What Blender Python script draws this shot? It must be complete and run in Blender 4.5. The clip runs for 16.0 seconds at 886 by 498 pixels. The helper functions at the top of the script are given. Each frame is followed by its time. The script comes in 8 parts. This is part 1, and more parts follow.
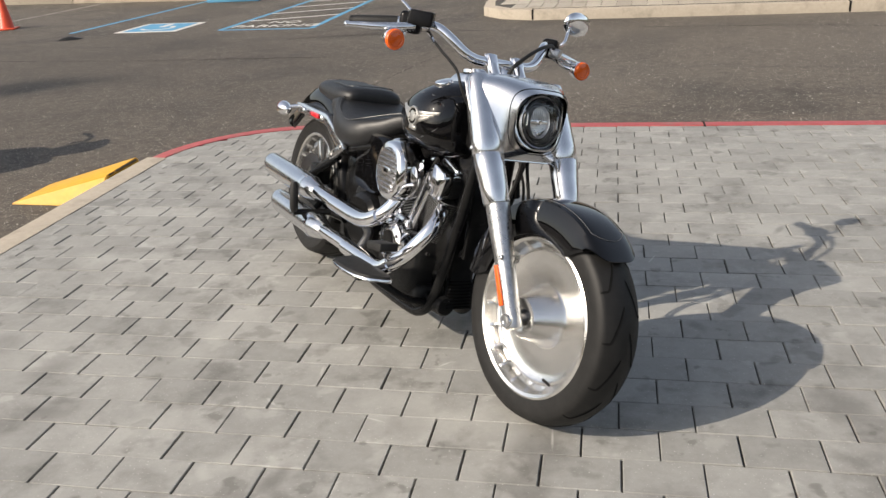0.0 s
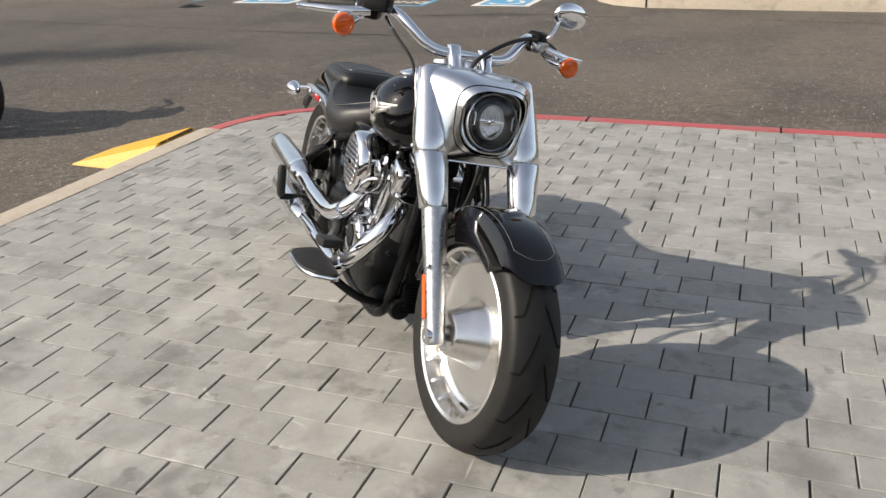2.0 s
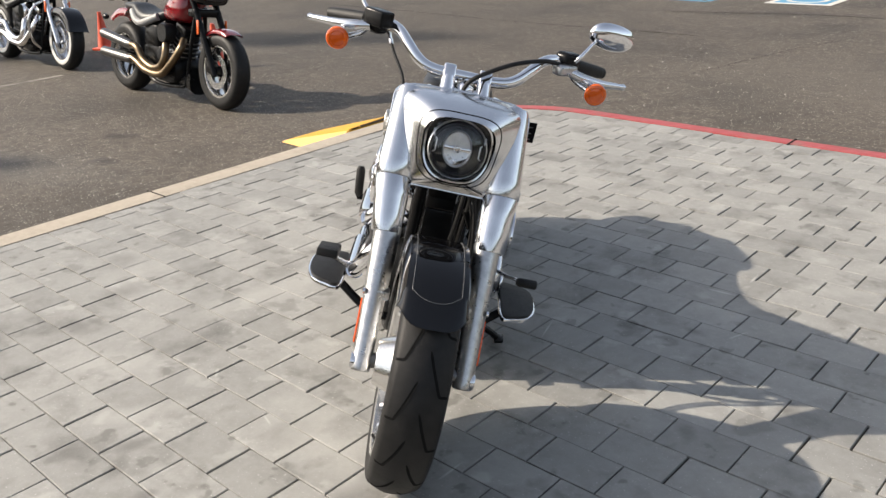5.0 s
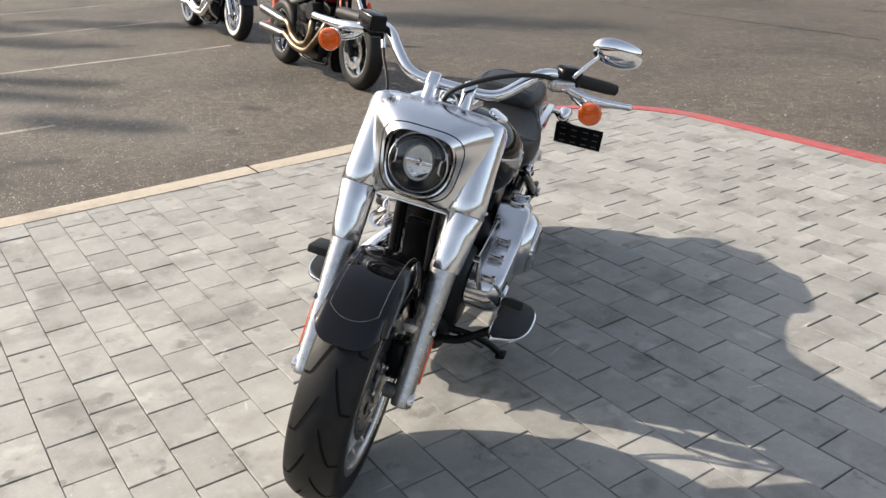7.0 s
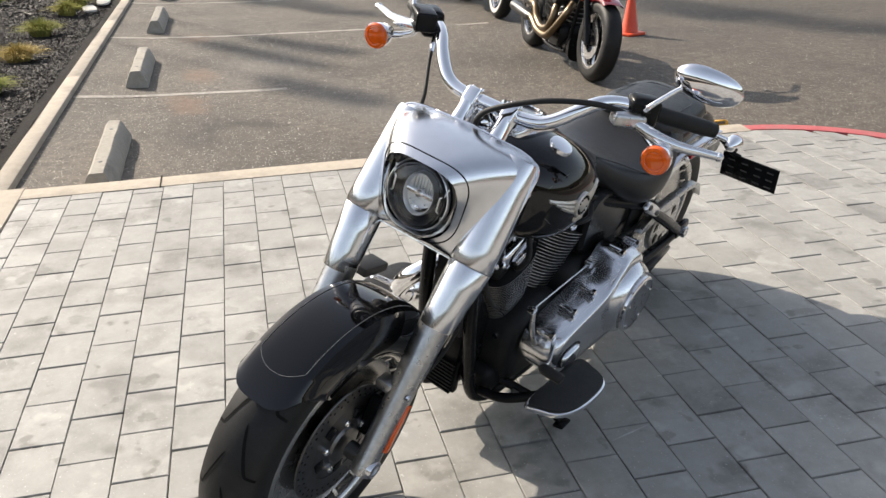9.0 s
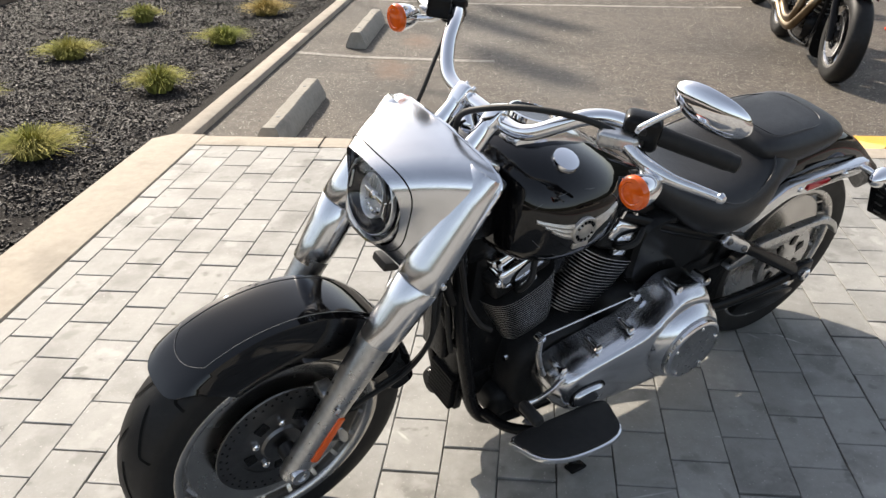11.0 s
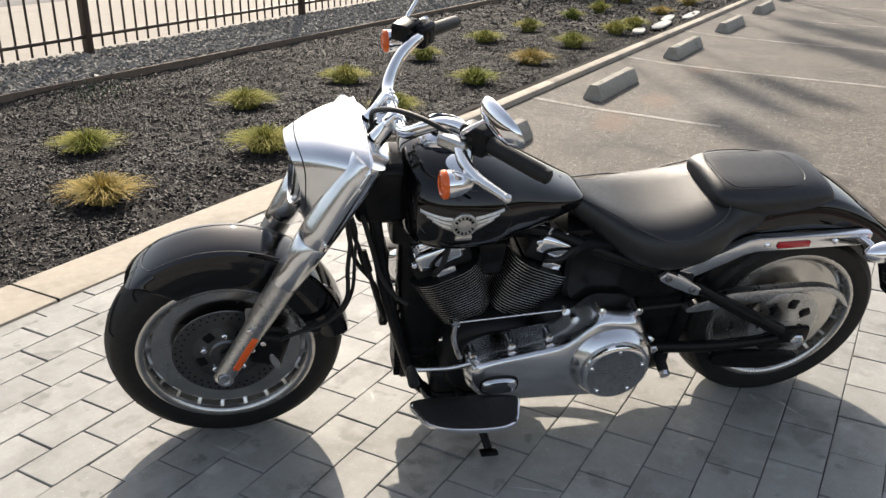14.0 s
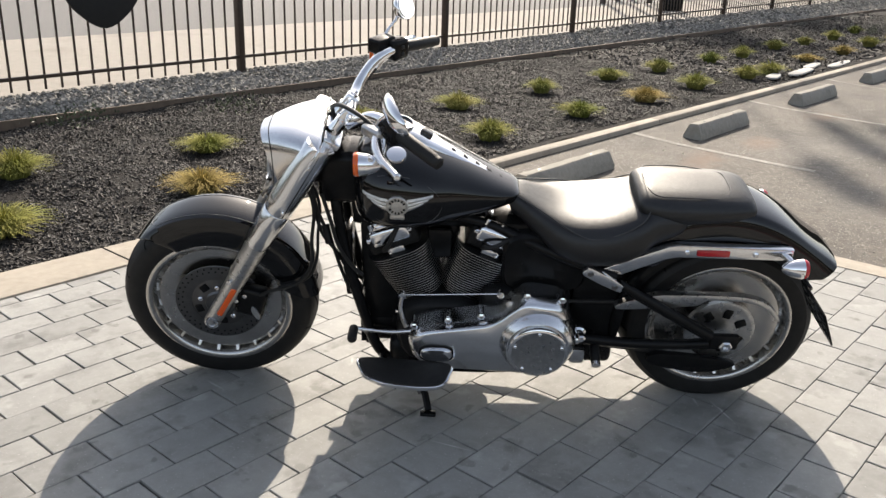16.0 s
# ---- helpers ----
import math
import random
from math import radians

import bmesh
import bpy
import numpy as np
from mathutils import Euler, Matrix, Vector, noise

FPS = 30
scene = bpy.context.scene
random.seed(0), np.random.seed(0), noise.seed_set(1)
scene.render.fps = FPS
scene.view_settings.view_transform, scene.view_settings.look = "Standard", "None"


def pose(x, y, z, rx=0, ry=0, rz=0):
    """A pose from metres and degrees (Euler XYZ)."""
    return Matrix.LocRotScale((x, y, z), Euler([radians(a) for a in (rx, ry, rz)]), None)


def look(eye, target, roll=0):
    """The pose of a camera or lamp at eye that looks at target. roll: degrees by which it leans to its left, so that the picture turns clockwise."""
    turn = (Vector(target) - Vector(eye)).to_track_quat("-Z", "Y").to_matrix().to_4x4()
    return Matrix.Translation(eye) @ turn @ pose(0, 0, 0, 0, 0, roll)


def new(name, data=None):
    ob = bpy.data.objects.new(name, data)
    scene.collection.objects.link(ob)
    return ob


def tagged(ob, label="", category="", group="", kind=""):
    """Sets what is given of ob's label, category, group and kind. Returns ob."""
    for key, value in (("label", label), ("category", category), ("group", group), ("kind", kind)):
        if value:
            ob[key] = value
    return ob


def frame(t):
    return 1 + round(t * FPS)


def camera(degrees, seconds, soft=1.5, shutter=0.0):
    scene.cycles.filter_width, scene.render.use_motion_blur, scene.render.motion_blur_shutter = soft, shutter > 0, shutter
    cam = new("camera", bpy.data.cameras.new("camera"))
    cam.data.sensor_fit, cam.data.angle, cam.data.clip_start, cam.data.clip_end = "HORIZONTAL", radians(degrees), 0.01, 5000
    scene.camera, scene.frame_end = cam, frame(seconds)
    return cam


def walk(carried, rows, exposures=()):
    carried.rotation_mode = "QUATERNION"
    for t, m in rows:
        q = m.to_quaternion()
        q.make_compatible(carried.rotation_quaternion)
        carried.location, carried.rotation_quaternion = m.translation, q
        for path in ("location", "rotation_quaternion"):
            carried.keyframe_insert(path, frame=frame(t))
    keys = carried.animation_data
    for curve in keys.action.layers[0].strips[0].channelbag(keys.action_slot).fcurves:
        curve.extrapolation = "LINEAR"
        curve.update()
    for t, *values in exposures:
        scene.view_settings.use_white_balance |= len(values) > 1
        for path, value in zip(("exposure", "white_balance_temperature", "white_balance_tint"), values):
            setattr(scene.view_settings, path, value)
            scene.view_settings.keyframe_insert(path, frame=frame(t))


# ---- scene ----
cam = camera(54.8, 16.0, soft=1.45)
PATH = [
    (0, (0.0523, 0.0729, 1.4723), (-0.3119, 1.897, 0.7375), -3.26),
    (0.5, (0.154, 0.167, 1.4541), (-0.2482, 1.9866, 0.7281), -2.07),
    (1, (0.2657, 0.2479, 1.4553), (-0.183, 2.0528, 0.72), -1.59),
    (1.5, (0.3872, 0.3274, 1.4451), (-0.153, 2.0986, 0.6892), -1.54),
    (2, (0.5388, 0.4041, 1.4451), (-0.1033, 2.1377, 0.682), -1.86),
    (2.5, (0.6368, 0.4898, 1.4499), (-0.0769, 2.1916, 0.6788), -3.09),
    (3, (0.7315, 0.6167, 1.4473), (-0.0674, 2.2772, 0.6699), -3.38),
    (3.5, (0.8897, 0.6985, 1.4665), (-0.0371, 2.2991, 0.7054), -3.55),
    (4, (1.1104, 0.7358, 1.471), (0.0435, 2.2569, 0.7306), -3.04),
    (4.5, (1.2309, 0.8251, 1.4879), (0.0739, 2.2757, 0.7414), -3.05),
    (4.7, (1.2599, 0.9029, 1.4756), (0.0642, 2.3184, 0.7227), -2.89),
    (6.8, (1.6615, 1.4593, 1.5193), (0.1533, 2.5076, 0.7279), -2.50),
    (7, (1.6526, 1.523, 1.5176), (0.1279, 2.5494, 0.7292), -2.01),
    (7.5, (1.6396, 1.6978, 1.5154), (0.0399, 2.595, 0.7179), -1.82),
    (8, (1.6855, 1.9101, 1.5049), (-0.0107, 2.6027, 0.7028), -1.34),
    (8.5, (1.665, 2.1169, 1.5031), (-0.0813, 2.6557, 0.6905), -1.53),
    (9, (1.5558, 2.3095, 1.4957), (-0.2205, 2.7333, 0.6801), -1.14),
    (9.2, (1.5174, 2.3829, 1.4972), (-0.2693, 2.753, 0.6783), -1.07),
    (11.3, (1.391, 3.0189, 1.4853), (-0.401, 2.7783, 0.6306), -0.50),
    (11.5, (1.376, 3.0549, 1.4897), (-0.4165, 2.7795, 0.6463), -0.21),
    (12, (1.3637, 3.2052, 1.4826), (-0.407, 2.7564, 0.6681), 1.15),
    (12.5, (1.3783, 3.4135, 1.4861), (-0.3435, 2.7633, 0.7033), 0.95),
    (13, (1.484, 3.5703, 1.4776), (-0.2149, 2.8357, 0.7202), -0.09),
    (13.5, (1.5569, 3.7534, 1.4855), (-0.1228, 2.9733, 0.7305), -0.09),
    (14, (1.5136, 3.9959, 1.4664), (-0.1163, 3.1031, 0.7274), 0.59),
    (14.5, (1.5245, 4.1821, 1.4701), (-0.0619, 3.1995, 0.7504), 0.59),
    (15, (1.5756, 4.3562, 1.4624), (0.0125, 3.3288, 0.7544), 0.80),
    (15.5, (1.5734, 4.5517, 1.4786), (0.0534, 3.4511, 0.7868), 1.15),
    (16, (1.4963, 4.7476, 1.4608), (0.0563, 3.5293, 0.7959), 1.71),
]
walk(cam, [(t, look(eye, target, roll)) for t, eye, target, roll in PATH],
     exposures=[(0.0, 0.40, 6750, 10), (2.0, 0.48, 6750, 10), (4.5, 0.61, 6750, 10), (7.0, 0.80, 6750, 10), (9.0, 0.86, 6750, 10), (12.0, 0.84, 6750, 10), (16.0, 0.78, 6750, 10)])

# ---- light ----
SUN_EL, SUN_AZ = 34.8, 215.4          # degrees; the azimuth counts from +x towards +y
world = bpy.data.worlds.new("sky")
scene.world = world
world.use_nodes = True
wn = world.node_tree
sky = wn.nodes.new("ShaderNodeTexSky")
sky.sky_type, sky.sun_disc = "NISHITA", False
sky.sun_elevation, sky.sun_rotation = radians(SUN_EL), radians(90 - SUN_AZ)
sky.air_density, sky.dust_density, sky.ozone_density = 1.0, 1.9, 1.0
wn.nodes["Background"].inputs[1].default_value = 0.14
pale = wn.nodes.new("ShaderNodeHueSaturation")          # a hazy, washed-out sky
pale.inputs["Saturation"].default_value = 0.62
wn.links.new(sky.outputs[0], pale.inputs["Color"])
wn.links.new(pale.outputs[0], wn.nodes["Background"].inputs[0])
sun = new("sun", bpy.data.lights.new("sun", "SUN"))
sun.data.energy, sun.data.angle, sun.data.color = 4.2, radians(0.6), (1.0, 0.905, 0.785)
sun_dir = Vector((math.cos(radians(SUN_EL)) * math.cos(radians(SUN_AZ)), math.cos(radians(SUN_EL)) * math.sin(radians(SUN_AZ)), math.sin(radians(SUN_EL))))
sun.matrix_basis = look(sun_dir * 30, (0, 0, 0))

# ---- materials ----


def mat(name, c1, c2=None, scale=8.0, rough=0.5, metal=0.0, bump=0.0, bscale=60.0, coat=0.0, vary=0.0, stain=None, stain_scale=1.2,
        stain_at=0.55, detail=4.0, fine=0.6, rvar=0.08, speck=None, speck_scale=300.0, speck_at=0.7, ior=1.45, spec=0.5, island=0.0, aniso=0.0, stretch=None, spots=()):
    """Two colours mixed by noise, with larger stains, fine specks, bump and uneven gloss."""
    m = bpy.data.materials.new(name)
    m.use_nodes = True
    n, l = m.node_tree.nodes, m.node_tree.links
    b = n["Principled BSDF"]
    geo = n.new("ShaderNodeNewGeometry")
    where = geo.outputs["Position"]
    if stretch:
        tc = n.new("ShaderNodeTexCoord")
        mp = n.new("ShaderNodeMapping")
        mp.inputs["Scale"].default_value = stretch
        l.new(tc.outputs["Object"], mp.inputs[0])
        where = mp.outputs[0]

    def noise_at(s, detail=4.0, rough_=0.6):
        t = n.new("ShaderNodeTexNoise")
        t.inputs["Scale"].default_value, t.inputs["Detail"].default_value, t.inputs["Roughness"].default_value = s, detail, rough_
        l.new(where, t.inputs["Vector"])
        return t.outputs["Fac"]

    def mix(fac, a, c, blend="MIX"):
        x = n.new("ShaderNodeMix")
        x.data_type, x.blend_type = "RGBA", blend
        for sock, v in ((x.inputs[0], fac), (x.inputs[6], a), (x.inputs[7], c)):
            if isinstance(v, (tuple, float, int)):
                sock.default_value = v if isinstance(v, (float, int)) else (*v, 1)
            else:
                l.new(v, sock)
        return x.outputs[2]

    def ramp(v, lo, hi):
        r = n.new("ShaderNodeMapRange")
        r.inputs[1].default_value, r.inputs[2].default_value = lo, hi
        l.new(v, r.inputs[0])
        return r.outputs[0]

    c2 = c2 or tuple(v * 0.8 for v in c1)
    grain = noise_at(scale, detail, fine)
    col = mix(ramp(grain, 0.3, 0.7), c1, c2)
    if stain:
        col = mix(ramp(noise_at(stain_scale, 5.0, 0.65), stain_at, stain_at + 0.22), col, stain)
    for scale_, at_, soft_, much_, colour_ in spots:                       # marks with an edge of their own
        f = ramp(noise_at(scale_, 3.0, 0.55), at_, at_ + soft_)
        mu = n.new("ShaderNodeMath")
        mu.operation = "MULTIPLY"
        l.new(f, mu.inputs[0])
        mu.inputs[1].default_value = much_
        col = mix(mu.outputs[0], col, colour_)
    if speck:
        col = mix(ramp(noise_at(speck_scale, 1.0), speck_at, speck_at + 0.05), col, speck)
    if vary or island:
        rnd = geo.outputs["Random Per Island"]
        if vary:
            oi = n.new("ShaderNodeObjectInfo")
            rnd = oi.outputs["Random"]
        v = n.new("ShaderNodeMapRange")
        v.inputs[3].default_value, v.inputs[4].default_value = 1 - (vary or island), 1 + (vary or island)
        l.new(rnd, v.inputs[0])
        hsv = n.new("ShaderNodeHueSaturation")
        l.new(v.outputs[0], hsv.inputs["Value"])
        l.new(col, hsv.inputs["Color"])
        col = hsv.outputs[0]
    l.new(col, b.inputs["Base Color"])
    rr = n.new("ShaderNodeMapRange")
    rr.inputs[3].default_value, rr.inputs[4].default_value = max(rough - rvar, 0.0), min(rough + rvar, 1.0)
    l.new(noise_at(scale * 0.7), rr.inputs[0])
    l.new(rr.outputs[0], b.inputs["Roughness"])
    b.inputs["Metallic"].default_value, b.inputs["IOR"].default_value, b.inputs["Specular IOR Level"].default_value = metal, ior, spec
    b.inputs["Coat Weight"].default_value, b.inputs["Coat Roughness"].default_value = coat, 0.03
    b.inputs["Anisotropic"].default_value = aniso
    if bump:
        bp = n.new("ShaderNodeBump")
        bp.inputs["Strength"].default_value, bp.inputs["Distance"].default_value = min(bump, 1.0), 0.004
        l.new(noise_at(bscale, 3.0), bp.inputs["Height"])
        l.new(bp.outputs[0], b.inputs["Normal"])
    return m


M = {}
M["asphalt"] = mat("asphalt", (0.031, 0.0262, 0.0205), (0.153, 0.129, 0.104), 16, 0.78, spec=0.42, detail=8.0, fine=0.82, bump=1.0, bscale=110, stain=(0.048, 0.0415, 0.034), stain_scale=0.7,
                   stain_at=0.46, speck=(0.42, 0.39, 0.34), speck_scale=80, speck_at=0.66)
M["paver"] = mat("grey_concrete_paver", (0.222, 0.218, 0.204), (0.300, 0.296, 0.278), 11, 0.70, bump=0.22, bscale=420, detail=8.0, fine=0.78, vary=0.12, stain=(0.150, 0.146, 0.135),
                 stain_scale=3.4, stain_at=0.52, speck=(0.42, 0.415, 0.39), speck_scale=150, speck_at=0.70, spots=((4.5, 0.60, 0.05, 0.45, (0.120, 0.116, 0.106)), (9.0, 0.64, 0.04, 0.50, (0.118, 0.114, 0.104)), (6.3, 0.61, 0.07, 0.45, (0.385, 0.380, 0.356)), (38.0, 0.72, 0.03, 0.6, (0.45, 0.445, 0.42))))
M["paver_far"] = mat("grey_concrete_paver_rest", (0.222, 0.218, 0.204), (0.300, 0.296, 0.278), 11, 0.70, bump=0.22, bscale=420, detail=8.0, fine=0.78, island=0.12,
                     stain=(0.150, 0.146, 0.135), stain_scale=3.4, stain_at=0.52, speck=(0.42, 0.415, 0.39), speck_scale=150, speck_at=0.70, spots=((4.5, 0.60, 0.05, 0.45, (0.120, 0.116, 0.106)), (9.0, 0.64, 0.04, 0.50, (0.118, 0.114, 0.104)), (6.3, 0.61, 0.07, 0.45, (0.385, 0.380, 0.356)), (38.0, 0.72, 0.03, 0.6, (0.45, 0.445, 0.42))))
M["joint"] = mat("joint_sand", (0.085, 0.078, 0.067), (0.05, 0.046, 0.040), 150, 0.95, bump=1.0, bscale=400)
M["kerb"] = mat("kerb_concrete", (0.315, 0.275, 0.222), (0.385, 0.338, 0.274), 25, 0.85, bump=0.5, bscale=180, detail=6.0, fine=0.7, stain=(0.225, 0.198, 0.16), stain_scale=3.0, stain_at=0.52)
M["red_kerb"] = mat("red_kerb_paint", (0.42, 0.092, 0.094), (0.31, 0.058, 0.060), 16, 0.65, bump=0.3, bscale=200, detail=7.0, fine=0.75, stain=(0.27, 0.125, 0.11), stain_scale=5, stain_at=0.52, spots=((30.0, 0.66, 0.05, 0.7, (0.30, 0.25, 0.215)),))
M["yellow"] = mat("yellow_ramp_paint", (0.62, 0.335, 0.022), (0.54, 0.28, 0.018), 20, 0.5, bump=0.3, bscale=150, stain=(0.5, 0.28, 0.05), stain_scale=9, stain_at=0.62)
M["mulch"] = mat("dark_bark_mulch", (0.006, 0.005, 0.0044), (0.018, 0.0152, 0.0132), 90, 0.9, bump=1.0, bscale=150, spec=0.15)
M["chip"] = mat("bark_chip", (0.0062, 0.0052, 0.0044), (0.027, 0.0225, 0.0190), 30, 0.6, island=0.8, bump=0.4, bscale=300, spec=0.3)
M["gravel"] = mat("grey_gravel", (0.15, 0.138, 0.122), (0.24, 0.224, 0.196), 40, 0.85, island=0.55, bump=0.4, bscale=300)
M["gravel_bed"] = mat("gravel_bed", (0.09, 0.09, 0.085), (0.16, 0.155, 0.145), 90, 0.9, bump=1.0, bscale=100)
M["edging"] = mat("weathered_edging_board", (0.12, 0.085, 0.06), (0.17, 0.125, 0.09), 20, 0.85, bump=0.5, bscale=90)
M["grass"] = mat("yellow_green_grass", (0.21, 0.225, 0.05), (0.34, 0.30, 0.10), 5, 0.9, island=0.4, spec=0.04, stain=(0.12, 0.16, 0.03), stain_scale=1.1, stain_at=0.5)
M["grass_tan"] = mat("straw_grass", (0.40, 0.29, 0.11), (0.31, 0.25, 0.08), 5, 0.9, island=0.35, spec=0.04)
M["fence"] = mat("dark_brown_fence_paint", (0.034, 0.022, 0.015), (0.052, 0.034, 0.024), 30, 0.5, bump=0.2, bscale=300)
M["plank"] = mat("beige_stamped_concrete", (0.33, 0.30, 0.25), (0.40, 0.36, 0.30), 12, 0.85, bump=0.5, bscale=120, vary=0.12, stain=(0.22, 0.195, 0.16), stain_scale=2.2, stain_at=0.56)
M["sidewalk"] = mat("sunlit_sidewalk_concrete", (0.265, 0.24, 0.205), (0.305, 0.275, 0.236), 10, 0.9, bump=0.4, bscale=150, stain=(0.225, 0.20, 0.172), stain_scale=0.8)
M["road"] = mat("street_asphalt", (0.115, 0.110, 0.107), (0.148, 0.143, 0.139), 30, 0.9, bump=0.6, bscale=150, stain=(0.12, 0.115, 0.11), stain_scale=0.4)
M["stop"] = mat("wheel_stop_concrete", (0.27, 0.25, 0.21), (0.34, 0.315, 0.27), 30, 0.9, bump=0.8, bscale=120, stain=(0.17, 0.16, 0.14), stain_scale=6, stain_at=0.55)
M["white_line"] = mat("worn_white_line_paint", (0.42, 0.395, 0.35), (0.16, 0.147, 0.128), 40, 0.85, detail=7.0, fine=0.75, stain=(0.12, 0.11, 0.095), stain_scale=5, stain_at=0.42)
M["blue_line"] = mat("blue_line_paint", (0.07, 0.25, 0.42), (0.1, 0.3, 0.46), 30, 0.8, stain=(0.1, 0.16, 0.2), stain_scale=5, stain_at=0.6)
M["cone"] = mat("orange_cone_plastic", (0.72, 0.085, 0.03), (0.62, 0.07, 0.03), 10, 0.45)
M["chrome"] = mat("polished_chrome", (0.86, 0.86, 0.87), (0.82, 0.82, 0.84), 6, 0.05, 1.0, rvar=0.03)
M["satin"] = mat("satin_chrome", (0.76, 0.765, 0.78), (0.69, 0.695, 0.71), 9, 0.19, 1.0, rvar=0.05, bump=0.02, bscale=500)
M["alu"] = mat("machined_aluminium", (0.80, 0.785, 0.76), (0.72, 0.71, 0.69), 14, 0.24, 1.0, rvar=0.08, aniso=0.3)
M["fork_alu"] = mat("polished_fork_slider", (0.56, 0.56, 0.56), (0.42, 0.42, 0.42), 70, 0.30, 1.0, rvar=0.12, bump=0.12, bscale=260)
# the wheel aluminium again, darkened in colour for the wheels' shaded left side
M["dish"] = mat("shade_toned_disc", (0.62, 0.60, 0.575), (0.50, 0.485, 0.465), 14, 0.26, 1.0, rvar=0.08, aniso=0.3)
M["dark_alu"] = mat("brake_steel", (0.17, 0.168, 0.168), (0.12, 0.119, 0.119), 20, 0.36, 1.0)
M["black"] = mat("gloss_black_paint", (0.003, 0.003, 0.0035), (0.004, 0.004, 0.0045), 4, 0.03, rvar=0.02, spec=0.55)
M["satin_black"] = mat("satin_black_enamel", (0.006, 0.006, 0.0064), (0.010, 0.010, 0.010), 25, 0.24, rvar=0.10, bump=0.04, bscale=300, spec=0.16)
M["wrinkle"] = mat("wrinkle_black_engine", (0.008, 0.008, 0.0085), (0.013, 0.013, 0.013), 60, 0.42, bump=0.3, bscale=500, spec=0.22)
M["fin_edge"] = mat("machined_fin_edge", (0.66, 0.66, 0.66), (0.52, 0.52, 0.52), 40, 0.42, 1.0)
M["leather"] = mat("black_vinyl", (0.008, 0.008, 0.0086), (0.013, 0.013, 0.0138), 60, 0.44, bump=0.16, bscale=420, rvar=0.08, spec=0.56)
# vinyl piping lightened to paint the reflection along the pad edges
M["seam"] = mat("highlight_seam_piping", (0.045, 0.045, 0.046), (0.030, 0.030, 0.031), 60, 0.38, spec=0.5)
M["pale_vinyl"] = mat("pale_grey_vinyl", (0.30, 0.295, 0.285), (0.25, 0.245, 0.238), 30, 0.5, bump=0.1, bscale=300)
M["rubber"] = mat("black_rubber", (0.009, 0.009, 0.009), (0.014, 0.0135, 0.013), 50, 0.55, spec=0.35, bump=0.2, bscale=300)
M["tyre"] = mat("tyre_rubber", (0.008, 0.0078, 0.0076), (0.014, 0.0136, 0.0132), 30, 0.55, spec=0.30, bump=0.15, bscale=250, stain=(0.024, 0.0225, 0.02), stain_scale=9, stain_at=0.62)
M["groove"] = mat("tread_groove_rubber", (0.006, 0.006, 0.006), (0.009, 0.009, 0.009), 50, 0.9, spec=0.1)
M["amber"] = mat("amber_lens", (0.72, 0.115, 0.008), (0.62, 0.085, 0.006), 30, 0.1, coat=0.6)
M["orange_refl"] = mat("orange_reflector", (0.75, 0.11, 0.015), (0.65, 0.09, 0.012), 60, 0.22, coat=0.5)
M["red_lens"] = mat("red_lens", (0.45, 0.012, 0.018), (0.38, 0.01, 0.015), 30, 0.12, coat=0.6)
M["silver_line"] = mat("silver_pinstripe", (0.11, 0.113, 0.117), (0.09, 0.093, 0.097), 30, 0.5)
M["badge"] = mat("cast_badge_metal", (0.66, 0.64, 0.60), (0.50, 0.48, 0.45), 90, 0.42, 1.0, bump=0.2, bscale=300)
M["lamp_dark"] = mat("headlamp_black", (0.012, 0.012, 0.013), (0.018, 0.018, 0.02), 30, 0.16, coat=0.5)
M["lamp_mirror"] = mat("headlamp_reflector", (0.80, 0.81, 0.82), (0.62, 0.63, 0.64), 60, 0.38, 1.0)
M["red_paint"] = mat("deep_red_paint", (0.17, 0.008, 0.012), (0.2, 0.01, 0.014), 4, 0.1, coat=1.0)
M["gunmetal"] = mat("brushed_dark_muffler", (0.15, 0.148, 0.145), (0.10, 0.099, 0.097), 20, 0.34, 1.0)
M["bronze"] = mat("bronze_exhaust", (0.20, 0.150, 0.095), (0.13, 0.095, 0.06), 12, 0.36, 1.0)
M["white_wall"] = mat("whitewall_rubber", (0.62, 0.61, 0.58), (0.54, 0.53, 0.5), 30, 0.6)
M["white_stone"] = mat("white_flat_stone", (0.42, 0.405, 0.37), (0.50, 0.48, 0.445), 20, 0.85, bump=0.4)
M["dark_wall"] = mat("dark_brown_panel", (0.03, 0.02, 0.016), (0.045, 0.03, 0.024), 20, 0.6)
M["bag"] = mat("black_sign_back", (0.008, 0.008, 0.009), (0.012, 0.012, 0.012), 20, 0.6)
M["leaf"] = mat("dark_green_leaf", (0.035, 0.055, 0.018), (0.06, 0.08, 0.028), 6, 0.5, island=0.4)
M["grit"] = mat("pale_grit", (0.24, 0.225, 0.20), (0.40, 0.38, 0.34), 60, 0.8, island=0.5)
M["crack"] = mat("dark_crack", (0.012, 0.011, 0.010), (0.022, 0.020, 0.018), 60, 0.95, spec=0.1)
M["bark"] = mat("tree_bark", (0.11, 0.085, 0.065), (0.16, 0.125, 0.1), 12, 0.9, bump=0.8, bscale=30)
M["white_paint"] = mat("white_road_paint", (0.62, 0.60, 0.56), (0.52, 0.50, 0.46), 20, 0.8, stain=(0.3, 0.28, 0.25), stain_scale=5, stain_at=0.6)
M["mirror"] = mat("mirror_glass", (0.82, 0.83, 0.84), (0.8, 0.81, 0.82), 4, 0.015, 1.0, rvar=0.01)
lens = bpy.data.materials.new("clear_lens")
lens.use_nodes = True
ln_ = lens.node_tree
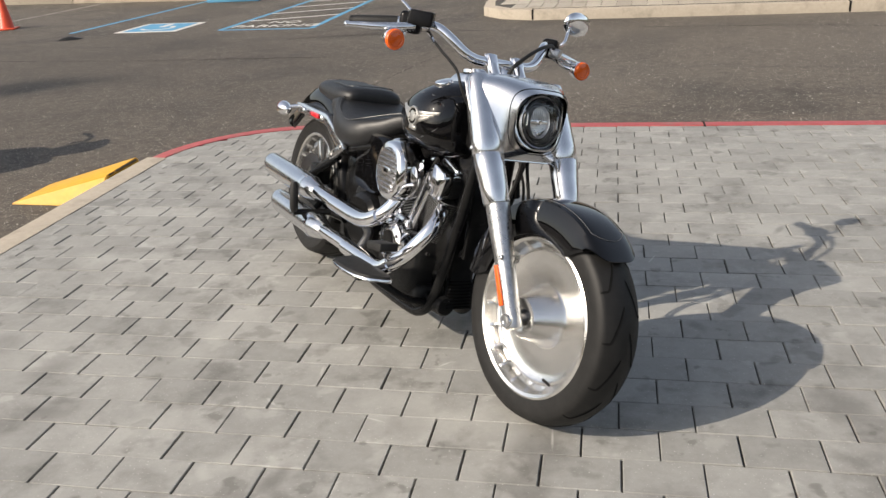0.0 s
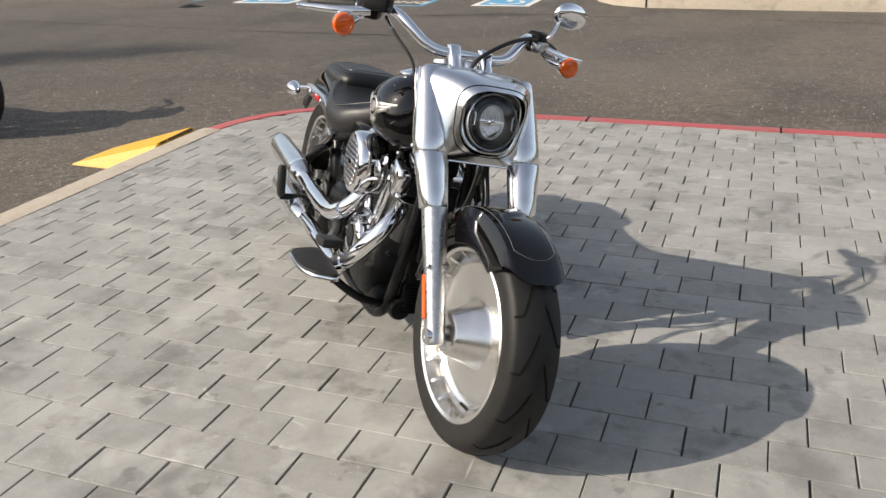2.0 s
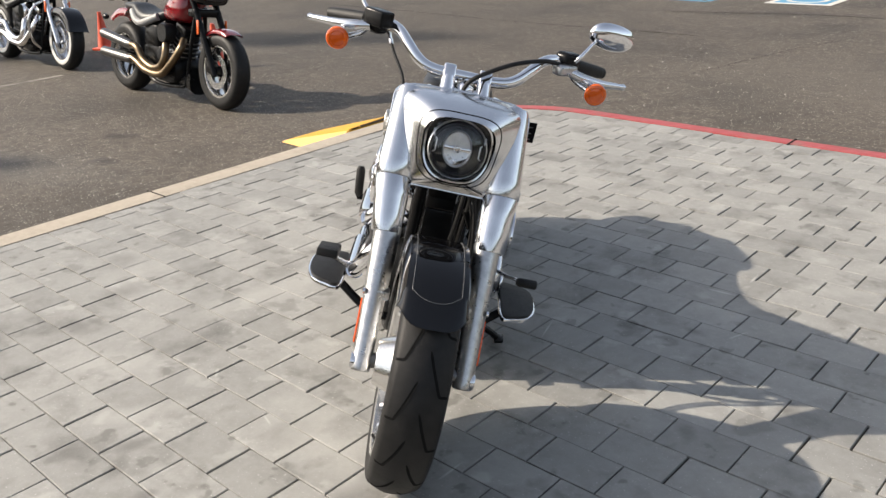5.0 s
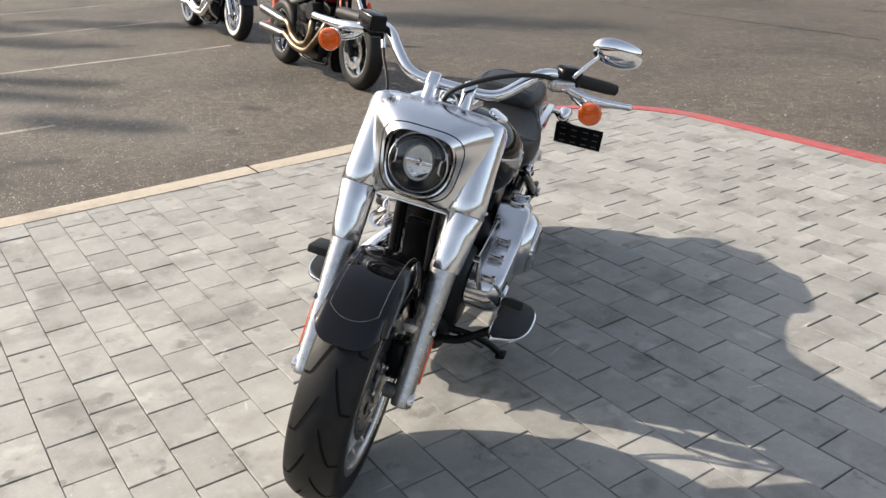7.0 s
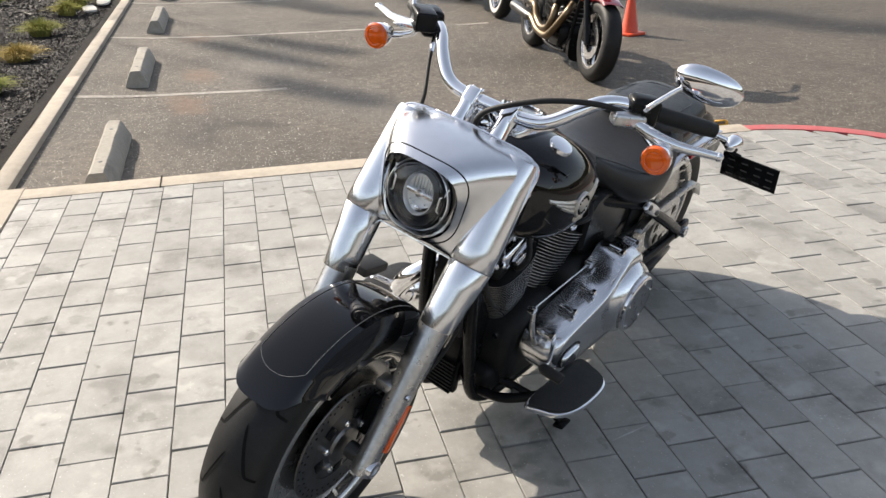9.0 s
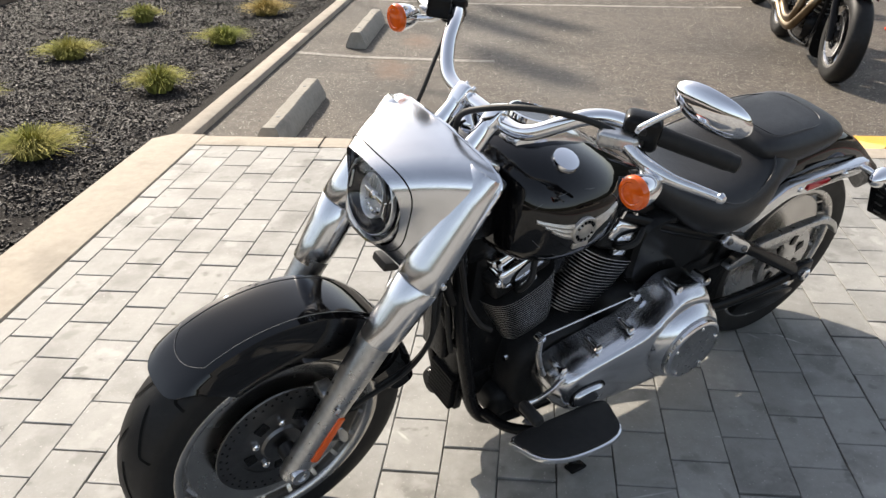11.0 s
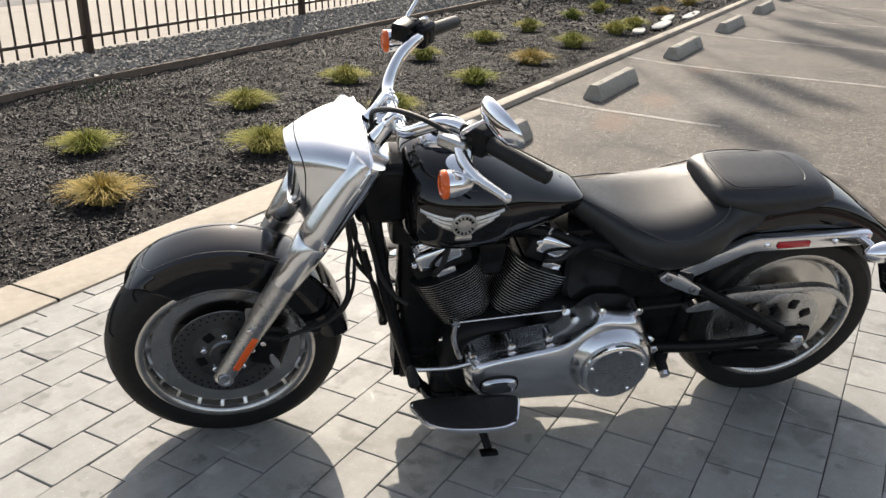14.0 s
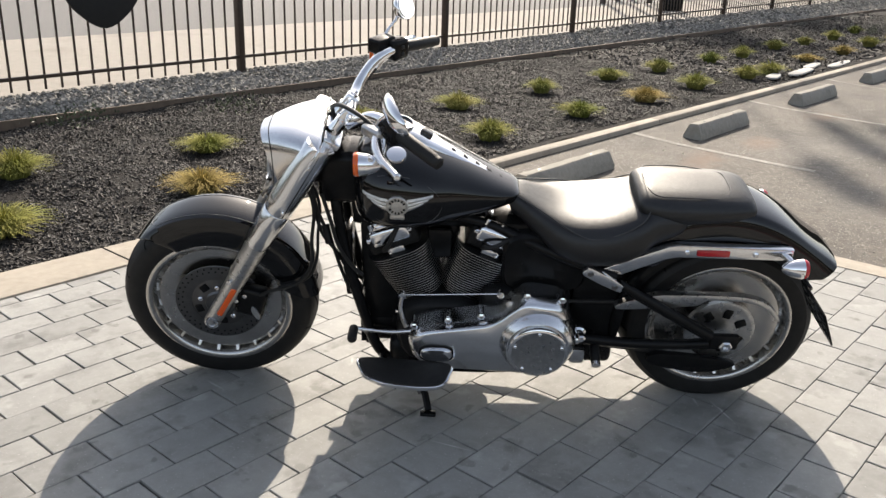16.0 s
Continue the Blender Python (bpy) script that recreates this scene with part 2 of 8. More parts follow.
clear, gloss, both = ln_.nodes.new("ShaderNodeBsdfTransparent"), ln_.nodes.new("ShaderNodeBsdfGlossy"), ln_.nodes.new("ShaderNodeMixShader")
gloss.inputs["Roughness"].default_value, both.inputs[0].default_value = 0.02, 0.07
ln_.links.new(clear.outputs[0], both.inputs[1])
ln_.links.new(gloss.outputs[0], both.inputs[2])
ln_.links.new(both.outputs[0], ln_.nodes["Material Output"].inputs["Surface"])
M["lens"] = lens



def blots(m, spots):
    """Lays stains and broad tone patches of their own shape, (x, y, half length, half width, turn, strength, colour),
    into a material's colour.
    """
    n, l = m.node_tree.nodes, m.node_tree.links
    base = n["Principled BSDF"].inputs["Base Color"]
    col = base.links[0].from_socket
    geo = n.new("ShaderNodeNewGeometry")
    wob = n.new("ShaderNodeTexNoise")
    wob.inputs["Scale"].default_value, wob.inputs["Detail"].default_value, wob.inputs["Roughness"].default_value = 7.0, 6.0, 0.7
    l.new(geo.outputs["Position"], wob.inputs["Vector"])
    for x, y, a, b, turn, strength, c in spots:
        mp = n.new("ShaderNodeMapping")
        mp.vector_type = "TEXTURE"
        mp.inputs["Location"].default_value = (x, y, 0)
        mp.inputs["Rotation"].default_value = (0, 0, radians(turn))
        mp.inputs["Scale"].default_value = (a, b, 50)
        l.new(geo.outputs["Position"], mp.inputs[0])
        ln = n.new("ShaderNodeVectorMath")
        ln.operation = "LENGTH"
        l.new(mp.outputs[0], ln.inputs[0])
        add = n.new("ShaderNodeMath")
        add.operation = "MULTIPLY_ADD"
        l.new(wob.outputs["Fac"], add.inputs[0])
        add.inputs[1].default_value = 1.8
        l.new(ln.outputs["Value"], add.inputs[2])
        r = n.new("ShaderNodeMapRange")
        r.inputs[1].default_value, r.inputs[2].default_value, r.inputs[3].default_value, r.inputs[4].default_value = 1.15, 1.9, strength, 0.0
        l.new(add.outputs[0], r.inputs[0])
        x = n.new("ShaderNodeMix")
        x.data_type = "RGBA"
        l.new(r.outputs[0], x.inputs[0])
        l.new(col, x.inputs[6])
        x.inputs[7].default_value = (*c, 1)
        col = x.outputs[2]
    l.new(col, base)


OIL, RUST, DUST = (0.028, 0.025, 0.023), (0.15, 0.088, 0.055), (0.155, 0.147, 0.135)
blots(M["asphalt"], [(-4.98, 4.16, 0.20, 0.12, 20, 0.75, OIL), (-4.38, 3.72, 0.16, 0.10, 10, 0.75, OIL), (-4.45, 2.39, 0.34, 0.16, 60, 0.75, OIL), (-4.44, 2.11, 0.22, 0.12, 0, 0.65, OIL),
                     (-4.15, 2.01, 0.3, 0.2, 30, 0.5, OIL), (-8.51, 12.96, 0.3, 0.2, 0, 0.8, OIL), (-6.13, 2.01, 0.40, 0.2, 10, 0.6, RUST), (-5.11, 1.92, 0.45, 0.2, 10, 0.6, RUST), (-8.01, 1.96, 0.4, 0.2, 0, 0.5, RUST),
                     (-3.0, 9.5, 2.5, 0.06, 10, 0.35, OIL), (1.5, 9.2, 3.0, 0.07, -8, 0.35, OIL), (-7.5, 12.0, 2.0, 0.10, -12, 0.35, OIL), (0.8, 8.0, 1.2, 0.05, 60, 0.3, OIL), (-6.5, 8.2, 1.6, 0.07, 20, 0.3, OIL),
                     # the three widest blots darken the lane's west part and lighten its east
                     (-8.0, 9.6, 9.0, 6.0, 10, 0.42, (0.050, 0.0425, 0.035)), (5.0, 11.0, 6.5, 4.0, -10, 0.5, (0.140, 0.122, 0.101)), (-0.6, 8.8, 3.0, 1.6, 0, 0.35, (0.135, 0.118, 0.098)), (-4.88, 3.18, 1.3, 0.5, 20, 0.3, DUST), (-6.4, 2.57, 1.2, 0.6, -10, 0.3, DUST)])
GRIME = (0.105, 0.10, 0.093)
rngb = random.Random(21)
grimy = [(rngb.uniform(-2.3, 0.9), rngb.uniform(1.35, 2.6), rngb.uniform(0.08, 0.22), rngb.uniform(0.05, 0.13), rngb.uniform(0, 180), rngb.uniform(0.25, 0.6), GRIME) for k in range(16)]
grimy += [(rngb.uniform(-2.6, 1.4), rngb.uniform(2.4, 5.2), rngb.uniform(0.1, 0.35), rngb.uniform(0.06, 0.2), rngb.uniform(0, 180), rngb.uniform(0.15, 0.35), GRIME) for k in range(9)]
grimy += [(rngb.uniform(-1.2, 0.6), rngb.uniform(2.2, 4.2), rngb.uniform(0.03, 0.08), rngb.uniform(0.004, 0.009), rngb.uniform(0, 180), rngb.uniform(0.4, 0.7), (0.52, 0.51, 0.48)) for k in range(12)]
PALE = (0.375, 0.37, 0.345)
grimy += [(rngb.uniform(-2.4, 1.2), rngb.uniform(1.6, 4.8), rngb.uniform(0.12, 0.40), rngb.uniform(0.06, 0.18), rngb.uniform(0, 180), rngb.uniform(0.25, 0.5), PALE) for k in range(16)]
grimy += [(rngb.uniform(-1.2, 1.0), rngb.uniform(1.7, 4.2), rngb.uniform(0.03, 0.09), rngb.uniform(0.02, 0.05), rngb.uniform(0, 180), rngb.uniform(0.35, 0.65), GRIME) for k in range(14)]
for name in ("paver", "paver_far"):
    blots(M[name], grimy)

# ---- mesh helpers ----


def sharpen(bm, angle=38.0):
    bm.normal_update()
    for f in bm.faces:
        f.smooth = True
    lim = radians(angle)
    for e in bm.edges:
        e.smooth = not (len(e.link_faces) == 2 and e.calc_face_angle(0.0) > lim)


def mesh_of(name, bm, material, angle=38.0, flat=False):
    if flat:
        for f in bm.faces:
            f.smooth = False
    else:
        sharpen(bm, angle)
    me = bpy.data.meshes.new(name)
    bm.to_mesh(me)
    bm.free()
    for m in (material if isinstance(material, (list, tuple)) else [material]):
        me.materials.append(m)
    return me


def part(name, bm, material, parent=None, label="", angle=38.0, m=None, kind=""):
    ob = new(name, mesh_of(name, bm, material, angle))
    if parent is not None:
        ob.parent = parent
    if m is not None:
        ob.matrix_basis = m
    return tagged(ob, label, kind=kind)


def thing(name, label, category, m=None, group="", kind=""):
    ob = new(name)
    ob.empty_display_size = 0.1
    if m is not None:
        ob.matrix_basis = m
    return tagged(ob, label, category, group, kind)


def shared(name, me, parent, m):
    ob = new(name, me)
    ob.parent = parent
    ob.matrix_basis = m
    return ob


def join(*parts):
    bm = bmesh.new()
    for p in parts:
        me = bpy.data.meshes.new("tmp")
        p.to_mesh(me)
        p.free()
        bm.from_mesh(me)
        bpy.data.meshes.remove(me)
    return bm


def moved(bm, m):
    bmesh.ops.transform(bm, matrix=m, verts=bm.verts)
    return bm


def box(x0, x1, y0, y1, z0, z1, bevel=0.0, seg=2):
    bm = bmesh.new()
    bmesh.ops.create_cube(bm, size=1.0)
    bmesh.ops.transform(bm, matrix=Matrix.Translation(((x0 + x1) / 2, (y0 + y1) / 2, (z0 + z1) / 2)) @ Matrix.Diagonal((x1 - x0, y1 - y0, z1 - z0, 1)), verts=bm.verts)
    if bevel:
        bmesh.ops.bevel(bm, geom=bm.edges[:], offset=bevel, segments=seg, affect="EDGES", profile=0.5)
    return bm


def loft(rings, closed=True, caps=True):
    """Skin over rings of points, each ring a closed loop of the same count."""
    bm = bmesh.new()
    rows = [[bm.verts.new(p) for p in r] for r in rings]
    n = len(rows[0])
    for a, b in zip(rows, rows[1:]):
        for i in range(n if closed else n - 1):
            j = (i + 1) % n
            bm.faces.new((a[i], a[j], b[j], b[i]))
    if caps and closed:
        bm.faces.new(rows[0][::-1])
        bm.faces.new(rows[-1])
    bmesh.ops.recalc_face_normals(bm, faces=bm.faces)
    return bm


def smooth_path(points, steps=6):
    """A smooth curve through points (Catmull-Rom), with any extra columns carried along."""
    p = [np.array(q, float) for q in points]
    p = [2 * p[0] - p[1]] + p + [2 * p[-1] - p[-2]]
    out = []
    for a, b, c, d in zip(p, p[1:], p[2:], p[3:]):
        for k in range(steps):
            t = k / steps
            out.append(0.5 * (2 * b + (c - a) * t + (2 * a - 5 * b + 4 * c - d) * t * t + (3 * b - a - 3 * c + d) * t ** 3))
    out.append(p[-2])
    return out


def tube(points, r, n=12, smooth=6, caps=True):
    """A round bar along points (x, y, z[, radius])."""
    pts = [(*p[:3], p[3] if len(p) > 3 else r) for p in points]
    path = smooth_path(pts, smooth) if smooth and len(pts) > 2 else [np.array(p, float) for p in pts]
    rings = []
    side = None
    for i, p in enumerate(path):
        d = Vector(path[min(i + 1, len(path) - 1)][:3]) - Vector(path[max(i - 1, 0)][:3])
        d.normalize()
        if side is None:
            side = d.orthogonal().normalized()
        side = (side - d * side.dot(d)).normalized()
        up = d.cross(side)
        rings.append([Vector(p[:3]) + (side * math.cos(a) + up * math.sin(a)) * p[3] for a in np.linspace(0, 2 * math.pi, n, endpoint=False)])
    return loft(rings, caps=caps)


def lathe(profile, n=48, closed=False):
    """Turns a profile of (radius, y) about the y axis."""
    bm = bmesh.new()
    rows = []
    for r, y in profile:
        if r < 1e-5:
            rows.append([bm.verts.new((0, y, 0))] * n)
        else:
            rows.append([bm.verts.new((r * math.cos(a), y, r * math.sin(a))) for a in np.linspace(0, 2 * math.pi, n, endpoint=False)])
    pairs = list(zip(rows, rows[1:])) + ([(rows[-1], rows[0])] if closed else [])
    for a, b in pairs:
        for i in range(n):
            j = (i + 1) % n
            q = []
            for v in (a[i], a[j], b[j], b[i]):
                if v not in q:
                    q.append(v)
            if len(q) > 2:
                bm.faces.new(q)
    bmesh.ops.recalc_face_normals(bm, faces=bm.faces)
    return bm


def cyl(p, q, r, n=16, r2=None):
    return tube([(*p, r), (*q, r if r2 is None else r2)], r, n, smooth=0)


def oval(cx, cy, cz, rx, ry, axis="x", n=24, power=2.0):
    """A closed ring round (cx, cy, cz), in the plane across the axis; power over 2 squares it off."""
    out = []
    for a in np.linspace(0, 2 * math.pi, n, endpoint=False):
        c, s = math.cos(a), math.sin(a)
        u = math.copysign(abs(c) ** (2 / power), c) * rx
        v = math.copysign(abs(s) ** (2 / power), s) * ry
        out.append({"x": (cx, cy + u, cz + v), "y": (cx + u, cy, cz + v), "z": (cx + u, cy + v, cz)}[axis])
    return out


def plate(outline, y0, y1, bevel=0.004, seg=2):
    """A flat shape in the xz plane, from y0 to y1 thick, with rounded rims."""
    bm = bmesh.new()
    f = bm.faces.new([bm.verts.new((x, y0, z)) for x, z in outline])
    ext = bmesh.ops.extrude_face_region(bm, geom=[f])
    bmesh.ops.translate(bm, vec=(0, y1 - y0, 0), verts=[v for v in ext["geom"] if isinstance(v, bmesh.types.BMVert)])
    bmesh.ops.recalc_face_normals(bm, faces=bm.faces)
    if bevel:
        rim = [e for e in bm.edges if abs(e.verts[0].co.y - e.verts[1].co.y) < 1e-6 and abs(e.verts[0].co.y - y1) < 1e-6]
        bmesh.ops.bevel(bm, geom=rim, offset=bevel, segments=seg, affect="EDGES", profile=0.5)
    return bm


def slab(outline, z0, z1, bevel=0.0):
    """A flat shape in the xy plane, from z0 to z1 thick."""
    bm = bmesh.new()
    f = bm.faces.new([bm.verts.new((x, y, z0)) for x, y in outline])
    ext = bmesh.ops.extrude_face_region(bm, geom=[f])
    bmesh.ops.translate(bm, vec=(0, 0, z1 - z0), verts=[v for v in ext["geom"] if isinstance(v, bmesh.types.BMVert)])
    bmesh.ops.recalc_face_normals(bm, faces=bm.faces)
    if bevel:
        top = [e for e in bm.edges if min(e.verts[0].co.z, e.verts[1].co.z) > z1 - 1e-5]
        bmesh.ops.bevel(bm, geom=top, offset=bevel, segments=2, affect="EDGES", profile=0.5)
    return bm


def curve2(points, steps=5):
    """A smooth closed outline through 2D points."""
    p = [np.array(q, float) for q in points]
    out = []
    for i in range(len(p)):
        a, b, c, d = p[i - 1], p[i], p[(i + 1) % len(p)], p[(i + 2) % len(p)]
        for k in range(steps):
            t = k / steps
            out.append(tuple(0.5 * (2 * b + (c - a) * t + (2 * a - 5 * b + 4 * c - d) * t * t + (3 * b - a - 3 * c + d) * t ** 3)))
    return out

# ---- ground, kerbs and paving ----
LOW = -0.157                           # the car park's asphalt; the paved corner's top is at 0
SY = 1.175                             # inner edge of the south kerb


def sheet(name, x0, x1, y0, y1, z, nx, ny, material, label, category, rough=0.0, kind="structure"):
    bm = bmesh.new()
    rows = [[bm.verts.new((x0 + (x1 - x0) * i / nx, y0 + (y1 - y0) * j / ny, z + (noise.noise((i * 0.37, j * 0.41, 3.1)) * rough))) for i in range(nx + 1)] for j in range(ny + 1)]
    for a, b in zip(rows, rows[1:]):
        for i in range(nx):
            bm.faces.new((a[i], a[i + 1], b[i + 1], b[i]))
    return tagged(part(name, bm, material), label, category, kind=kind)


FALL_Y, FALL_Z = (1.0, 1.5, 2.4, 4.7), (-0.062, -0.101, -0.129, LOW)


def lot_z(x, y):
    """The car park falls gently from the planting bed towards its middle."""
    return float(np.interp(y, FALL_Y, FALL_Z))


bm = bmesh.new()
rows = [[bm.verts.new((x, y, z)) for x in (-400, -60, -20, 0, 20, 60, 400)] for y, z in ((-400, -0.2), (0.985, -0.2), *zip(FALL_Y, FALL_Z), (40, LOW), (400, LOW))]
for a, b in zip(rows, rows[1:]):
    for i in range(6):
        bm.faces.new((a[i], a[i + 1], b[i + 1], b[i]))
tagged(part("ground", bm, M["asphalt"]), "worn grey-brown asphalt of the car park", "asphalt", kind="structure")

# outline of the paved corner: west side, rounded north-west corner, north side
CORNER, RAD = (-1.995, 5.205), 0.910      # centre and radius of the kerb's inner edge


def kerb_line(off):
    """The inner edge of the kerb, moved outwards by off: along the west side, the corner and the north side."""
    pts = [(CORNER[0] - RAD - off, y) for y in np.linspace(SY - 0.05, CORNER[1], 12)]
    pts += [(CORNER[0] + (RAD + off) * math.cos(a), CORNER[1] + (RAD + off) * math.sin(a)) for a in np.linspace(math.pi, math.pi / 2, 15)[1:]]
    pts += [(x, CORNER[1] + RAD + off - 0.012 * (x - CORNER[0])) for x in np.linspace(CORNER[0], 9.0, 12)[1:]]
    return pts


def kerb_strip(name, a, b, material, label, off0=0.0, off1=0.118, top=0.004):
    inner, outer = kerb_line(off0)[a:b], kerb_line(off1)[a:b]
    rings = []
    for (x0, y0), (x1, y1) in zip(inner, outer):
        dx, dy = x1 - x0, y1 - y0
        d = math.hypot(dx, dy)
        ux, uy = dx / d, dy / d
        rings.append([(x0, y0, -0.2), (x0, y0, top), (x1 - ux * 0.02, y1 - uy * 0.02, top), (x1 - ux * 0.006, y1 - uy * 0.006, top - 0.006), (x1, y1, top - 0.02), (x1 + ux * 0.012, y1 + uy * 0.012, -0.2)])
    return tagged(part(name, loft(rings), material), label, "kerb", kind="structure")


kerb_strip("kerb_west", 0, 13, M["kerb"], "bare beige concrete kerb beside the paved corner", off0=-0.022, off1=0.150)
kerb_strip("kerb_north", 12, 60, M["red_kerb"], "red-painted concrete kerb round the paved corner")


def kerb_block(name, x0, x1, y0, y1, z1, material, label, lengths=3.0):
    ob = thing(name, label, "kerb", kind="structure")
    x = x0
    while x < x1 - 0.01:
        e = min(x + lengths, x1)
        part("kerb_length", box(x + 0.003, e - 0.003, y0, y1, -0.2, z1, 0.012), material, ob)
        x = e
    return ob


# the planting bed's kerb: wide beside the pavers, narrow beside the car park
tagged(part("kerb_south", slab([(-3.052, 0.99), (-2.965, 0.90), (-2.6, 0.897), (0, 0.872), (9, 0.79), (9, SY), (-3.052, SY)], -0.2, 0.010, 0.01), M["kerb"]), "wide pale concrete band between bed and pavers", "kerb", kind="structure")
kerb_block("kerb_bed", -45, -3.060, 0.950, 1.065, -0.022, M["kerb"], "beige concrete kerb between planting bed and car park")

# planting bed of mulch, with an edging board and a strip of gravel before the fence


def edge_y(x):
    return -2.47 + 0.02 * (x + 4.0)


def fence_y(x):
    return -3.745 + 0.06 * (x + 4.77)


def bed(name, ya, yb, z, nx, ny, material, label, category, rough, x0=-45.0, x1=9.0):
    bm = bmesh.new()
    rows = []
    for j in range(ny + 1):
        row = []
        for i in range(nx + 1):
            x = x0 + (x1 - x0) * i / nx
            y0, y1 = ya(x), yb(x)
            y = y0 + (y1 - y0) * j / ny
            row.append(bm.verts.new((x, y, z + noise.noise((x * 1.1, y * 1.3, 0.5)) * rough + noise.noise((x * 5, y * 5, 2.5)) * rough * 0.4)))
        rows.append(row)
    for a, b in zip(rows, rows[1:]):
        for i in range(nx):
            bm.faces.new((a[i], a[i + 1], b[i + 1], b[i]))
    return tagged(part(name, bm, material), label, category, kind="structure")


bed("planting_bed", edge_y, lambda x: 0.955 if x < -2.9 else 0.895 - 0.012 * max(x, -2.9), -0.03, 240, 24, M["mulch"], "bed of dark bark mulch", "mulch", 0.03)
bed("gravel_strip", lambda x: fence_y(x) - 0.12, edge_y, 0.0, 160, 8, M["gravel_bed"], "strip of grey gravel below the fence", "gravel", 0.015)
edging = thing("edging", "weathered brown edging board between mulch and gravel", "edging", kind="structure")
for k in range(18):
    xa = 9 - k * 3
    a, b = (xa - 3, edge_y(xa - 3)), (xa, edge_y(xa))
    part("board", loft([[(x, y - 0.018, -0.15), (x, y - 0.018, 0.035), (x, y + 0.018, 0.035), (x, y + 0.018, -0.15)] for x, y in (a, b)]), M["edging"], edging)


def scatter(name, count, xr, yr, zf, size, material, label, category, flat=0.35, seed=1, long=2.2):
    """Many small chips as one joined mesh."""
    rng = np.random.default_rng(seed)
    verts, faces = [], []
    base = np.array([(-1, -1, -1), (1, -1, -1), (1, 1, -1), (-1, 1, -1), (-0.7, -0.7, 1), (0.7, -0.7, 1), (0.7, 0.7, 1), (-0.7, 0.7, 1)], float)
    quads = [(0, 1, 5, 4), (1, 2, 6, 5), (2, 3, 7, 6), (3, 0, 4, 7), (4, 5, 6, 7)]
    for k in range(count):
        x = xr[0] + (xr[1] - xr[0]) * rng.random() ** 1.0
        lo, hi = yr(x)
        y = lo + (hi - lo) * rng.random()
        s = size * (0.5 + rng.random())
        p = base * (1 + 0.35 * (rng.random((8, 3)) - 0.5)) * np.array([s * (1 + rng.random() * (long - 1)), s * 0.7, s * flat])
        e = Euler((rng.normal(0, 0.45), rng.normal(0, 0.45), rng.random() * 6.28)).to_matrix()
        p = p @ np.array(e).T + np.array([x, y, zf(x, y) + s * flat * 0.3])
        o = len(verts)
        verts += [tuple(v) for v in p]
        faces += [tuple(o + i for i in q) for q in quads]
    me = bpy.data.meshes.new(name)
    me.from_pydata(verts, [], faces)
    me.materials.append(material)
    return tagged(new(name, me), label, category, kind="stuff")


def bed_z(x, y):
    return -0.03 + noise.noise((x * 1.1, y * 1.3, 0.5)) * 0.03 + noise.noise((x * 5, y * 5, 2.5)) * 0.012


scatter("bark_chips", 8000, (0.6, 9.0), lambda x: (edge_y(x) + 0.02, 0.87), bed_z, 0.016, M["chip"], "dark shredded bark chips over the bed", "mulch", seed=24, long=3.0)
scatter("gravel_stones", 4000, (0.5, 9.0), lambda x: (fence_y(x) - 0.1, edge_y(x) - 0.02), lambda x, y: 0.002, 0.024, M["gravel"], "loose grey and tan gravel stones", "gravel", flat=0.7, seed=25, long=1.4)
scatter("bark_chips", 140000, (-9.5, 0.6), lambda x: (edge_y(x) + 0.02, 0.87), bed_z, 0.0068, M["chip"], "dark shredded bark chips over the bed", "mulch", seed=4, long=3.0)
scatter("bark_chips", 22000, (-26, -9.5), lambda x: (edge_y(x) + 0.02, 0.87), bed_z, 0.013, M["chip"], "dark shredded bark chips over the bed", "mulch", seed=14, long=3.0)
scatter("gravel_stones", 13000, (-13, 0.5), lambda x: (fence_y(x) - 0.1, edge_y(x) - 0.02), lambda x, y: 0.002, 0.017, M["gravel"], "loose grey and tan gravel stones", "gravel", flat=0.7, seed=5, long=1.4)

scatter("gravel_stones", 9000, (-45, -13), lambda x: (fence_y(x) - 0.1, edge_y(x) - 0.02), lambda x, y: 0.002, 0.030, M["gravel"], "loose grey and tan gravel stones", "gravel", flat=0.7, seed=26, long=1.4)

# beyond the fence: pavement and street
sheet("sidewalk", -60, 20, -8.6, -3.5, -0.012, 8, 2, M["sidewalk"], "sunlit beige concrete pavement behind the fence", "pavement")
sheet("street", -200, 120, -24, -8.6, -0.09, 8, 2, M["road"], "grey street beyond the fence", "street")

# an unseen dark belt, added far round the car park to darken reflections
M["belt"] = mat("unseen_dark_belt", (0.030, 0.034, 0.022), (0.075, 0.072, 0.055), 0.5, 0.9, detail=6.0, spec=0.1)
bm = bmesh.new()
ring = [(70 * math.cos(a) - 5, 70 * math.sin(a) + 5) for a in np.linspace(0, 2 * math.pi, 72, endpoint=False)]
tops = [6.5 + 2.5 * noise.noise((x * 0.06, y * 0.06, 3.0)) + 1.0 * noise.noise((x * 0.3, y * 0.3, 8.0)) for x, y in ring]
inner, outer = [[(bm.verts.new((x * k, y * k, -0.6)), bm.verts.new((x * k, y * k, z))) for (x, y), z in zip(ring, tops)] for k in (1.0, 1.03)]
for i in range(72):
    j = (i + 1) % 72
    bm.faces.new((inner[i][0], inner[i][1], inner[j][1], inner[j][0]))
    bm.faces.new((outer[j][0], outer[j][1], outer[i][1], outer[i][0]))
    bm.faces.new((inner[i][1], outer[i][1], outer[j][1], inner[j][1]))
tagged(part("backdrop", bm, M["belt"]), "unseen dark belt added round the car park to darken reflections", "backdrop", kind="structure")

# ---- wheel stops, lines ----


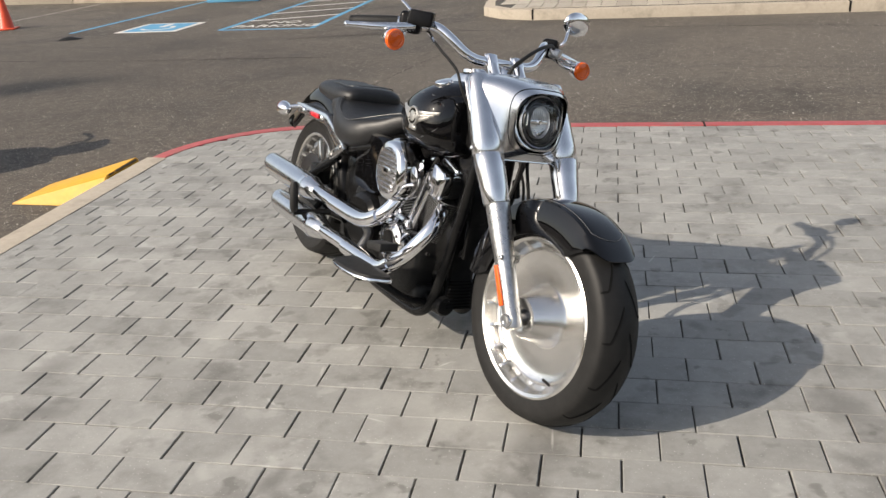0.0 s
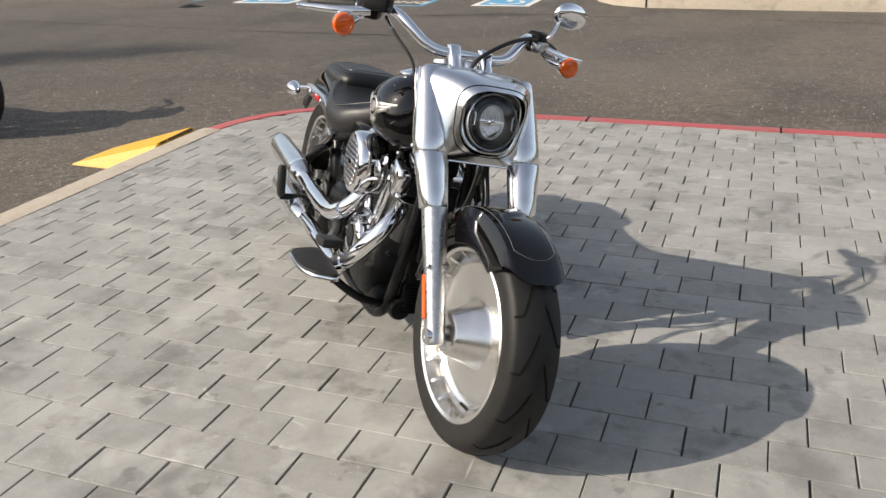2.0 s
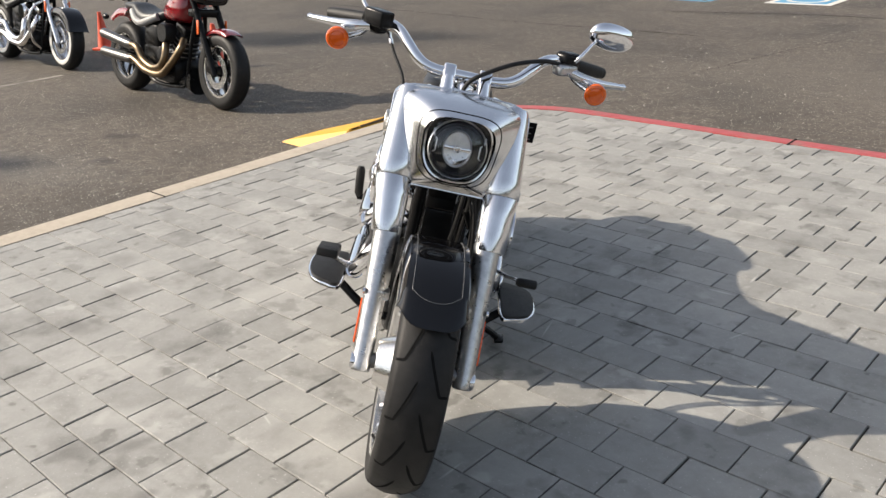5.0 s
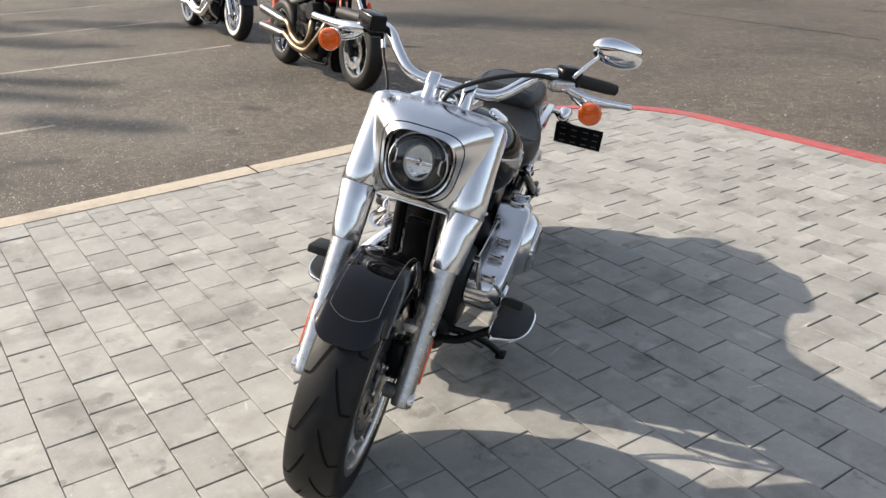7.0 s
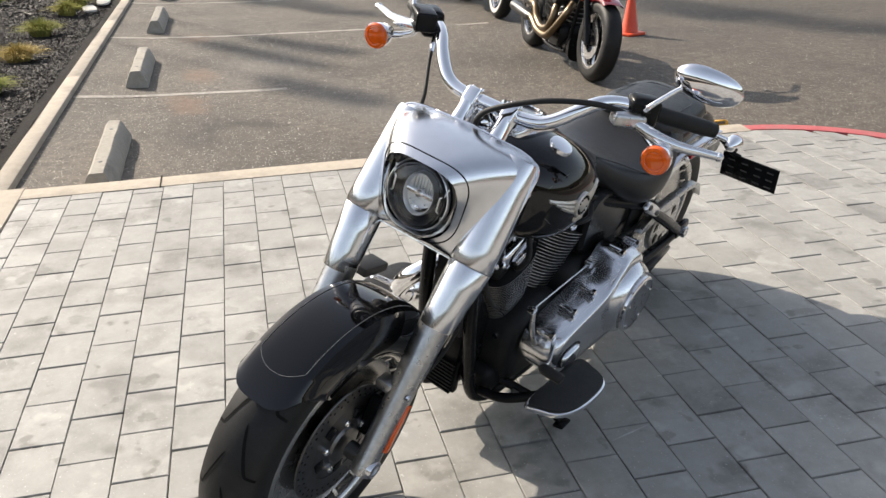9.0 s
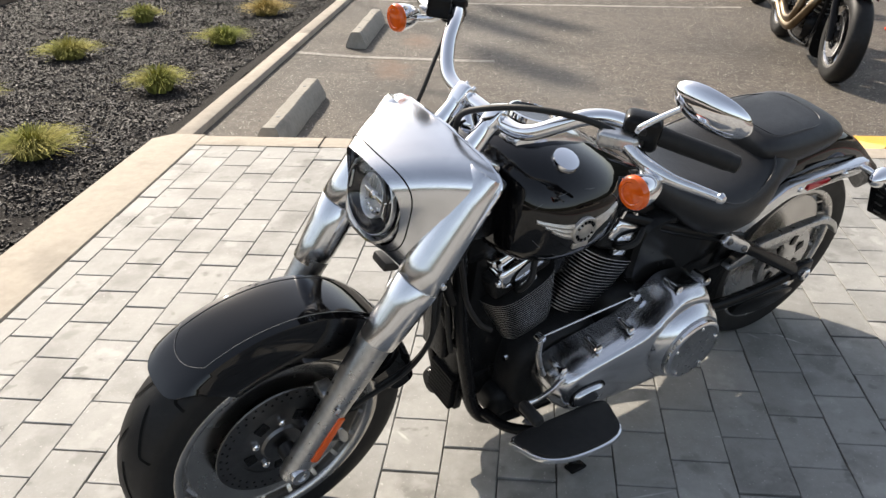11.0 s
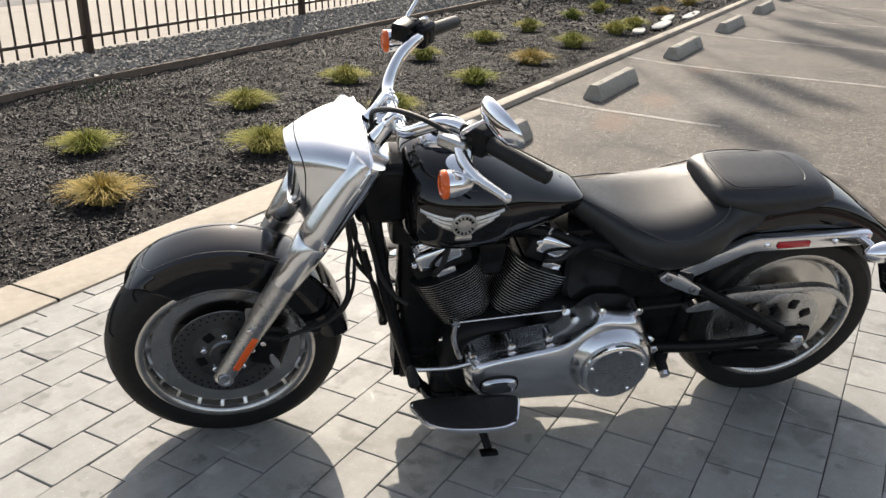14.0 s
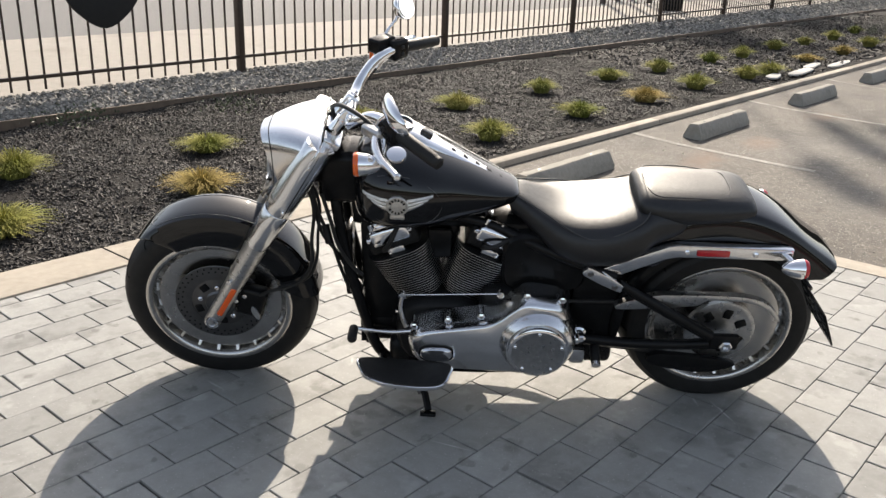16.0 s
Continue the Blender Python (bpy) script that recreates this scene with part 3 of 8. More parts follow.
def wheel_stop(x0, x1, y0, y1):
    ob = thing("wheel_stop", "weathered grey concrete wheel stop on the asphalt", "wheel stop", group="wheel stops in the bays")
    w, h = y1 - y0, 0.135
    prof = [(-w / 2, 0), (w / 2, 0), (w / 2, 0.03), (w * 0.28, h - 0.012), (w * 0.2, h), (-w * 0.2, h), (-w * 0.28, h - 0.012), (-w / 2, 0.03)]
    cx, cy = (x0 + x1) / 2, (y0 + y1) / 2
    L = (x1 - x0) / 2
    rings = [[(s * L * (1 if z < 0.05 else k), y * (1 if z < 0.05 else 0.96), z) for y, z in prof] for s, k in ((-1, 0.975), (-0.9, 1.0), (0, 1.0), (0.9, 1.0), (1, 0.975))]
    bm = loft(rings)
    bmesh.ops.subdivide_edges(bm, edges=[e for e in bm.edges if e.calc_length() > 0.3], cuts=6, use_grid_fill=True)
    for v in bm.verts:
        v.co += Vector((0, noise.noise(v.co * 9 + Vector((cx, 0, 0))), noise.noise(v.co * 8) * (1 if v.co.z > 0.05 else 0))) * 0.006
    part("body", bm, M["stop"], ob)
    for s in (-0.6, 0.6):
        part("pin", moved(lathe([(0, 0.006), (0.012, 0.004), (0.013, 0.0)], 10), Matrix.Translation((s * L, 0, h - 0.002)) @ Matrix.Rotation(radians(90), 4, "X")), M["dark_alu"], ob, "rusty fixing pin")
    ob.matrix_basis = pose(cx, cy, lot_z(cx, cy) - 0.002, -0.9, 0, random.uniform(-1, 1))
    return ob


for xa, xb in ((-4.24, -3.10), (-6.86, -5.74), (-9.54, -8.38), (-12.2, -11.05), (-14.9, -13.75), (-17.5, -16.4)):
    wheel_stop(xa, xb, 1.425, 1.60)


def line(name, x0, y0, x1, y1, w, material, label, group=""):
    d = Vector((x1 - x0, y1 - y0, 0))
    s = Vector((-d.y, d.x, 0)).normalized() * w / 2
    bm = bmesh.new()
    n = max(int(d.length / 0.1), 1)
    rows = []
    for i in range(n + 1):
        p = Vector((x0, y0, 0)) + d * i / n
        p.z = lot_z(p.x, p.y) + 0.003
        j = Vector((noise.noise((p.x * 3, p.y * 3, 1)), noise.noise((p.x * 3, p.y * 3, 7)), 0)) * 0.008
        rows.append((bm.verts.new(p + s + j), bm.verts.new(p - s + j)))
    for a, b in zip(rows, rows[1:]):
        bm.faces.new((a[0], a[1], b[1], b[0]))
    return tagged(part(name, bm, material), label, "road marking", group, "structure")


for k in range(8):
    line("bay_line", -5.43 - k * 2.65, 1.08, -5.46 - k * 2.65, 5.2 if k else 2.7, 0.075, M["white_line"], "worn white bay line on the asphalt", "bay lines")

# ---- yellow kerb ramp ----
ramp = thing("kerb_ramp", "yellow moulded kerb ramp on the asphalt at the kerb", "kerb ramp")
bm = bmesh.new()
lo = [bm.verts.new((x, y, LOW)) for x, y in ((-3.744, 4.766), (-3.070, 4.73), (-3.070, 5.33), (-3.74, 5.21))]
hi = [bm.verts.new((x, y, z)) for x, y, z in ((-3.72, 4.80, LOW + 0.012), (-3.070, 4.86, 0.012), (-3.070, 5.26, 0.026), (-3.715, 5.18, LOW + 0.012))]
for q in ((0, 1, 2, 3),):
    bm.faces.new([hi[i] for i in q])
for i in range(4):
    j = (i + 1) % 4
    bm.faces.new((lo[i], lo[j], hi[j], hi[i]))
bm.faces.new(lo[::-1])
bmesh.ops.recalc_face_normals(bm, faces=bm.faces)
bmesh.ops.bevel(bm, geom=bm.edges[:], offset=0.008, segments=2, affect="EDGES")
part("ramp_body", bm, M["yellow"], ramp)
part("hand_hole", box(-3.071, -3.0665, 4.885, 4.95, 0.003, 0.010, 0.0), M["satin_black"], ramp, "dark hand hole")
part("edge_strip", box(-3.071, -3.0675, 4.97, 5.24, 0.003, 0.018, 0.0), M["edging"], ramp, "scuffed brown edge")

# ---- fence ----


fence = thing("fence", "dark brown metal picket fence over the gravel", "fence")
for k in range(-1, 10):
    ob = new("panel")
    ob.parent = fence
    xa, xb = -4.74 - 3.97 * (k - 1), -4.74 - 3.97 * k
    ya, yb = fence_y(xa), fence_y(xb)
    ob.matrix_basis = pose(xb, yb, 0.0, 0, 0, math.degrees(math.atan2(ya - yb, xa - xb)))
    W = math.hypot(xa - xb, ya - yb)
    part("post", box(-0.04, 0.04, -0.04, 0.04, -0.05, 1.9, 0.005), M["fence"], ob)
    for z in (0.18, 1.62, 1.78):
        part("rail", box(0.032, W - 0.032, -0.018, 0.018, z - 0.018, z + 0.018, 0.004), M["fence"], ob)
    if k < 6:
        pk = mesh_of("picket", box(-0.0095, 0.0095, -0.0095, 0.0095, 0.055, 1.86, 0.002, 1), M["fence"])
        for i in range(1, 23):
            shared("picket", pk, ob, Matrix.Translation((0.032 + (W - 0.064) * i / 23, 0, 0)))
    else:
        part("pickets", join(*[box(x - 0.0095, x + 0.0095, -0.0095, 0.0095, 0.055, 1.86) for x in np.linspace(0.17, W - 0.17, 22)]), M["fence"], ob, kind="stuff")


def crack(points, w=0.012, seed=1):
    """A thin jagged crack in the asphalt."""
    rng = random.Random(seed)
    path = smooth_path([(*p, 0.0) for p in points], 24)
    bm = bmesh.new()
    row = []
    for i, p in enumerate(path):
        d = Vector(path[min(i + 1, len(path) - 1)][:2]) - Vector(path[max(i - 1, 0)][:2])
        d.normalize()
        j = rng.gauss(0, 0.012)
        h = w * rng.uniform(0.25, 1.0) / 2
        c = Vector(p[:2]) + Vector((-d.y, d.x)) * j
        row.append([bm.verts.new((*(c + Vector((-d.y, d.x)) * h * k), LOW + 0.003)) for k in (1, -1)])
    for a, b in zip(row, row[1:]):
        bm.faces.new((a[0], a[1], b[1], b[0]))
    return tagged(part("crack", bm, M["crack"]), "thin dark crack in the asphalt", "crack", "cracks in the asphalt", "structure")


crack([(-2.34, 8.23), (-2.19, 9.11), (-2.01, 9.98), (-1.69, 11.05), (-1.45, 11.78)], 0.011, 2)
crack([(-4.6, 12.24), (-3.9, 12.38), (-2.53, 12.62), (-1.23, 12.49)], 0.035, 3)
crack([(0.47, 12.44), (0.96, 12.36), (2.44, 12.15), (3.57, 11.84)], 0.03, 4)
crack([(-10.4, 11.02), (-8.23, 10.83), (-6.39, 10.62), (-5.28, 10.55), (-3.26, 10.48)], 0.028, 5)


def open_asphalt(x):
    return (6.27 - 0.012 * (x + 2.0), 12.6)


scatter("grit", 2200, (-3.0, 5.0), open_asphalt, lambda x, y: LOW, 0.0036, M["grit"], "pale grit scattered over the asphalt", "grit", flat=0.6, seed=31, long=1.6)
scatter("grit", 1300, (-8.0, -3.12), lambda x: (1.2, 9.0), lot_z, 0.0036, M["grit"], "pale grit scattered over the asphalt", "grit", flat=0.6, seed=32, long=1.6)
for y in (3.30, 1.86):
    tagged(part("kerb_joint", box(-3.058, -2.88, y - 0.004, y + 0.004, -0.02, 0.0062), M["crack"]), "dark joint across the kerb", "kerb joint", kind="structure")
for x, y in ((0.74, 6.088), (-0.50, 6.103), (2.9, 6.062)):
    tagged(part("kerb_joint", box(x - 0.006, x + 0.006, y - 0.03, y + 0.11, -0.02, 0.0062), M["crack"]), "dark joint across the red kerb", "kerb joint", kind="structure")

tagged(part("kerb_joint", box(-0.458, -0.450, 0.872, SY + 0.002, -0.02, 0.0122), M["crack"]), "dark joint across the pale kerb", "kerb joint", kind="structure")

# far edge of the car park
far = thing("far_wall", "low pale concrete wall at the far edge of the car park", "wall", pose(-8.16, 18.98, LOW, 0, 0, 170.5), kind="structure")
for k in range(7):
    part("wall_panel", box(k * 4.62 + 0.01, (k + 1) * 4.62 - 0.01, -0.12, 0.0, 0, 0.75, 0.012), M["kerb"], far)
rag = lathe([(0.0, 0.055), (0.05, 0.05), (0.11, 0.028), (0.16, 0.006), (0.165, 0.0)], 20)
for v in rag.verts:
    v.co += Vector((noise.noise(v.co * 14) * 0.03, noise.noise(v.co * 9 + Vector((3, 1, 2))) * 0.012, noise.noise(v.co * 11 + Vector((7, 0, 1))) * 0.03))
tagged(part("rag", moved(rag, Matrix.Rotation(radians(90), 4, "X")), M["bag"], m=pose(-8.51, 12.96, LOW, 0, 0, 33) @ Matrix.Diagonal((1.25, 0.6, 1, 1))), "crumpled black rag lying on the asphalt", "rag")

# ---- the motorcycle: x ahead, y to its left, z up, standing upright at its own base ----
HEAD, LEANS, STEER, RAKE = -50.55, 13.6, 2.9, 30.0
BASE = (-1.2314, 3.6542, 0.003)
FA, RA = (1.680, 0.0, 0.325), (0.0, 0.0, 0.322)      # axles


def tyre(R, w, bead, n=120):
    """A plain round-shouldered tyre."""
    half = [(bead, 0.40), (bead + 0.008, 0.455), (bead + 0.03, 0.492), (bead + 0.052, 0.5), (R - 0.036, 0.487), (R - 0.027, 0.465), (R - 0.020, 0.43)]
    half += [(R - 0.020 * (u / 0.43) ** 2, u) for u in np.linspace(0.40, 0.0, 15)]
    prof = half + [(r, -u) for r, u in half[-2::-1]]
    rings = [[(r * math.cos(a), u * w, r * math.sin(a)) for r, u in prof] for a in np.linspace(0, 2 * math.pi, n, endpoint=False)]
    bm = bmesh.new()
    rows = [[bm.verts.new(p) for p in r] for r in rings]
    m = len(prof)
    for i in range(n):
        a, b = rows[i], rows[(i + 1) % n]
        for j in range(m - 1):
            bm.faces.new((a[j], b[j], b[j + 1], a[j + 1]))
    bmesh.ops.recalc_face_normals(bm, faces=bm.faces)
    return bm


def tread_groove(R, w, side):
    """One swept groove of the tread, from beside the crown out to the shoulder."""
    knots = [(0.0, 0.060), (-0.03, 0.082), (-0.12, 0.150), (-0.22, 0.235), (-0.295, 0.300), (-0.315, 0.335), (-0.317, 0.395), (-0.318, 0.455)]
    path = smooth_path([(x, y, 0.0) for x, y in knots], 4)
    mid = [(p[0], side * p[1], 0.0034 * min(1.0, 0.12 + i / 6)) for i, p in enumerate(path)]
    rows = []
    for i, (a, u, h) in enumerate(mid):
        p, q = mid[max(i - 1, 0)], mid[min(i + 1, len(mid) - 1)]
        da, du = (q[0] - p[0]) * R, (q[1] - p[1]) * w
        d = math.hypot(da, du)
        row = []
        for k, lift in ((-1.0, 0.0004), (-0.6, -0.0002), (0.6, -0.0002), (1.0, 0.0004)):
            aa, uu = a - k * h * du / d / R, u + k * h * da / d / w
            r = R - 0.020 * min(abs(uu) / 0.43, 1.0) ** 2 - 0.2 * max(0.0, abs(uu) - 0.43) + 0.0006 + lift
            row.append((r * math.cos(aa), uu * w, r * math.sin(aa)))
        rows.append(row)
    bm = bmesh.new()
    vs = [[bm.verts.new(p) for p in r] for r in rows]
    for p, q in zip(vs, vs[1:]):
        for k in range(3):
            bm.faces.new((p[k], q[k], q[k + 1], p[k + 1]) if side < 0 else (p[k + 1], q[k + 1], q[k], p[k]))
    return bm


def disc_wheel(parent, at, R, w, label, right_open=False):
    """A cast disc wheel with a ring of pockets inside the rim, and its tyre."""
    wheel = new("wheel")
    wheel.parent = parent
    wheel.location = at
    tagged(wheel, label)
    part("tyre", tyre(R, w, 0.232), M["tyre"], wheel, "black tyre with swept grooves", angle=24)
    tread = bpy.data.objects[wheel.children[0].name]
    for side, off in ((-1, 0.0), (1, 0.5)):
        me = mesh_of("tread_groove", tread_groove(R, w, side), M["groove"])
        for k in range(14):
            shared("tread_groove", me, tread, Matrix.Rotation(2 * math.pi * (k + off) / 14, 4, "Y"))
    h = w * 0.40
    # the rim's inner wall slopes from the lip down to the disc, cut into pockets by short ribs
    half = [(0.2445, h + 0.009), (0.238, h + 0.012), (0.229, h + 0.008), (0.2275, h - 0.002), (0.2255, h - 0.040), (0.206, h - 0.046)]
    shut = [(0.2445, h + 0.009), (0.238, h + 0.012), (0.229, h + 0.010), (0.2225, h + 0.004), (0.221, h - 0.003), (0.2205, h - 0.030), (0.206, h - 0.036)]
    rim = [(0.232, -h), (0.2435, -h - 0.003)] + [(r, -y) for r, y in half] + shut[::-1] + [(0.2435, h + 0.003), (0.232, h)]
    part("rim", lathe(rim, 96), M["alu"], wheel, "machined aluminium rim")
    # left rim face in the darker metal: shade put into the colour
    part("rim_face", lathe([(r + 0.0006 * (r > 0.24), y + 0.0006) if k < 4 else (r - 0.0006, y + 0.0004) for k, (r, y) in enumerate(shut)], 96), M["dish"], wheel, "rim face on the brake side, toned down for its shade")
    yr = h - 0.034
    inner = [(0.207, yr - 0.012), (0.207, yr - 0.002), (0.205, yr), (0.199, yr), (0.196, yr - 0.003)]
    if right_open:
        # dark steel colour stands in for the shade behind the spokes
        part("disc", lathe([(0.203, 0.012 - yr), (0.2, 0.002 - yr), (0.075, 0.014 - yr), (0.07, -0.016 - yr), (0.045, -0.026 - yr), (0, -0.026 - yr)], 72), M["dark_alu"], wheel, "inner disc, coloured dark for the shade behind the spokes")
        sp = mesh_of("spoke", box(0.06, 0.208, -yr - 0.016, 0.004 - yr, -0.017, 0.017, 0.004), M["alu"])
        for k in range(10):
            shared("spoke", sp, wheel, Matrix.Rotation(2 * math.pi * k / 10, 4, "Y"))
        part("hub", lathe([(0.072, 0.004 - yr), (0.07, -0.028 - yr), (0.05, -0.036 - yr), (0.03, -0.044 - yr), (0, -0.044 - yr)], 40), M["alu"], wheel)
    else:
        face = [(r, -y) for r, y in inner] + [(0.17, 0.009 - yr), (0.115, 0.013 - yr), (0.098, 0.012 - yr), (0.090, 0.004 - yr), (0.062, -0.098), (0.058, -0.103), (0.030, -0.104), (0.024, -0.1), (0, -0.1)]
        part("disc", lathe(face, 96), M["alu"], wheel, "polished solid disc with a conical hub")
    left = [(0.207, h - 0.036), (0.207, h - 0.018), (0.205, h - 0.016), (0.199, h - 0.016), (0.17, h - 0.021), (0.12, h - 0.026), (0.07, h - 0.022), (0.06, h - 0.012), (0.055, 0.062), (0.03, 0.07), (0, 0.07)]
    # same metal as the right disc, its shade painted in
    part("disc", lathe(left, 96), M["dish"], wheel, "machined disc on the brake side, toned down for its shade")
    ribs = []
    # the second rib profile takes the shade-toned metal too
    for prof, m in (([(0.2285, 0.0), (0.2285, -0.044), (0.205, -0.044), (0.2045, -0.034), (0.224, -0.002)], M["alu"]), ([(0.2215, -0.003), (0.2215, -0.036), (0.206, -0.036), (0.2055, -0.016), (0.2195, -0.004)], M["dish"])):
        rib = bmesh.new()
        a, b = [[rib.verts.new((r, y, z)) for r, y in prof] for z in (-0.005, 0.005)]
        rib.faces.new(a), rib.faces.new(b[::-1])
        for k in range(5):
            rib.faces.new((a[k], b[k], b[(k + 1) % 5], a[(k + 1) % 5]))
        bmesh.ops.recalc_face_normals(rib, faces=rib.faces)
        ribs.append(mesh_of("rib", rib, m))
    for k in range(20):
        turn = Matrix.Rotation(2 * math.pi * (k + 0.5) / 20, 4, "Y")
        shared("rib", ribs[1], wheel, turn @ Matrix.Translation((0, h, 0)))
        shared("rib", ribs[0], wheel, turn @ Matrix.Rotation(math.pi, 4, "X") @ Matrix.Translation((0, h, 0)))
    part("valve", cyl((0.208, 0.004 - h, 0.0), (0.188, -h - 0.016, 0.0), 0.0045, 8), M["rubber"], wheel, "black valve stem", m=Matrix.Rotation(radians(52), 4, "Y"))
    return wheel


def rotor(parent, y, r0, r1, label):
    ob = part("brake_rotor", lathe([(r0, y), (r1 - 0.001, y), (r1, y + 0.001), (r1, y + 0.004), (r1 - 0.001, y + 0.005), (r0, y + 0.005)], 72, closed=True), M["dark_alu"], parent, label)
    hole = mesh_of("hole", lathe([(0.0031, 0.0), (0.0030, 0.0006), (0, 0.0006)], 8), M["satin_black"])
    for k in range(36):
        for r, o in ((r1 - 0.024, 0), (r1 - 0.010, 0.5)):
            a = 2 * math.pi * (k + o) / 36
            shared("hole", hole, ob, Matrix.Translation((r * math.cos(a), y + 0.005, r * math.sin(a))))
    part("carrier", lathe([(r0 + 0.012, y - 0.004), (r0 + 0.012, y + 0.001), (r0 - 0.01, y + 0.004), (0.05, y + 0.010), (0.045, y + 0.016), (0.03, y + 0.018), (0, y + 0.018)], 40), M["dark_alu"], ob)
    gap = mesh_of("carrier_window", box(0.062, 0.088, y + 0.002, y + 0.0095, -0.015, 0.015, 0.003), M["satin_black"])
    for k in range(5):
        shared("carrier_window", gap, ob, Matrix.Rotation(2 * math.pi * (k + 0.5) / 5 - 0.3, 4, "Y"))
    bolt = mesh_of("bolt", lathe([(0.009, 0), (0.009, 0.006), (0.006, 0.009), (0, 0.008)], 8), M["chrome"])
    for k in range(5):
        a = 2 * math.pi * k / 5 + 0.3
        shared("bolt", bolt, ob, Matrix.Translation((0.065 * math.cos(a), y + 0.008, 0.065 * math.sin(a))))
    return ob


def fender(r, a0, a1, w, drop, n=44, crown=0.020, thick=0.003, tip=9.0, bow=0.0, centre=(0, 0), rr=None):
    """A curved mudguard round the y axis from angle a0 to a1 (degrees, 0 ahead, 90 up): crowned across, with side skirts."""
    m = 17
    rings = []
    for i in range(n + 1):
        t = i / n
        a = radians(a0 + (a1 - a0) * t)
        ends = min(1.0, min(t * tip, (1 - t) * 9 + 0.3) + 0.15)
        R = rr(t) if rr else r
        top, bot = [], []
        for j in range(m):
            u = -1 + 2 * j / (m - 1)
            k = abs(u)
            y = w * math.sin(min(k, 1) * math.pi / 2) ** 0.85 * (1 if u > 0 else -1)
            d = crown * k ** 2 + drop * ends * max(0, (k - 0.62) / 0.38) ** 1.5
            top.append((R - d, y))
            bot.append((R - d - thick, y * 0.975))
        ring = top + bot[::-1]
        lip = radians(bow) * max(0.0, 1 - t * 7)                        # the front lip curves back at its corners
        rings.append([(centre[0] + q * math.cos(a + lip * abs(y / w) ** 4), y, centre[1] + q * math.sin(a + lip * abs(y / w) ** 4)) for q, y in ring])
    return loft(rings)


bike = thing("motorcycle", "gloss black cruiser motorcycle with chrome fork, leaning on its side stand", "motorcycle",
             pose(*BASE, 0, 0, HEAD) @ pose(0, 0, 0, -LEANS, 0, 0))
AX = Vector((-math.sin(radians(RAKE)), 0, math.cos(radians(RAKE))))      # the steering axis, upwards
SP = Vector((1.315, 0, 0.86))                                              # a point on it
steer = Matrix.Translation(SP) @ Matrix.Rotation(radians(STEER), 4, AX) @ Matrix.Translation(-SP)


def front(name, bm, material, label="", angle=38.0):
    """A part of the steered front end."""
    return part(name, bm, material, bike, label, angle, m=steer)


def leg_at(s, y, fwd=0.0):
    return (FA[0] + 0.006 + AX.x * s + fwd * 0.866, y, FA[2] - 0.006 + AX.z * s + fwd * 0.5)


fw = disc_wheel(bike, FA, 0.328, 0.148, "front wheel, solid machined disc with wide black tyre")
fw.matrix_basis = steer @ Matrix.Translation(FA)
rotor(fw, 0.056, 0.096, 0.150, "drilled front brake rotor")
rw = disc_wheel(bike, RA, 0.323, 0.222, "rear wheel, machined disc with very wide black tyre", right_open=True)
part("sprocket", lathe([(0.10, 0.102), (0.115, 0.104), (0.115, 0.122), (0.10, 0.124), (0.07, 0.118), (0.04, 0.125), (0, 0.125)], 60), M["fork_alu"], rw, "bare metal belt sprocket")
hole = mesh_of("sprocket_window", box(0.052, 0.09, 0.118, 0.1235, -0.014, 0.014, 0.004), M["satin_black"])
for k in range(7):
    shared("sprocket_window", hole, rw, Matrix.Rotation(2 * math.pi * k / 7, 4, "Y"))

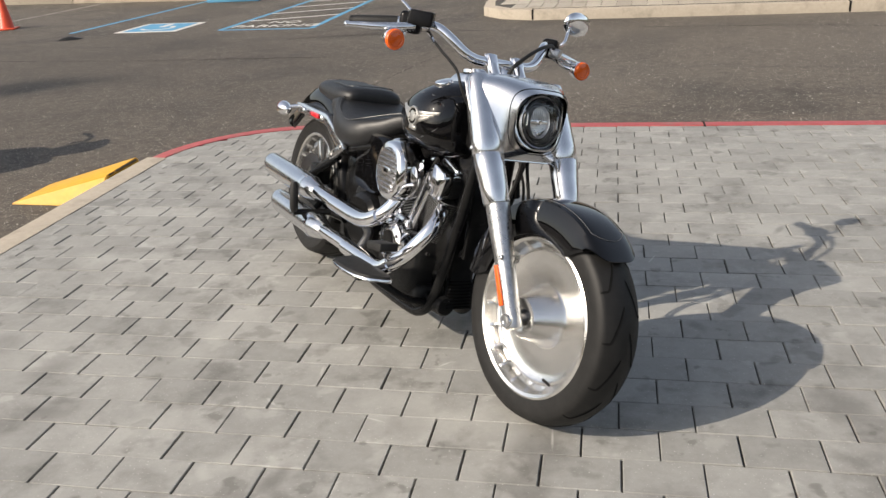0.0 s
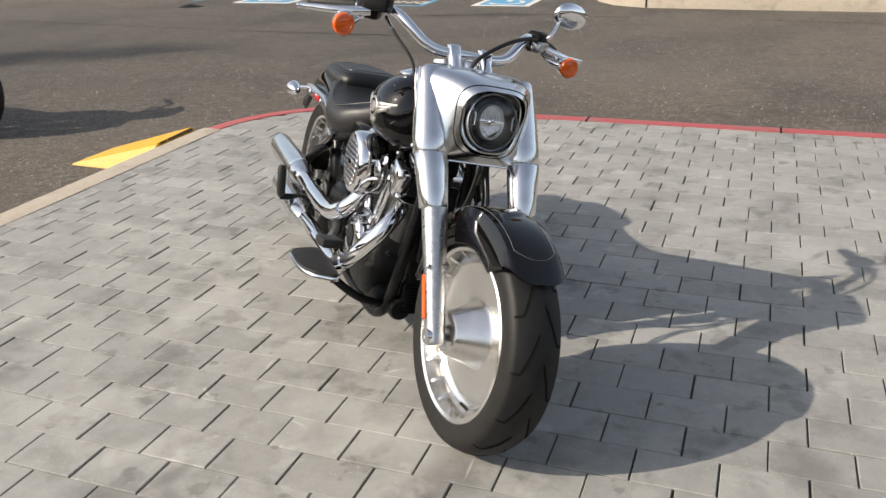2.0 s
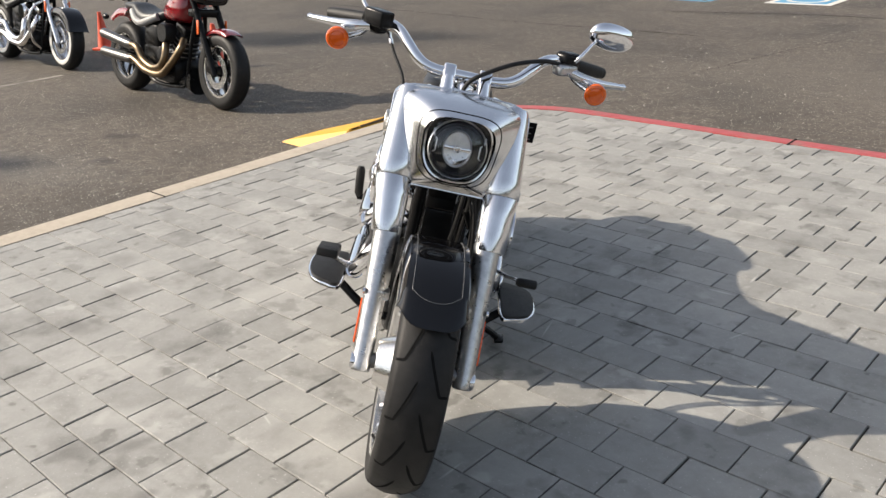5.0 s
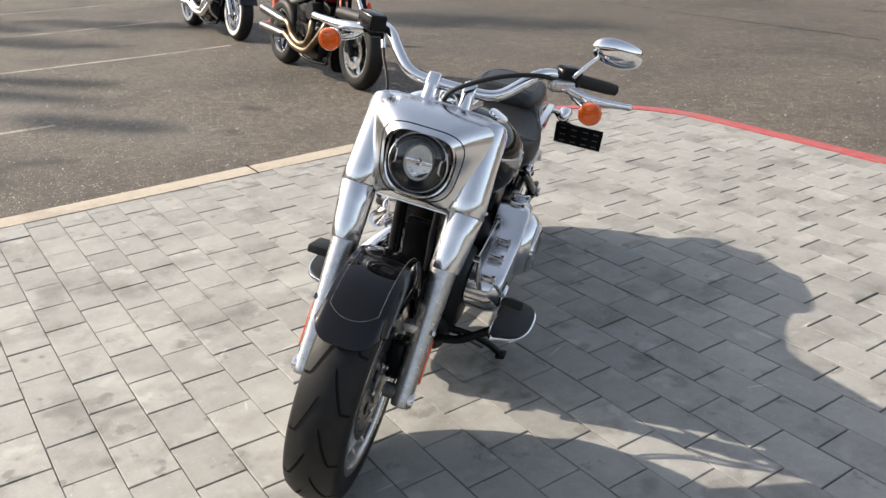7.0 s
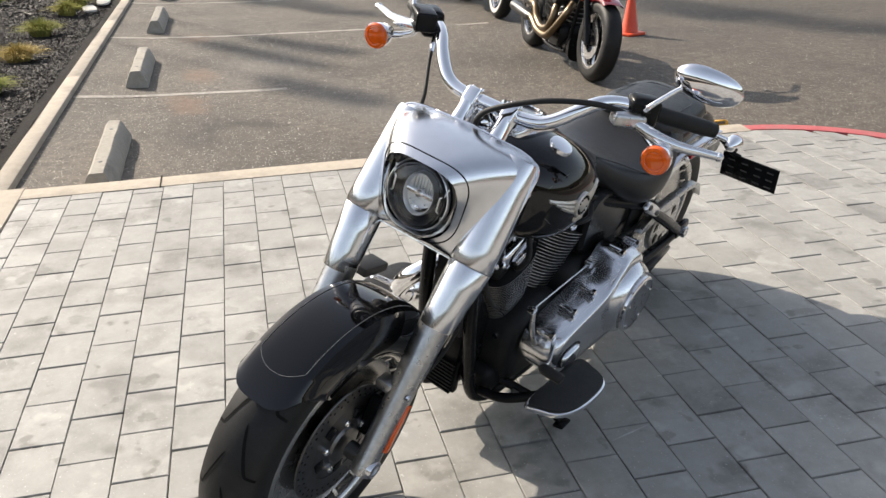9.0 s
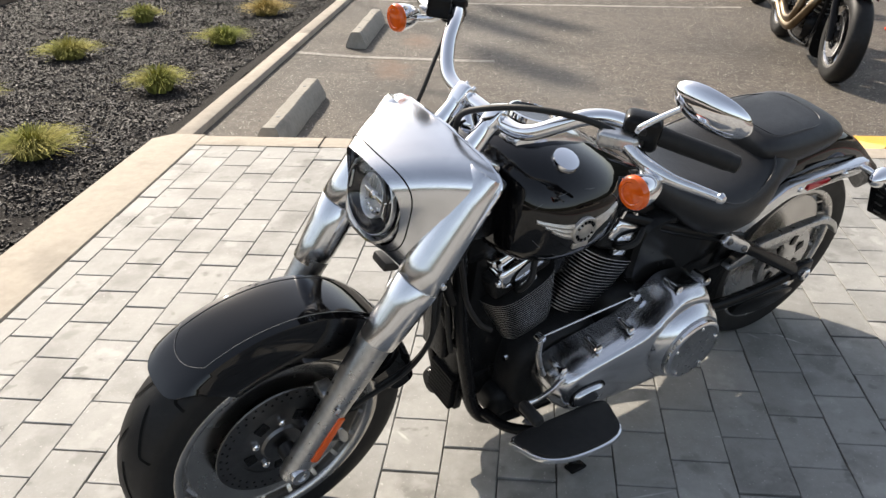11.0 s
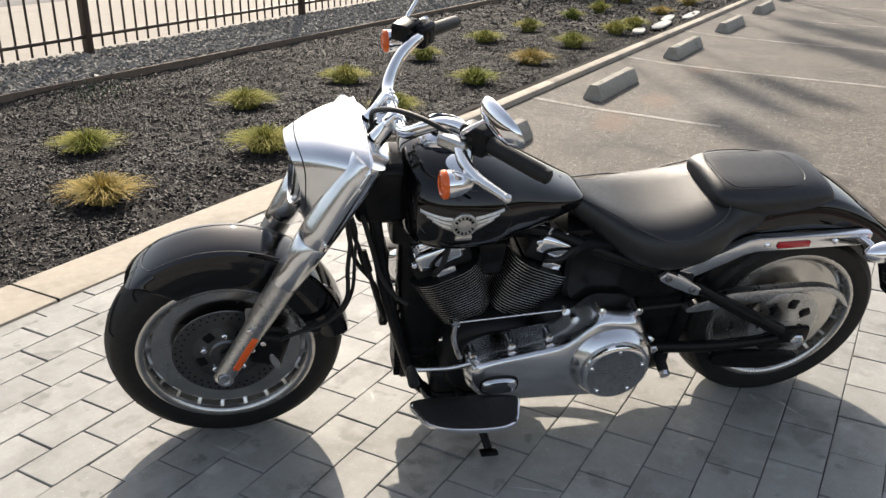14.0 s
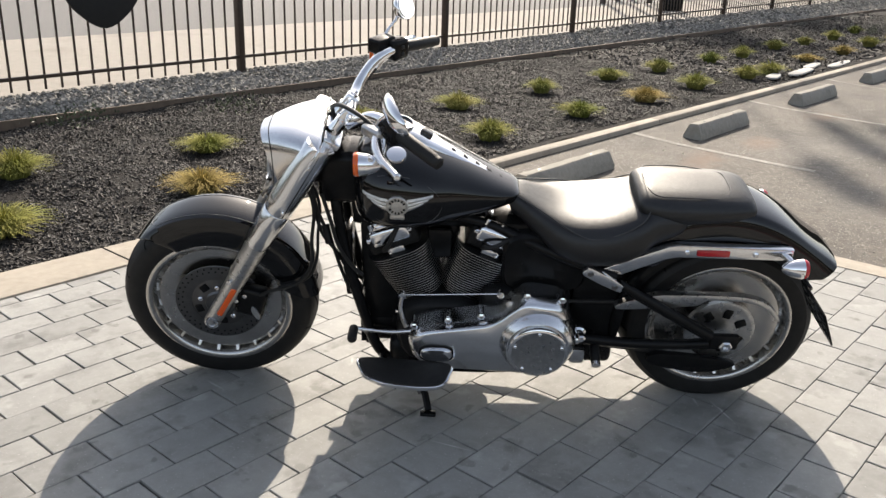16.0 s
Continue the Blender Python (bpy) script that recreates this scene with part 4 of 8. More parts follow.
# fork
for s, side in ((-1, "right"), (1, "left")):
    Y = s * 0.138
    front("fork_slider", tube([(*leg_at(-0.026, Y), 0.020), (*leg_at(-0.018, Y), 0.027), (*leg_at(0.03, Y), 0.028), (*leg_at(0.10, Y), 0.0285), (*leg_at(0.2, Y), 0.0315), (*leg_at(0.26, Y), 0.0345), (*leg_at(0.37, Y), 0.0375)], 0.028, 28, smooth=3), M["fork_alu"], "polished aluminium fork slider")
    rings = []
    for d, yy, r in ((0.350, 0.142, 0.0385), (0.352, 0.142, 0.0405), (0.40, 0.144, 0.0435), (0.45, 0.147, 0.0468), (0.503, 0.150, 0.050), (0.505, 0.150, 0.048)):
        c = leg_at(d, s * yy)
        slim = r - 0.55 * (r - 0.0385)
        rings.append([(c[0] + slim * math.cos(a) * 0.866, c[1] + r * math.sin(a), c[2] + slim * math.cos(a) * 0.5) for a in np.linspace(0, 2 * math.pi, 32, endpoint=False)])
    front("fork_cover", loft(rings), M["satin"], "satin chrome fork cover", angle=50)
    cap = lathe([(0.022, -0.01), (0.022, 0.012), (0.0205, 0.016), (0.0135, 0.016), (0.0125, 0.006), (0.0, 0.006)], 28)
    front("axle_cap", moved(cap, Matrix.Translation(leg_at(0.0, s * 0.152)) @ (Matrix.Identity(4) if s > 0 else Matrix.Rotation(math.pi, 4, "Z"))), M["satin"])
    front("axle_sleeve", cyl((FA[0], s * 0.085, FA[2]), (FA[0], s * 0.125, FA[2]), 0.021, 20), M["dark_alu"])
    # reflector on the outer side of the slider
    rb = box(-0.0095, 0.0095, -0.004, 0.004, 0.0, 0.122, 0.0035)
    front("side_reflector", moved(rb, Matrix.Translation(leg_at(0.045, s * 0.1675, -0.006)) @ Matrix.Rotation(-radians(RAKE), 4, "Y")), M["orange_refl"], "long orange side reflector")
    front("fender_bracket", moved(box(-0.02, 0.016, -0.03, 0.012, -0.012, 0.014, 0.005), Matrix.Translation(leg_at(0.185, s * 0.112, 0.012))), M["fork_alu"])
    front("bracket_bolt", moved(lathe([(0.008, 0), (0.008, 0.006), (0.004, 0.008), (0, 0.006)], 10), Matrix.Translation(leg_at(0.185, s * 0.165, 0.02)) @ (Matrix.Identity(4) if s > 0 else Matrix.Rotation(math.pi, 4, "Z"))), M["chrome"])
# brake caliper and hose, left side
front("brake_caliper", moved(box(-0.045, 0.05, -0.028, 0.03, -0.055, 0.055, 0.016, 3), Matrix.Translation((FA[0] - 0.118, 0.082, FA[2] + 0.03)) @ Matrix.Rotation(radians(-18), 4, "Y")), M["satin_black"], "black brake caliper")
front("caliper_inlay", moved(loft([oval(0, 0.0, 0, 0.012, 0.03, "y", 20), oval(0, 0.004, 0, 0.010, 0.028, "y", 20)]), Matrix.Translation((FA[0] - 0.128, 0.111, FA[2] - 0.005)) @ Matrix.Rotation(radians(20), 4, "Y")), M["alu"], "bare metal oval inlay")
for dx, dz in ((-0.07, 0.05), (-0.075, 0.10), (-0.10, 0.07)):
    front("caliper_bolt", moved(lathe([(0.008, 0), (0.008, 0.008), (0.004, 0.01), (0, 0.008)], 10), Matrix.Translation((FA[0] + dx, 0.112, FA[2] + dz))), M["chrome"])
front("brake_hose", tube([(1.395, 0.060, 0.845), (1.352, 0.070, 0.785), (1.335, 0.09, 0.71), (1.345, 0.11, 0.62), (1.35, 0.12, 0.53), (1.40, 0.115, 0.45), (1.50, 0.11, 0.41), (1.56, 0.10, 0.37)], 0.006, 8), M["rubber"], "black brake hose")
front("brake_hose", tube([(1.395, 0.035, 0.845), (1.345, 0.045, 0.79), (1.318, 0.07, 0.72), (1.325, 0.10, 0.64), (1.335, 0.11, 0.54), (1.375, 0.105, 0.46), (1.47, 0.10, 0.42)], 0.005, 8), M["rubber"], "black brake hose")

# front mudguard
front("front_fender", fender(0.350, 46, 172, 0.088, 0.085, tip=6.0, bow=11.0, centre=(FA[0], FA[2]), rr=lambda t: 0.347 + 0.009 * math.sin(math.pi * min(1, t * 1.25)) ** 0.8), M["black"], "gloss black front mudguard", angle=50)


def fender_line(u_of_t, a_of_t, n):
    pts = []
    for i in range(n + 1):
        t = i / n
        a = radians(a_of_t(t))
        k = abs(u_of_t(t))
        y = 0.088 * math.sin(k * math.pi / 2) ** 0.85 * (1 if u_of_t(t) > 0 else -1)
        tt = (a_of_t(t) - 46) / 126
        rr = 0.347 + 0.009 * math.sin(math.pi * min(1, tt * 1.25)) ** 0.8 - 0.020 * k * k + 0.0008
        pts.append((FA[0] + rr * math.cos(a), y, FA[2] + rr * math.sin(a)))
    return pts


stripe = fender_line(lambda t: -0.44, lambda t: 122 - 60 * t, 16) + fender_line(lambda t: -0.44 + 0.88 * t, lambda t: 62 - 5 * math.sin(math.pi * t), 14)[1:] + fender_line(lambda t: 0.44, lambda t: 62 + 60 * t, 16)[1:]
front("pinstripe", tube(stripe, 0.0008, 6, smooth=0), M["silver_line"], "thin silver pinstripe")

# headlamp nacelle: a satin shroud between the fork covers, drawn forward to the lamp


def nacelle_ring(t, n=72):
    """Cross-sections from the back edge (t=0) to the lamp opening (t=1)."""
    out = []
    for a in np.linspace(0, 2 * math.pi, n, endpoint=False):
        c, s = math.cos(a), math.sin(a)
        p = 13.0 - 10.2 * t ** 0.55
        u = math.copysign(abs(c) ** (2 / p), c)
        v = math.copysign(abs(s) ** (2 / p), s)
        k = t ** 0.95
        wide = 0.192 * (1 - k) + 0.096 * k
        wide *= 1 + 0.10 * k * v                                 # the opening is wider at its top
        top = Vector((1.292, 0, 0.996)).lerp(Vector((1.486, 0, 0.966)), t) + Vector((0, 0, 0.012 * math.sin(math.pi * t)))
        low = Vector((1.432, 0, 0.747)).lerp(Vector((1.470, 0, 0.781)), t)
        q = low.lerp(top, (v + 1) / 2)
        q.x -= 0.020 * k * abs(u) ** 2.5
        q.z -= 0.022 * abs(u) ** 3 * max(v, 0) * (1 - k)
        out.append((q.x, u * wide, q.z))
    return out


front("headlamp_nacelle", loft([nacelle_ring(t) for t in (0.0, 0.03, 0.08, 0.15, 0.22, 0.3, 0.45, 0.6, 0.75, 0.88, 0.96, 1.0)], caps=False), M["satin"], "satin chrome headlamp nacelle", angle=32)
front("nacelle_seam", tube(nacelle_ring(0.865) + nacelle_ring(0.865)[:1], 0.0016, 6, smooth=0), M["satin_black"], "dark seam round the lamp housing")
front("nacelle_edge", tube(nacelle_ring(0.0) + nacelle_ring(0.0)[:1], 0.0032, 8, smooth=0), M["chrome"], "bright rolled rear edge")
front("nacelle_back", loft([nacelle_ring(0.02), [(x - 0.004, y * 0.9, z) for x, y, z in nacelle_ring(0.0)]]), M["satin_black"])
for s in (-1, 1):
    Y = s * 0.150
    rings = []
    for d, r, ex in ((0.506, 0.0495, 0.0), (0.508, 0.0515, 0.0), (0.55, 0.0515, 0.003), (0.62, 0.0505, 0.008), (0.70, 0.048, 0.012), (0.752, 0.044, 0.014), (0.760, 0.040, 0.014)):
        cx, cy, cz = leg_at(d, Y - s * ex * 0.5)
        ring = []
        for a in np.linspace(0, 2 * math.pi, 32, endpoint=False):
            ahead = np.interp(d, (0.508, 0.57, 0.76), (1.0, 1.0, 0.85))        # the nacelle takes over the front half
            fx, fy = math.cos(a) * (0.0445 + ex if math.cos(a) < 0 else r * 0.85 * ahead), math.sin(a) * r
            ring.append((cx + fx * 0.866, cy + fy, cz + fx * 0.5))
        rings.append(ring)
    front("upper_fork_cover", loft(rings), M["satin"], "satin chrome upper fork cover", angle=50)
    for d in (0.53, 0.70):
        front("cover_screw", moved(lathe([(0.006, 0), (0.006, 0.003), (0.0035, 0.0045), (0, 0.003)], 12), Matrix.Translation(leg_at(d, s * (0.2005 if d < 0.6 else 0.191), -0.012)) @ (Matrix.Identity(4) if s > 0 else Matrix.Rotation(math.pi, 4, "Z"))), M["chrome"])
    front("cover_seam", tube([leg_at(0.51, s * 0.1975, -0.018), leg_at(0.6, s * 0.195, -0.020), leg_at(0.745, s * 0.184, -0.022)], 0.0012, 6), M["satin_black"], "dark seam")

# the lamp itself
TILT_L = Matrix.Translation((1.462, 0, 0.877)) @ Matrix.Rotation(radians(-8), 4, "Y") @ Matrix.Rotation(radians(-90), 4, "Z")     # local +y looks ahead


def lamp(name, bm, material, label="", k=0.95):
    return front(name, moved(bm, TILT_L @ Matrix.Diagonal((k, 1, k, 1))), material, label)


bez = []
for k, dy in ((1.05, -0.02), (1.055, 0.006), (1.035, 0.012), (0.985, 0.012), (0.94, -0.004), (0.93, -0.03)):
    ring = []
    for a in np.linspace(0, 2 * math.pi, 48, endpoint=False):
        c, s = math.cos(a), math.sin(a)
        u = math.copysign(abs(c) ** (2 / 2.7), c) * 0.088 * k
        v = math.copysign(abs(s) ** (2 / 2.7), s) * 0.086 * k
        u *= 1 + 0.09 * s
        ring.append((u, dy - 0.018 * abs(c) ** 2.5, v))
    bez.append(ring)
lamp("headlamp_bezel", loft(bez, caps=False), M["satin"], "satin chrome lamp surround", 1.0)
plate_rings = []
for k, dy in ((0.95, -0.012), (0.80, -0.006), (0.70, -0.004)):
    plate_rings.append([(math.copysign(abs(math.cos(a)) ** 0.74, math.cos(a)) * 0.088 * k * (1 + 0.09 * math.sin(a)), dy - 0.010 * abs(math.cos(a)) ** 2.5, math.copysign(abs(math.sin(a)) ** 0.74, math.sin(a)) * 0.086 * k) for a in np.linspace(0, 2 * math.pi, 48, endpoint=False)])
lamp("headlamp_plate", loft(plate_rings, caps=False), M["lamp_dark"], "black plate round the lamp", 1.0)
lamp("headlamp_ring", lathe([(0.084, -0.03), (0.080, -0.002), (0.075, 0.010), (0.072, 0.011), (0.069, 0.004)], 56), M["lamp_dark"], "gloss black lamp ring")
lamp("headlamp_trim", lathe([(0.0845, -0.004), (0.0835, 0.004), (0.081, 0.006), (0.079, 0.000)], 56), M["lamp_mirror"])
lamp("headlamp_bowl", lathe([(0.070, 0.004), (0.062, -0.012), (0.05, -0.02), (0, -0.02)], 48), M["lamp_dark"])
lamp("projector", moved(lathe([(0.049, -0.024), (0.049, -0.003), (0.047, 0.0), (0.044, -0.004), (0.042, -0.011), (0.028, -0.015), (0.0, -0.0165)], 40), Matrix.Diagonal((0.86, 1, 1.08, 1))), M["lamp_mirror"], "bright projector reflector")
lamp("projector_bar", box(-0.040, 0.040, -0.014, -0.004, -0.0045, 0.0055, 0.002), M["chrome"], "bright cross bar")
lamp("projector_hub", moved(lathe([(0.0105, -0.014), (0.0105, -0.003), (0.007, 0.001), (0, 0.002)], 20), Matrix.Translation((0, 0, 0.0005))), M["chrome"])
for k in range(9):
    x = -0.032 + 0.008 * k
    h = 0.048 * math.sqrt(1 - (x / 0.042) ** 2)
    lamp("reflector_rib", box(x - 0.0011, x + 0.0011, -0.0155, -0.0095, 0.006, h, 0.0008), M["lamp_mirror"])
lamp("lower_shade", moved(plate([(0.039 * math.cos(a), -0.006 + 0.040 * math.sin(a)) for a in np.linspace(math.pi * 1.1, 1.55 * math.pi, 12)], -0.0150, -0.0105, 0.001), Matrix.Identity(4)), M["lamp_dark"], "dark lower lamp shade")
for x, z, r in ((0.0, -0.036, 0.006), (-0.011, -0.033, 0.0035), (0.013, -0.030, 0.0045), (0.022, -0.022, 0.003), (-0.020, -0.020, 0.003)):
    lamp("lamp_facet", moved(lathe([(r, -0.011), (r, -0.008), (r * 0.6, -0.006), (0, -0.0055)], 10), Matrix.Translation((x, 0, z))), M["chrome"])
for s in (-1, 1):
    pts = [(s * 0.074, 0.0, 0.046), (s * 0.070, 0.006, 0.026), (s * 0.062, 0.010, 0.020), (s * 0.062, 0.010, -0.012), (s * 0.072, 0.004, -0.020), (s * 0.074, 0.0, -0.036)]
    lamp("light_guide", tube(pts, 0.0022, 6, smooth=0), M["lamp_mirror"], "bright light guide")
lamp("headlamp_glass", lathe([(0.0705, 0.008), (0.058, 0.015), (0.036, 0.019), (0, 0.021)], 40), M["lens"], "clear lamp glass").visible_shadow = False
lamp("side_marker", moved(box(-0.004, 0.004, -0.0, 0.006, -0.010, 0.010, 0.002), Matrix.Translation((0.094, 0.006, 0.055))), M["lamp_dark"])

# risers, clamp and handlebar
for s in (-1, 1):
    a, b = Vector((1.278, s * 0.052, 0.957)), Vector((1.214, s * 0.052, 1.034))
    front("riser", tube([(*a, 0.024), (*(a.lerp(b, 0.5)), 0.0205), (*(a.lerp(b, 0.72)), 0.0215)], 0.024, 24, smooth=4), M["chrome"], "chrome handlebar riser")
    front("riser_clamp", moved(box(-0.022, 0.022, -0.019, 0.019, -0.024, 0.024, 0.008, 3), Matrix.Translation((1.220, s * 0.052, 1.022)) @ Matrix.Rotation(radians(-38), 4, "Y")), M["chrome"])
    for q in (-0.012, 0.012):
        front("clamp_bolt", moved(cyl((0, 0, 0.022), (0, 0, 0.029), 0.005, 10), Matrix.Translation((1.220, s * 0.052 + q, 1.022)) @ Matrix.Rotation(radians(-38), 4, "Y")), M["chrome"])
front("top_clamp", moved(box(-0.03, 0.030, -0.120, 0.120, -0.012, 0.012, 0.008, 3), Matrix.Translation((1.268, 0, 0.958)) @ Matrix.Rotation(radians(-30), 4, "Y")), M["satin"])
front("ignition_cap", moved(lathe([(0.026, 0), (0.026, 0.012), (0.02, 0.02), (0, 0.018)], 24), Matrix.Translation((1.235, 0, 0.985)) @ Matrix.Rotation(radians(70), 4, "X")), M["chrome"])
bar = []
for s in (-1, 1):
    half = [(1.213, 0.0, 1.022), (1.213, s * 0.06, 1.022), (1.209, s * 0.11, 1.026), (1.198, s * 0.145, 1.041), (1.172, s * 0.182, 1.072), (1.142, s * 0.211, 1.096), (1.112, s * 0.242, 1.105), (1.086, s * 0.278, 1.103), (1.054, s * 0.320, 1.097)]
    bar.append(half)
front("handlebar", tube(bar[0][::-1] + bar[1][1:], 0.0158, 20, smooth=5), M["chrome"], "polished chrome handlebar")
for s, side in ((-1, "right"), (1, "left")):
    g0, g1 = Vector((1.056, s * 0.318, 1.097)), Vector((0.962, s * 0.424, 1.076))
    d = (g1 - g0).normalized()
    off = d * (0.008 if s > 0 else 0.0)                                # the left controls sit further out
    front("grip", tube([(*g0, 0.0185), (*g0.lerp(g1, 0.05), 0.019), (*g0.lerp(g1, 0.95), 0.0185), (*g1, 0.017)], 0.018, 18, smooth=0), M["rubber"], "black rubber grip")
    front("grip_end", tube([(*g1, 0.017), (*(g1 + d * 0.012), 0.017), (*(g1 + d * 0.016), 0.012)], 0.017, 18, smooth=0), M["rubber"])
    hm = Matrix.Translation(Vector((1.084, s * 0.288, 1.101)) + off) @ Matrix.Rotation(math.atan2(d.y, d.x), 4, "Z")
    front("switch_housing", moved(box(-0.036, 0.036, -0.027, 0.027, -0.034, 0.034, 0.015, 4), hm), M["satin_black"], "black switch housing")
    for q in (-0.012, 0.010):
        front("switch_button", moved(box(-0.008, 0.008, -0.03, 0.03, q - 0.007, q + 0.007, 0.003), hm), M["rubber"])
    # lever with its perch
    out = Vector((-d.y, d.x, 0)) * (1 if s < 0 else -1)                 # ahead of the bar
    out = out if out.x > 0 else -out
    out = out * 0.88 + Vector((0, 0, -0.42 if s > 0 else -0.22))                               # the levers hang ahead of and below the grips
    pv = Vector((1.108, s * 0.268, 1.101)) + out * 0.028 + off
    if s < 0:
        front("reservoir", moved(box(-0.044, 0.034, -0.027, 0.026, -0.022, 0.025, 0.007, 3), Matrix.Translation(pv + Vector((0.002, 0.0, 0.022))) @ Matrix.Rotation(math.atan2(d.y, d.x), 4, "Z")), M["satin_black"], "black brake fluid reservoir")
    else:
        front("lever_perch", moved(box(-0.046, 0.030, -0.020, 0.02, -0.017, 0.015, 0.009, 3), Matrix.Translation(pv) @ Matrix.Rotation(math.atan2(d.y, d.x), 4, "Z")), M["fork_alu"], "bare metal clutch lever perch")
    tip = Vector((1.060 if s > 0 else 1.035, s * 0.484, 1.063))
    root = pv + d * 0.012 + out * 0.010
    lv = [root] + [root.lerp(tip, q) + out * bow for q, bow in ((0.22, 0.016), (0.5, 0.018), (0.78, 0.008), (1.0, 0.0))]
    front("lever", tube([(*lv[0], 0.014), (*lv[1], 0.0145), (*lv[2], 0.012), (*lv[3], 0.010), (*lv[4], 0.0085)], 0.008, 12, smooth=5), M["satin"], "bright hand lever")
    front("lever_ball", moved(lathe([(0, -0.011), (0.0075, -0.008), (0.011, 0), (0.0075, 0.008), (0, 0.011)], 16), Matrix.Translation(lv[4])), M["satin"])
    # mirror
    mb = Vector((1.118, s * 0.306, 1.118)) + off
    mc = Vector((1.060, s * 0.408, 1.200))
    front("mirror_stem", tube([(*mb, 0.007), (*(mb + Vector((0.004, s * 0.012, 0.018))), 0.006), (*(mc + Vector((0.02, -s * 0.045, -0.018))), 0.005), (*(mc + Vector((0.012, -s * 0.01, 0.0))), 0.0055)], 0.006, 10, smooth=5), M["chrome"], "chrome mirror stem")
    mm = Matrix.Translation(mc) @ Matrix.Rotation(radians(s * 14), 4, "Z") @ Matrix.Rotation(radians(23), 4, "Y") @ Matrix.Rotation(radians(-s * 8), 4, "X")
    front("mirror_shell", moved(loft([oval(-0.004, 0, 0, 0.074, 0.0415, "x", 32, 2.3), oval(0.0, 0, 0, 0.076, 0.0435, "x", 32, 2.3), oval(0.011, 0, 0, 0.071, 0.040, "x", 32, 2.2), oval(0.022, 0, 0, 0.055, 0.030, "x", 32, 2.1), oval(0.030, 0, 0, 0.028, 0.014, "x", 32)]), mm), M["chrome"], "chrome oval mirror shell", angle=60)
    front("mirror_glass", moved(loft([oval(-0.0045, 0, 0, 0.067, 0.036, "x", 32, 2.3), oval(-0.0065, 0, 0, 0.066, 0.035, "x", 32, 2.3)]), mm), M["mirror"], "mirror glass")
    # turn signal
    sc = Vector((1.152, s * 0.384, 1.043))
    front("signal_stalk", tube([(1.098, s * 0.305, 1.085), (1.102, s * 0.325, 1.060), (1.110, s * 0.350, 1.048), (sc.x - 0.014, s * 0.377, 1.043)], 0.0085, 10), M["chrome"])
    front("signal_body", moved(lathe([(0.0, -0.052), (0.010, -0.048), (0.020, -0.034), (0.028, -0.014), (0.0315, 0.006), (0.0315, 0.012)], 32), Matrix.Translation(sc) @ Matrix.Rotation(radians(-90), 4, "Z")), M["chrome"], "chrome bullet signal body")
    front("signal_lens", moved(lathe([(0.0315, 0.0115), (0.0325, 0.013), (0.0325, 0.020), (0.029, 0.025), (0.022, 0.0265), (0.020, 0.024), (0.012, 0.026), (0, 0.027)], 32), Matrix.Translation(sc) @ Matrix.Rotation(radians(-90), 4, "Z")), M["amber"], "round amber signal lens")
# cables
front("clutch_cable", tube([(1.115, 0.290, 1.092), (1.17, 0.225, 1.108), (1.228, 0.13, 1.092), (1.262, 0.04, 1.048), (1.268, 0.0, 1.01), (1.262, -0.01, 0.95)], 0.0065, 10), M["rubber"], "black clutch cable")
front("brake_line", tube([(1.120, -0.245, 1.085), (1.165, -0.220, 1.04), (1.222, -0.18, 0.985), (1.25, -0.165, 0.93), (1.26, -0.12, 0.86)], 0.0048, 10), M["rubber"], "black brake line")
front("brake_line_end", cyl((1.122, -0.244, 1.083), (1.148, -0.229, 1.055), 0.0062, 8), M["chrome"])

# ---- fuel tank, console, seat ----


def tank_ring(x, wide, top, low, belly, n=40):
    """Across the tank at x: half width, top and bottom heights, and the height of its widest point."""
    ring = []
    for a in np.linspace(0, 2 * math.pi, n, endpoint=False):
        c, s = math.cos(a), math.sin(a)
        y = math.copysign(abs(c) ** 0.85, c) * wide
        z = belly + (top - belly) * max(s, 0) ** 0.92 if s >= 0 else belly - (belly - low) * (-s) ** 0.55
        ring.append((x, y, z))
    return ring


TANK = [(1.202, 0.040, 0.860, 0.770, 0.815), (1.199, 0.085, 0.895, 0.728, 0.805), (1.188, 0.118, 0.918, 0.706, 0.800), (1.16, 0.148, 0.937, 0.692, 0.800), (1.11, 0.168, 0.948, 0.684, 0.802), (1.04, 0.172, 0.944, 0.682, 0.804),
        (0.96, 0.160, 0.918, 0.686, 0.800), (0.88, 0.136, 0.880, 0.698, 0.790), (0.80, 0.106, 0.838, 0.716, 0.778), (0.74, 0.080, 0.806, 0.734, 0.768), (0.705, 0.060, 0.788, 0.744, 0.764), (0.69, 0.035, 0.776, 0.752, 0.762)]
TANK = [(x, w * (1.24 if x > 0.9 else 1.16), t, l, b + 0.012) for x, w, t, l, b in TANK]
tk = [np.array(p) for p in smooth_path(TANK, 3)]
part("fuel_tank", loft([tank_ring(*p) for p in tk]), M["black"], bike, "gloss black teardrop fuel tank", angle=60)


def tank_side(x, z):
    """Half width of the tank's side at x and height z."""
    w, t, l, b = [np.interp(x, [p[0] for p in TANK][::-1], [p[i] for p in TANK][::-1]) for i in (1, 2, 3, 4)]
    if z >= b:
        s = min(1, (z - b) / (t - b)) ** (1 / 0.92)
    else:
        s = min(1, (b - z) / (b - l)) ** (1 / 0.55)
    return w * max(0.0, math.sqrt(max(0, 1 - s * s))) ** 0.85


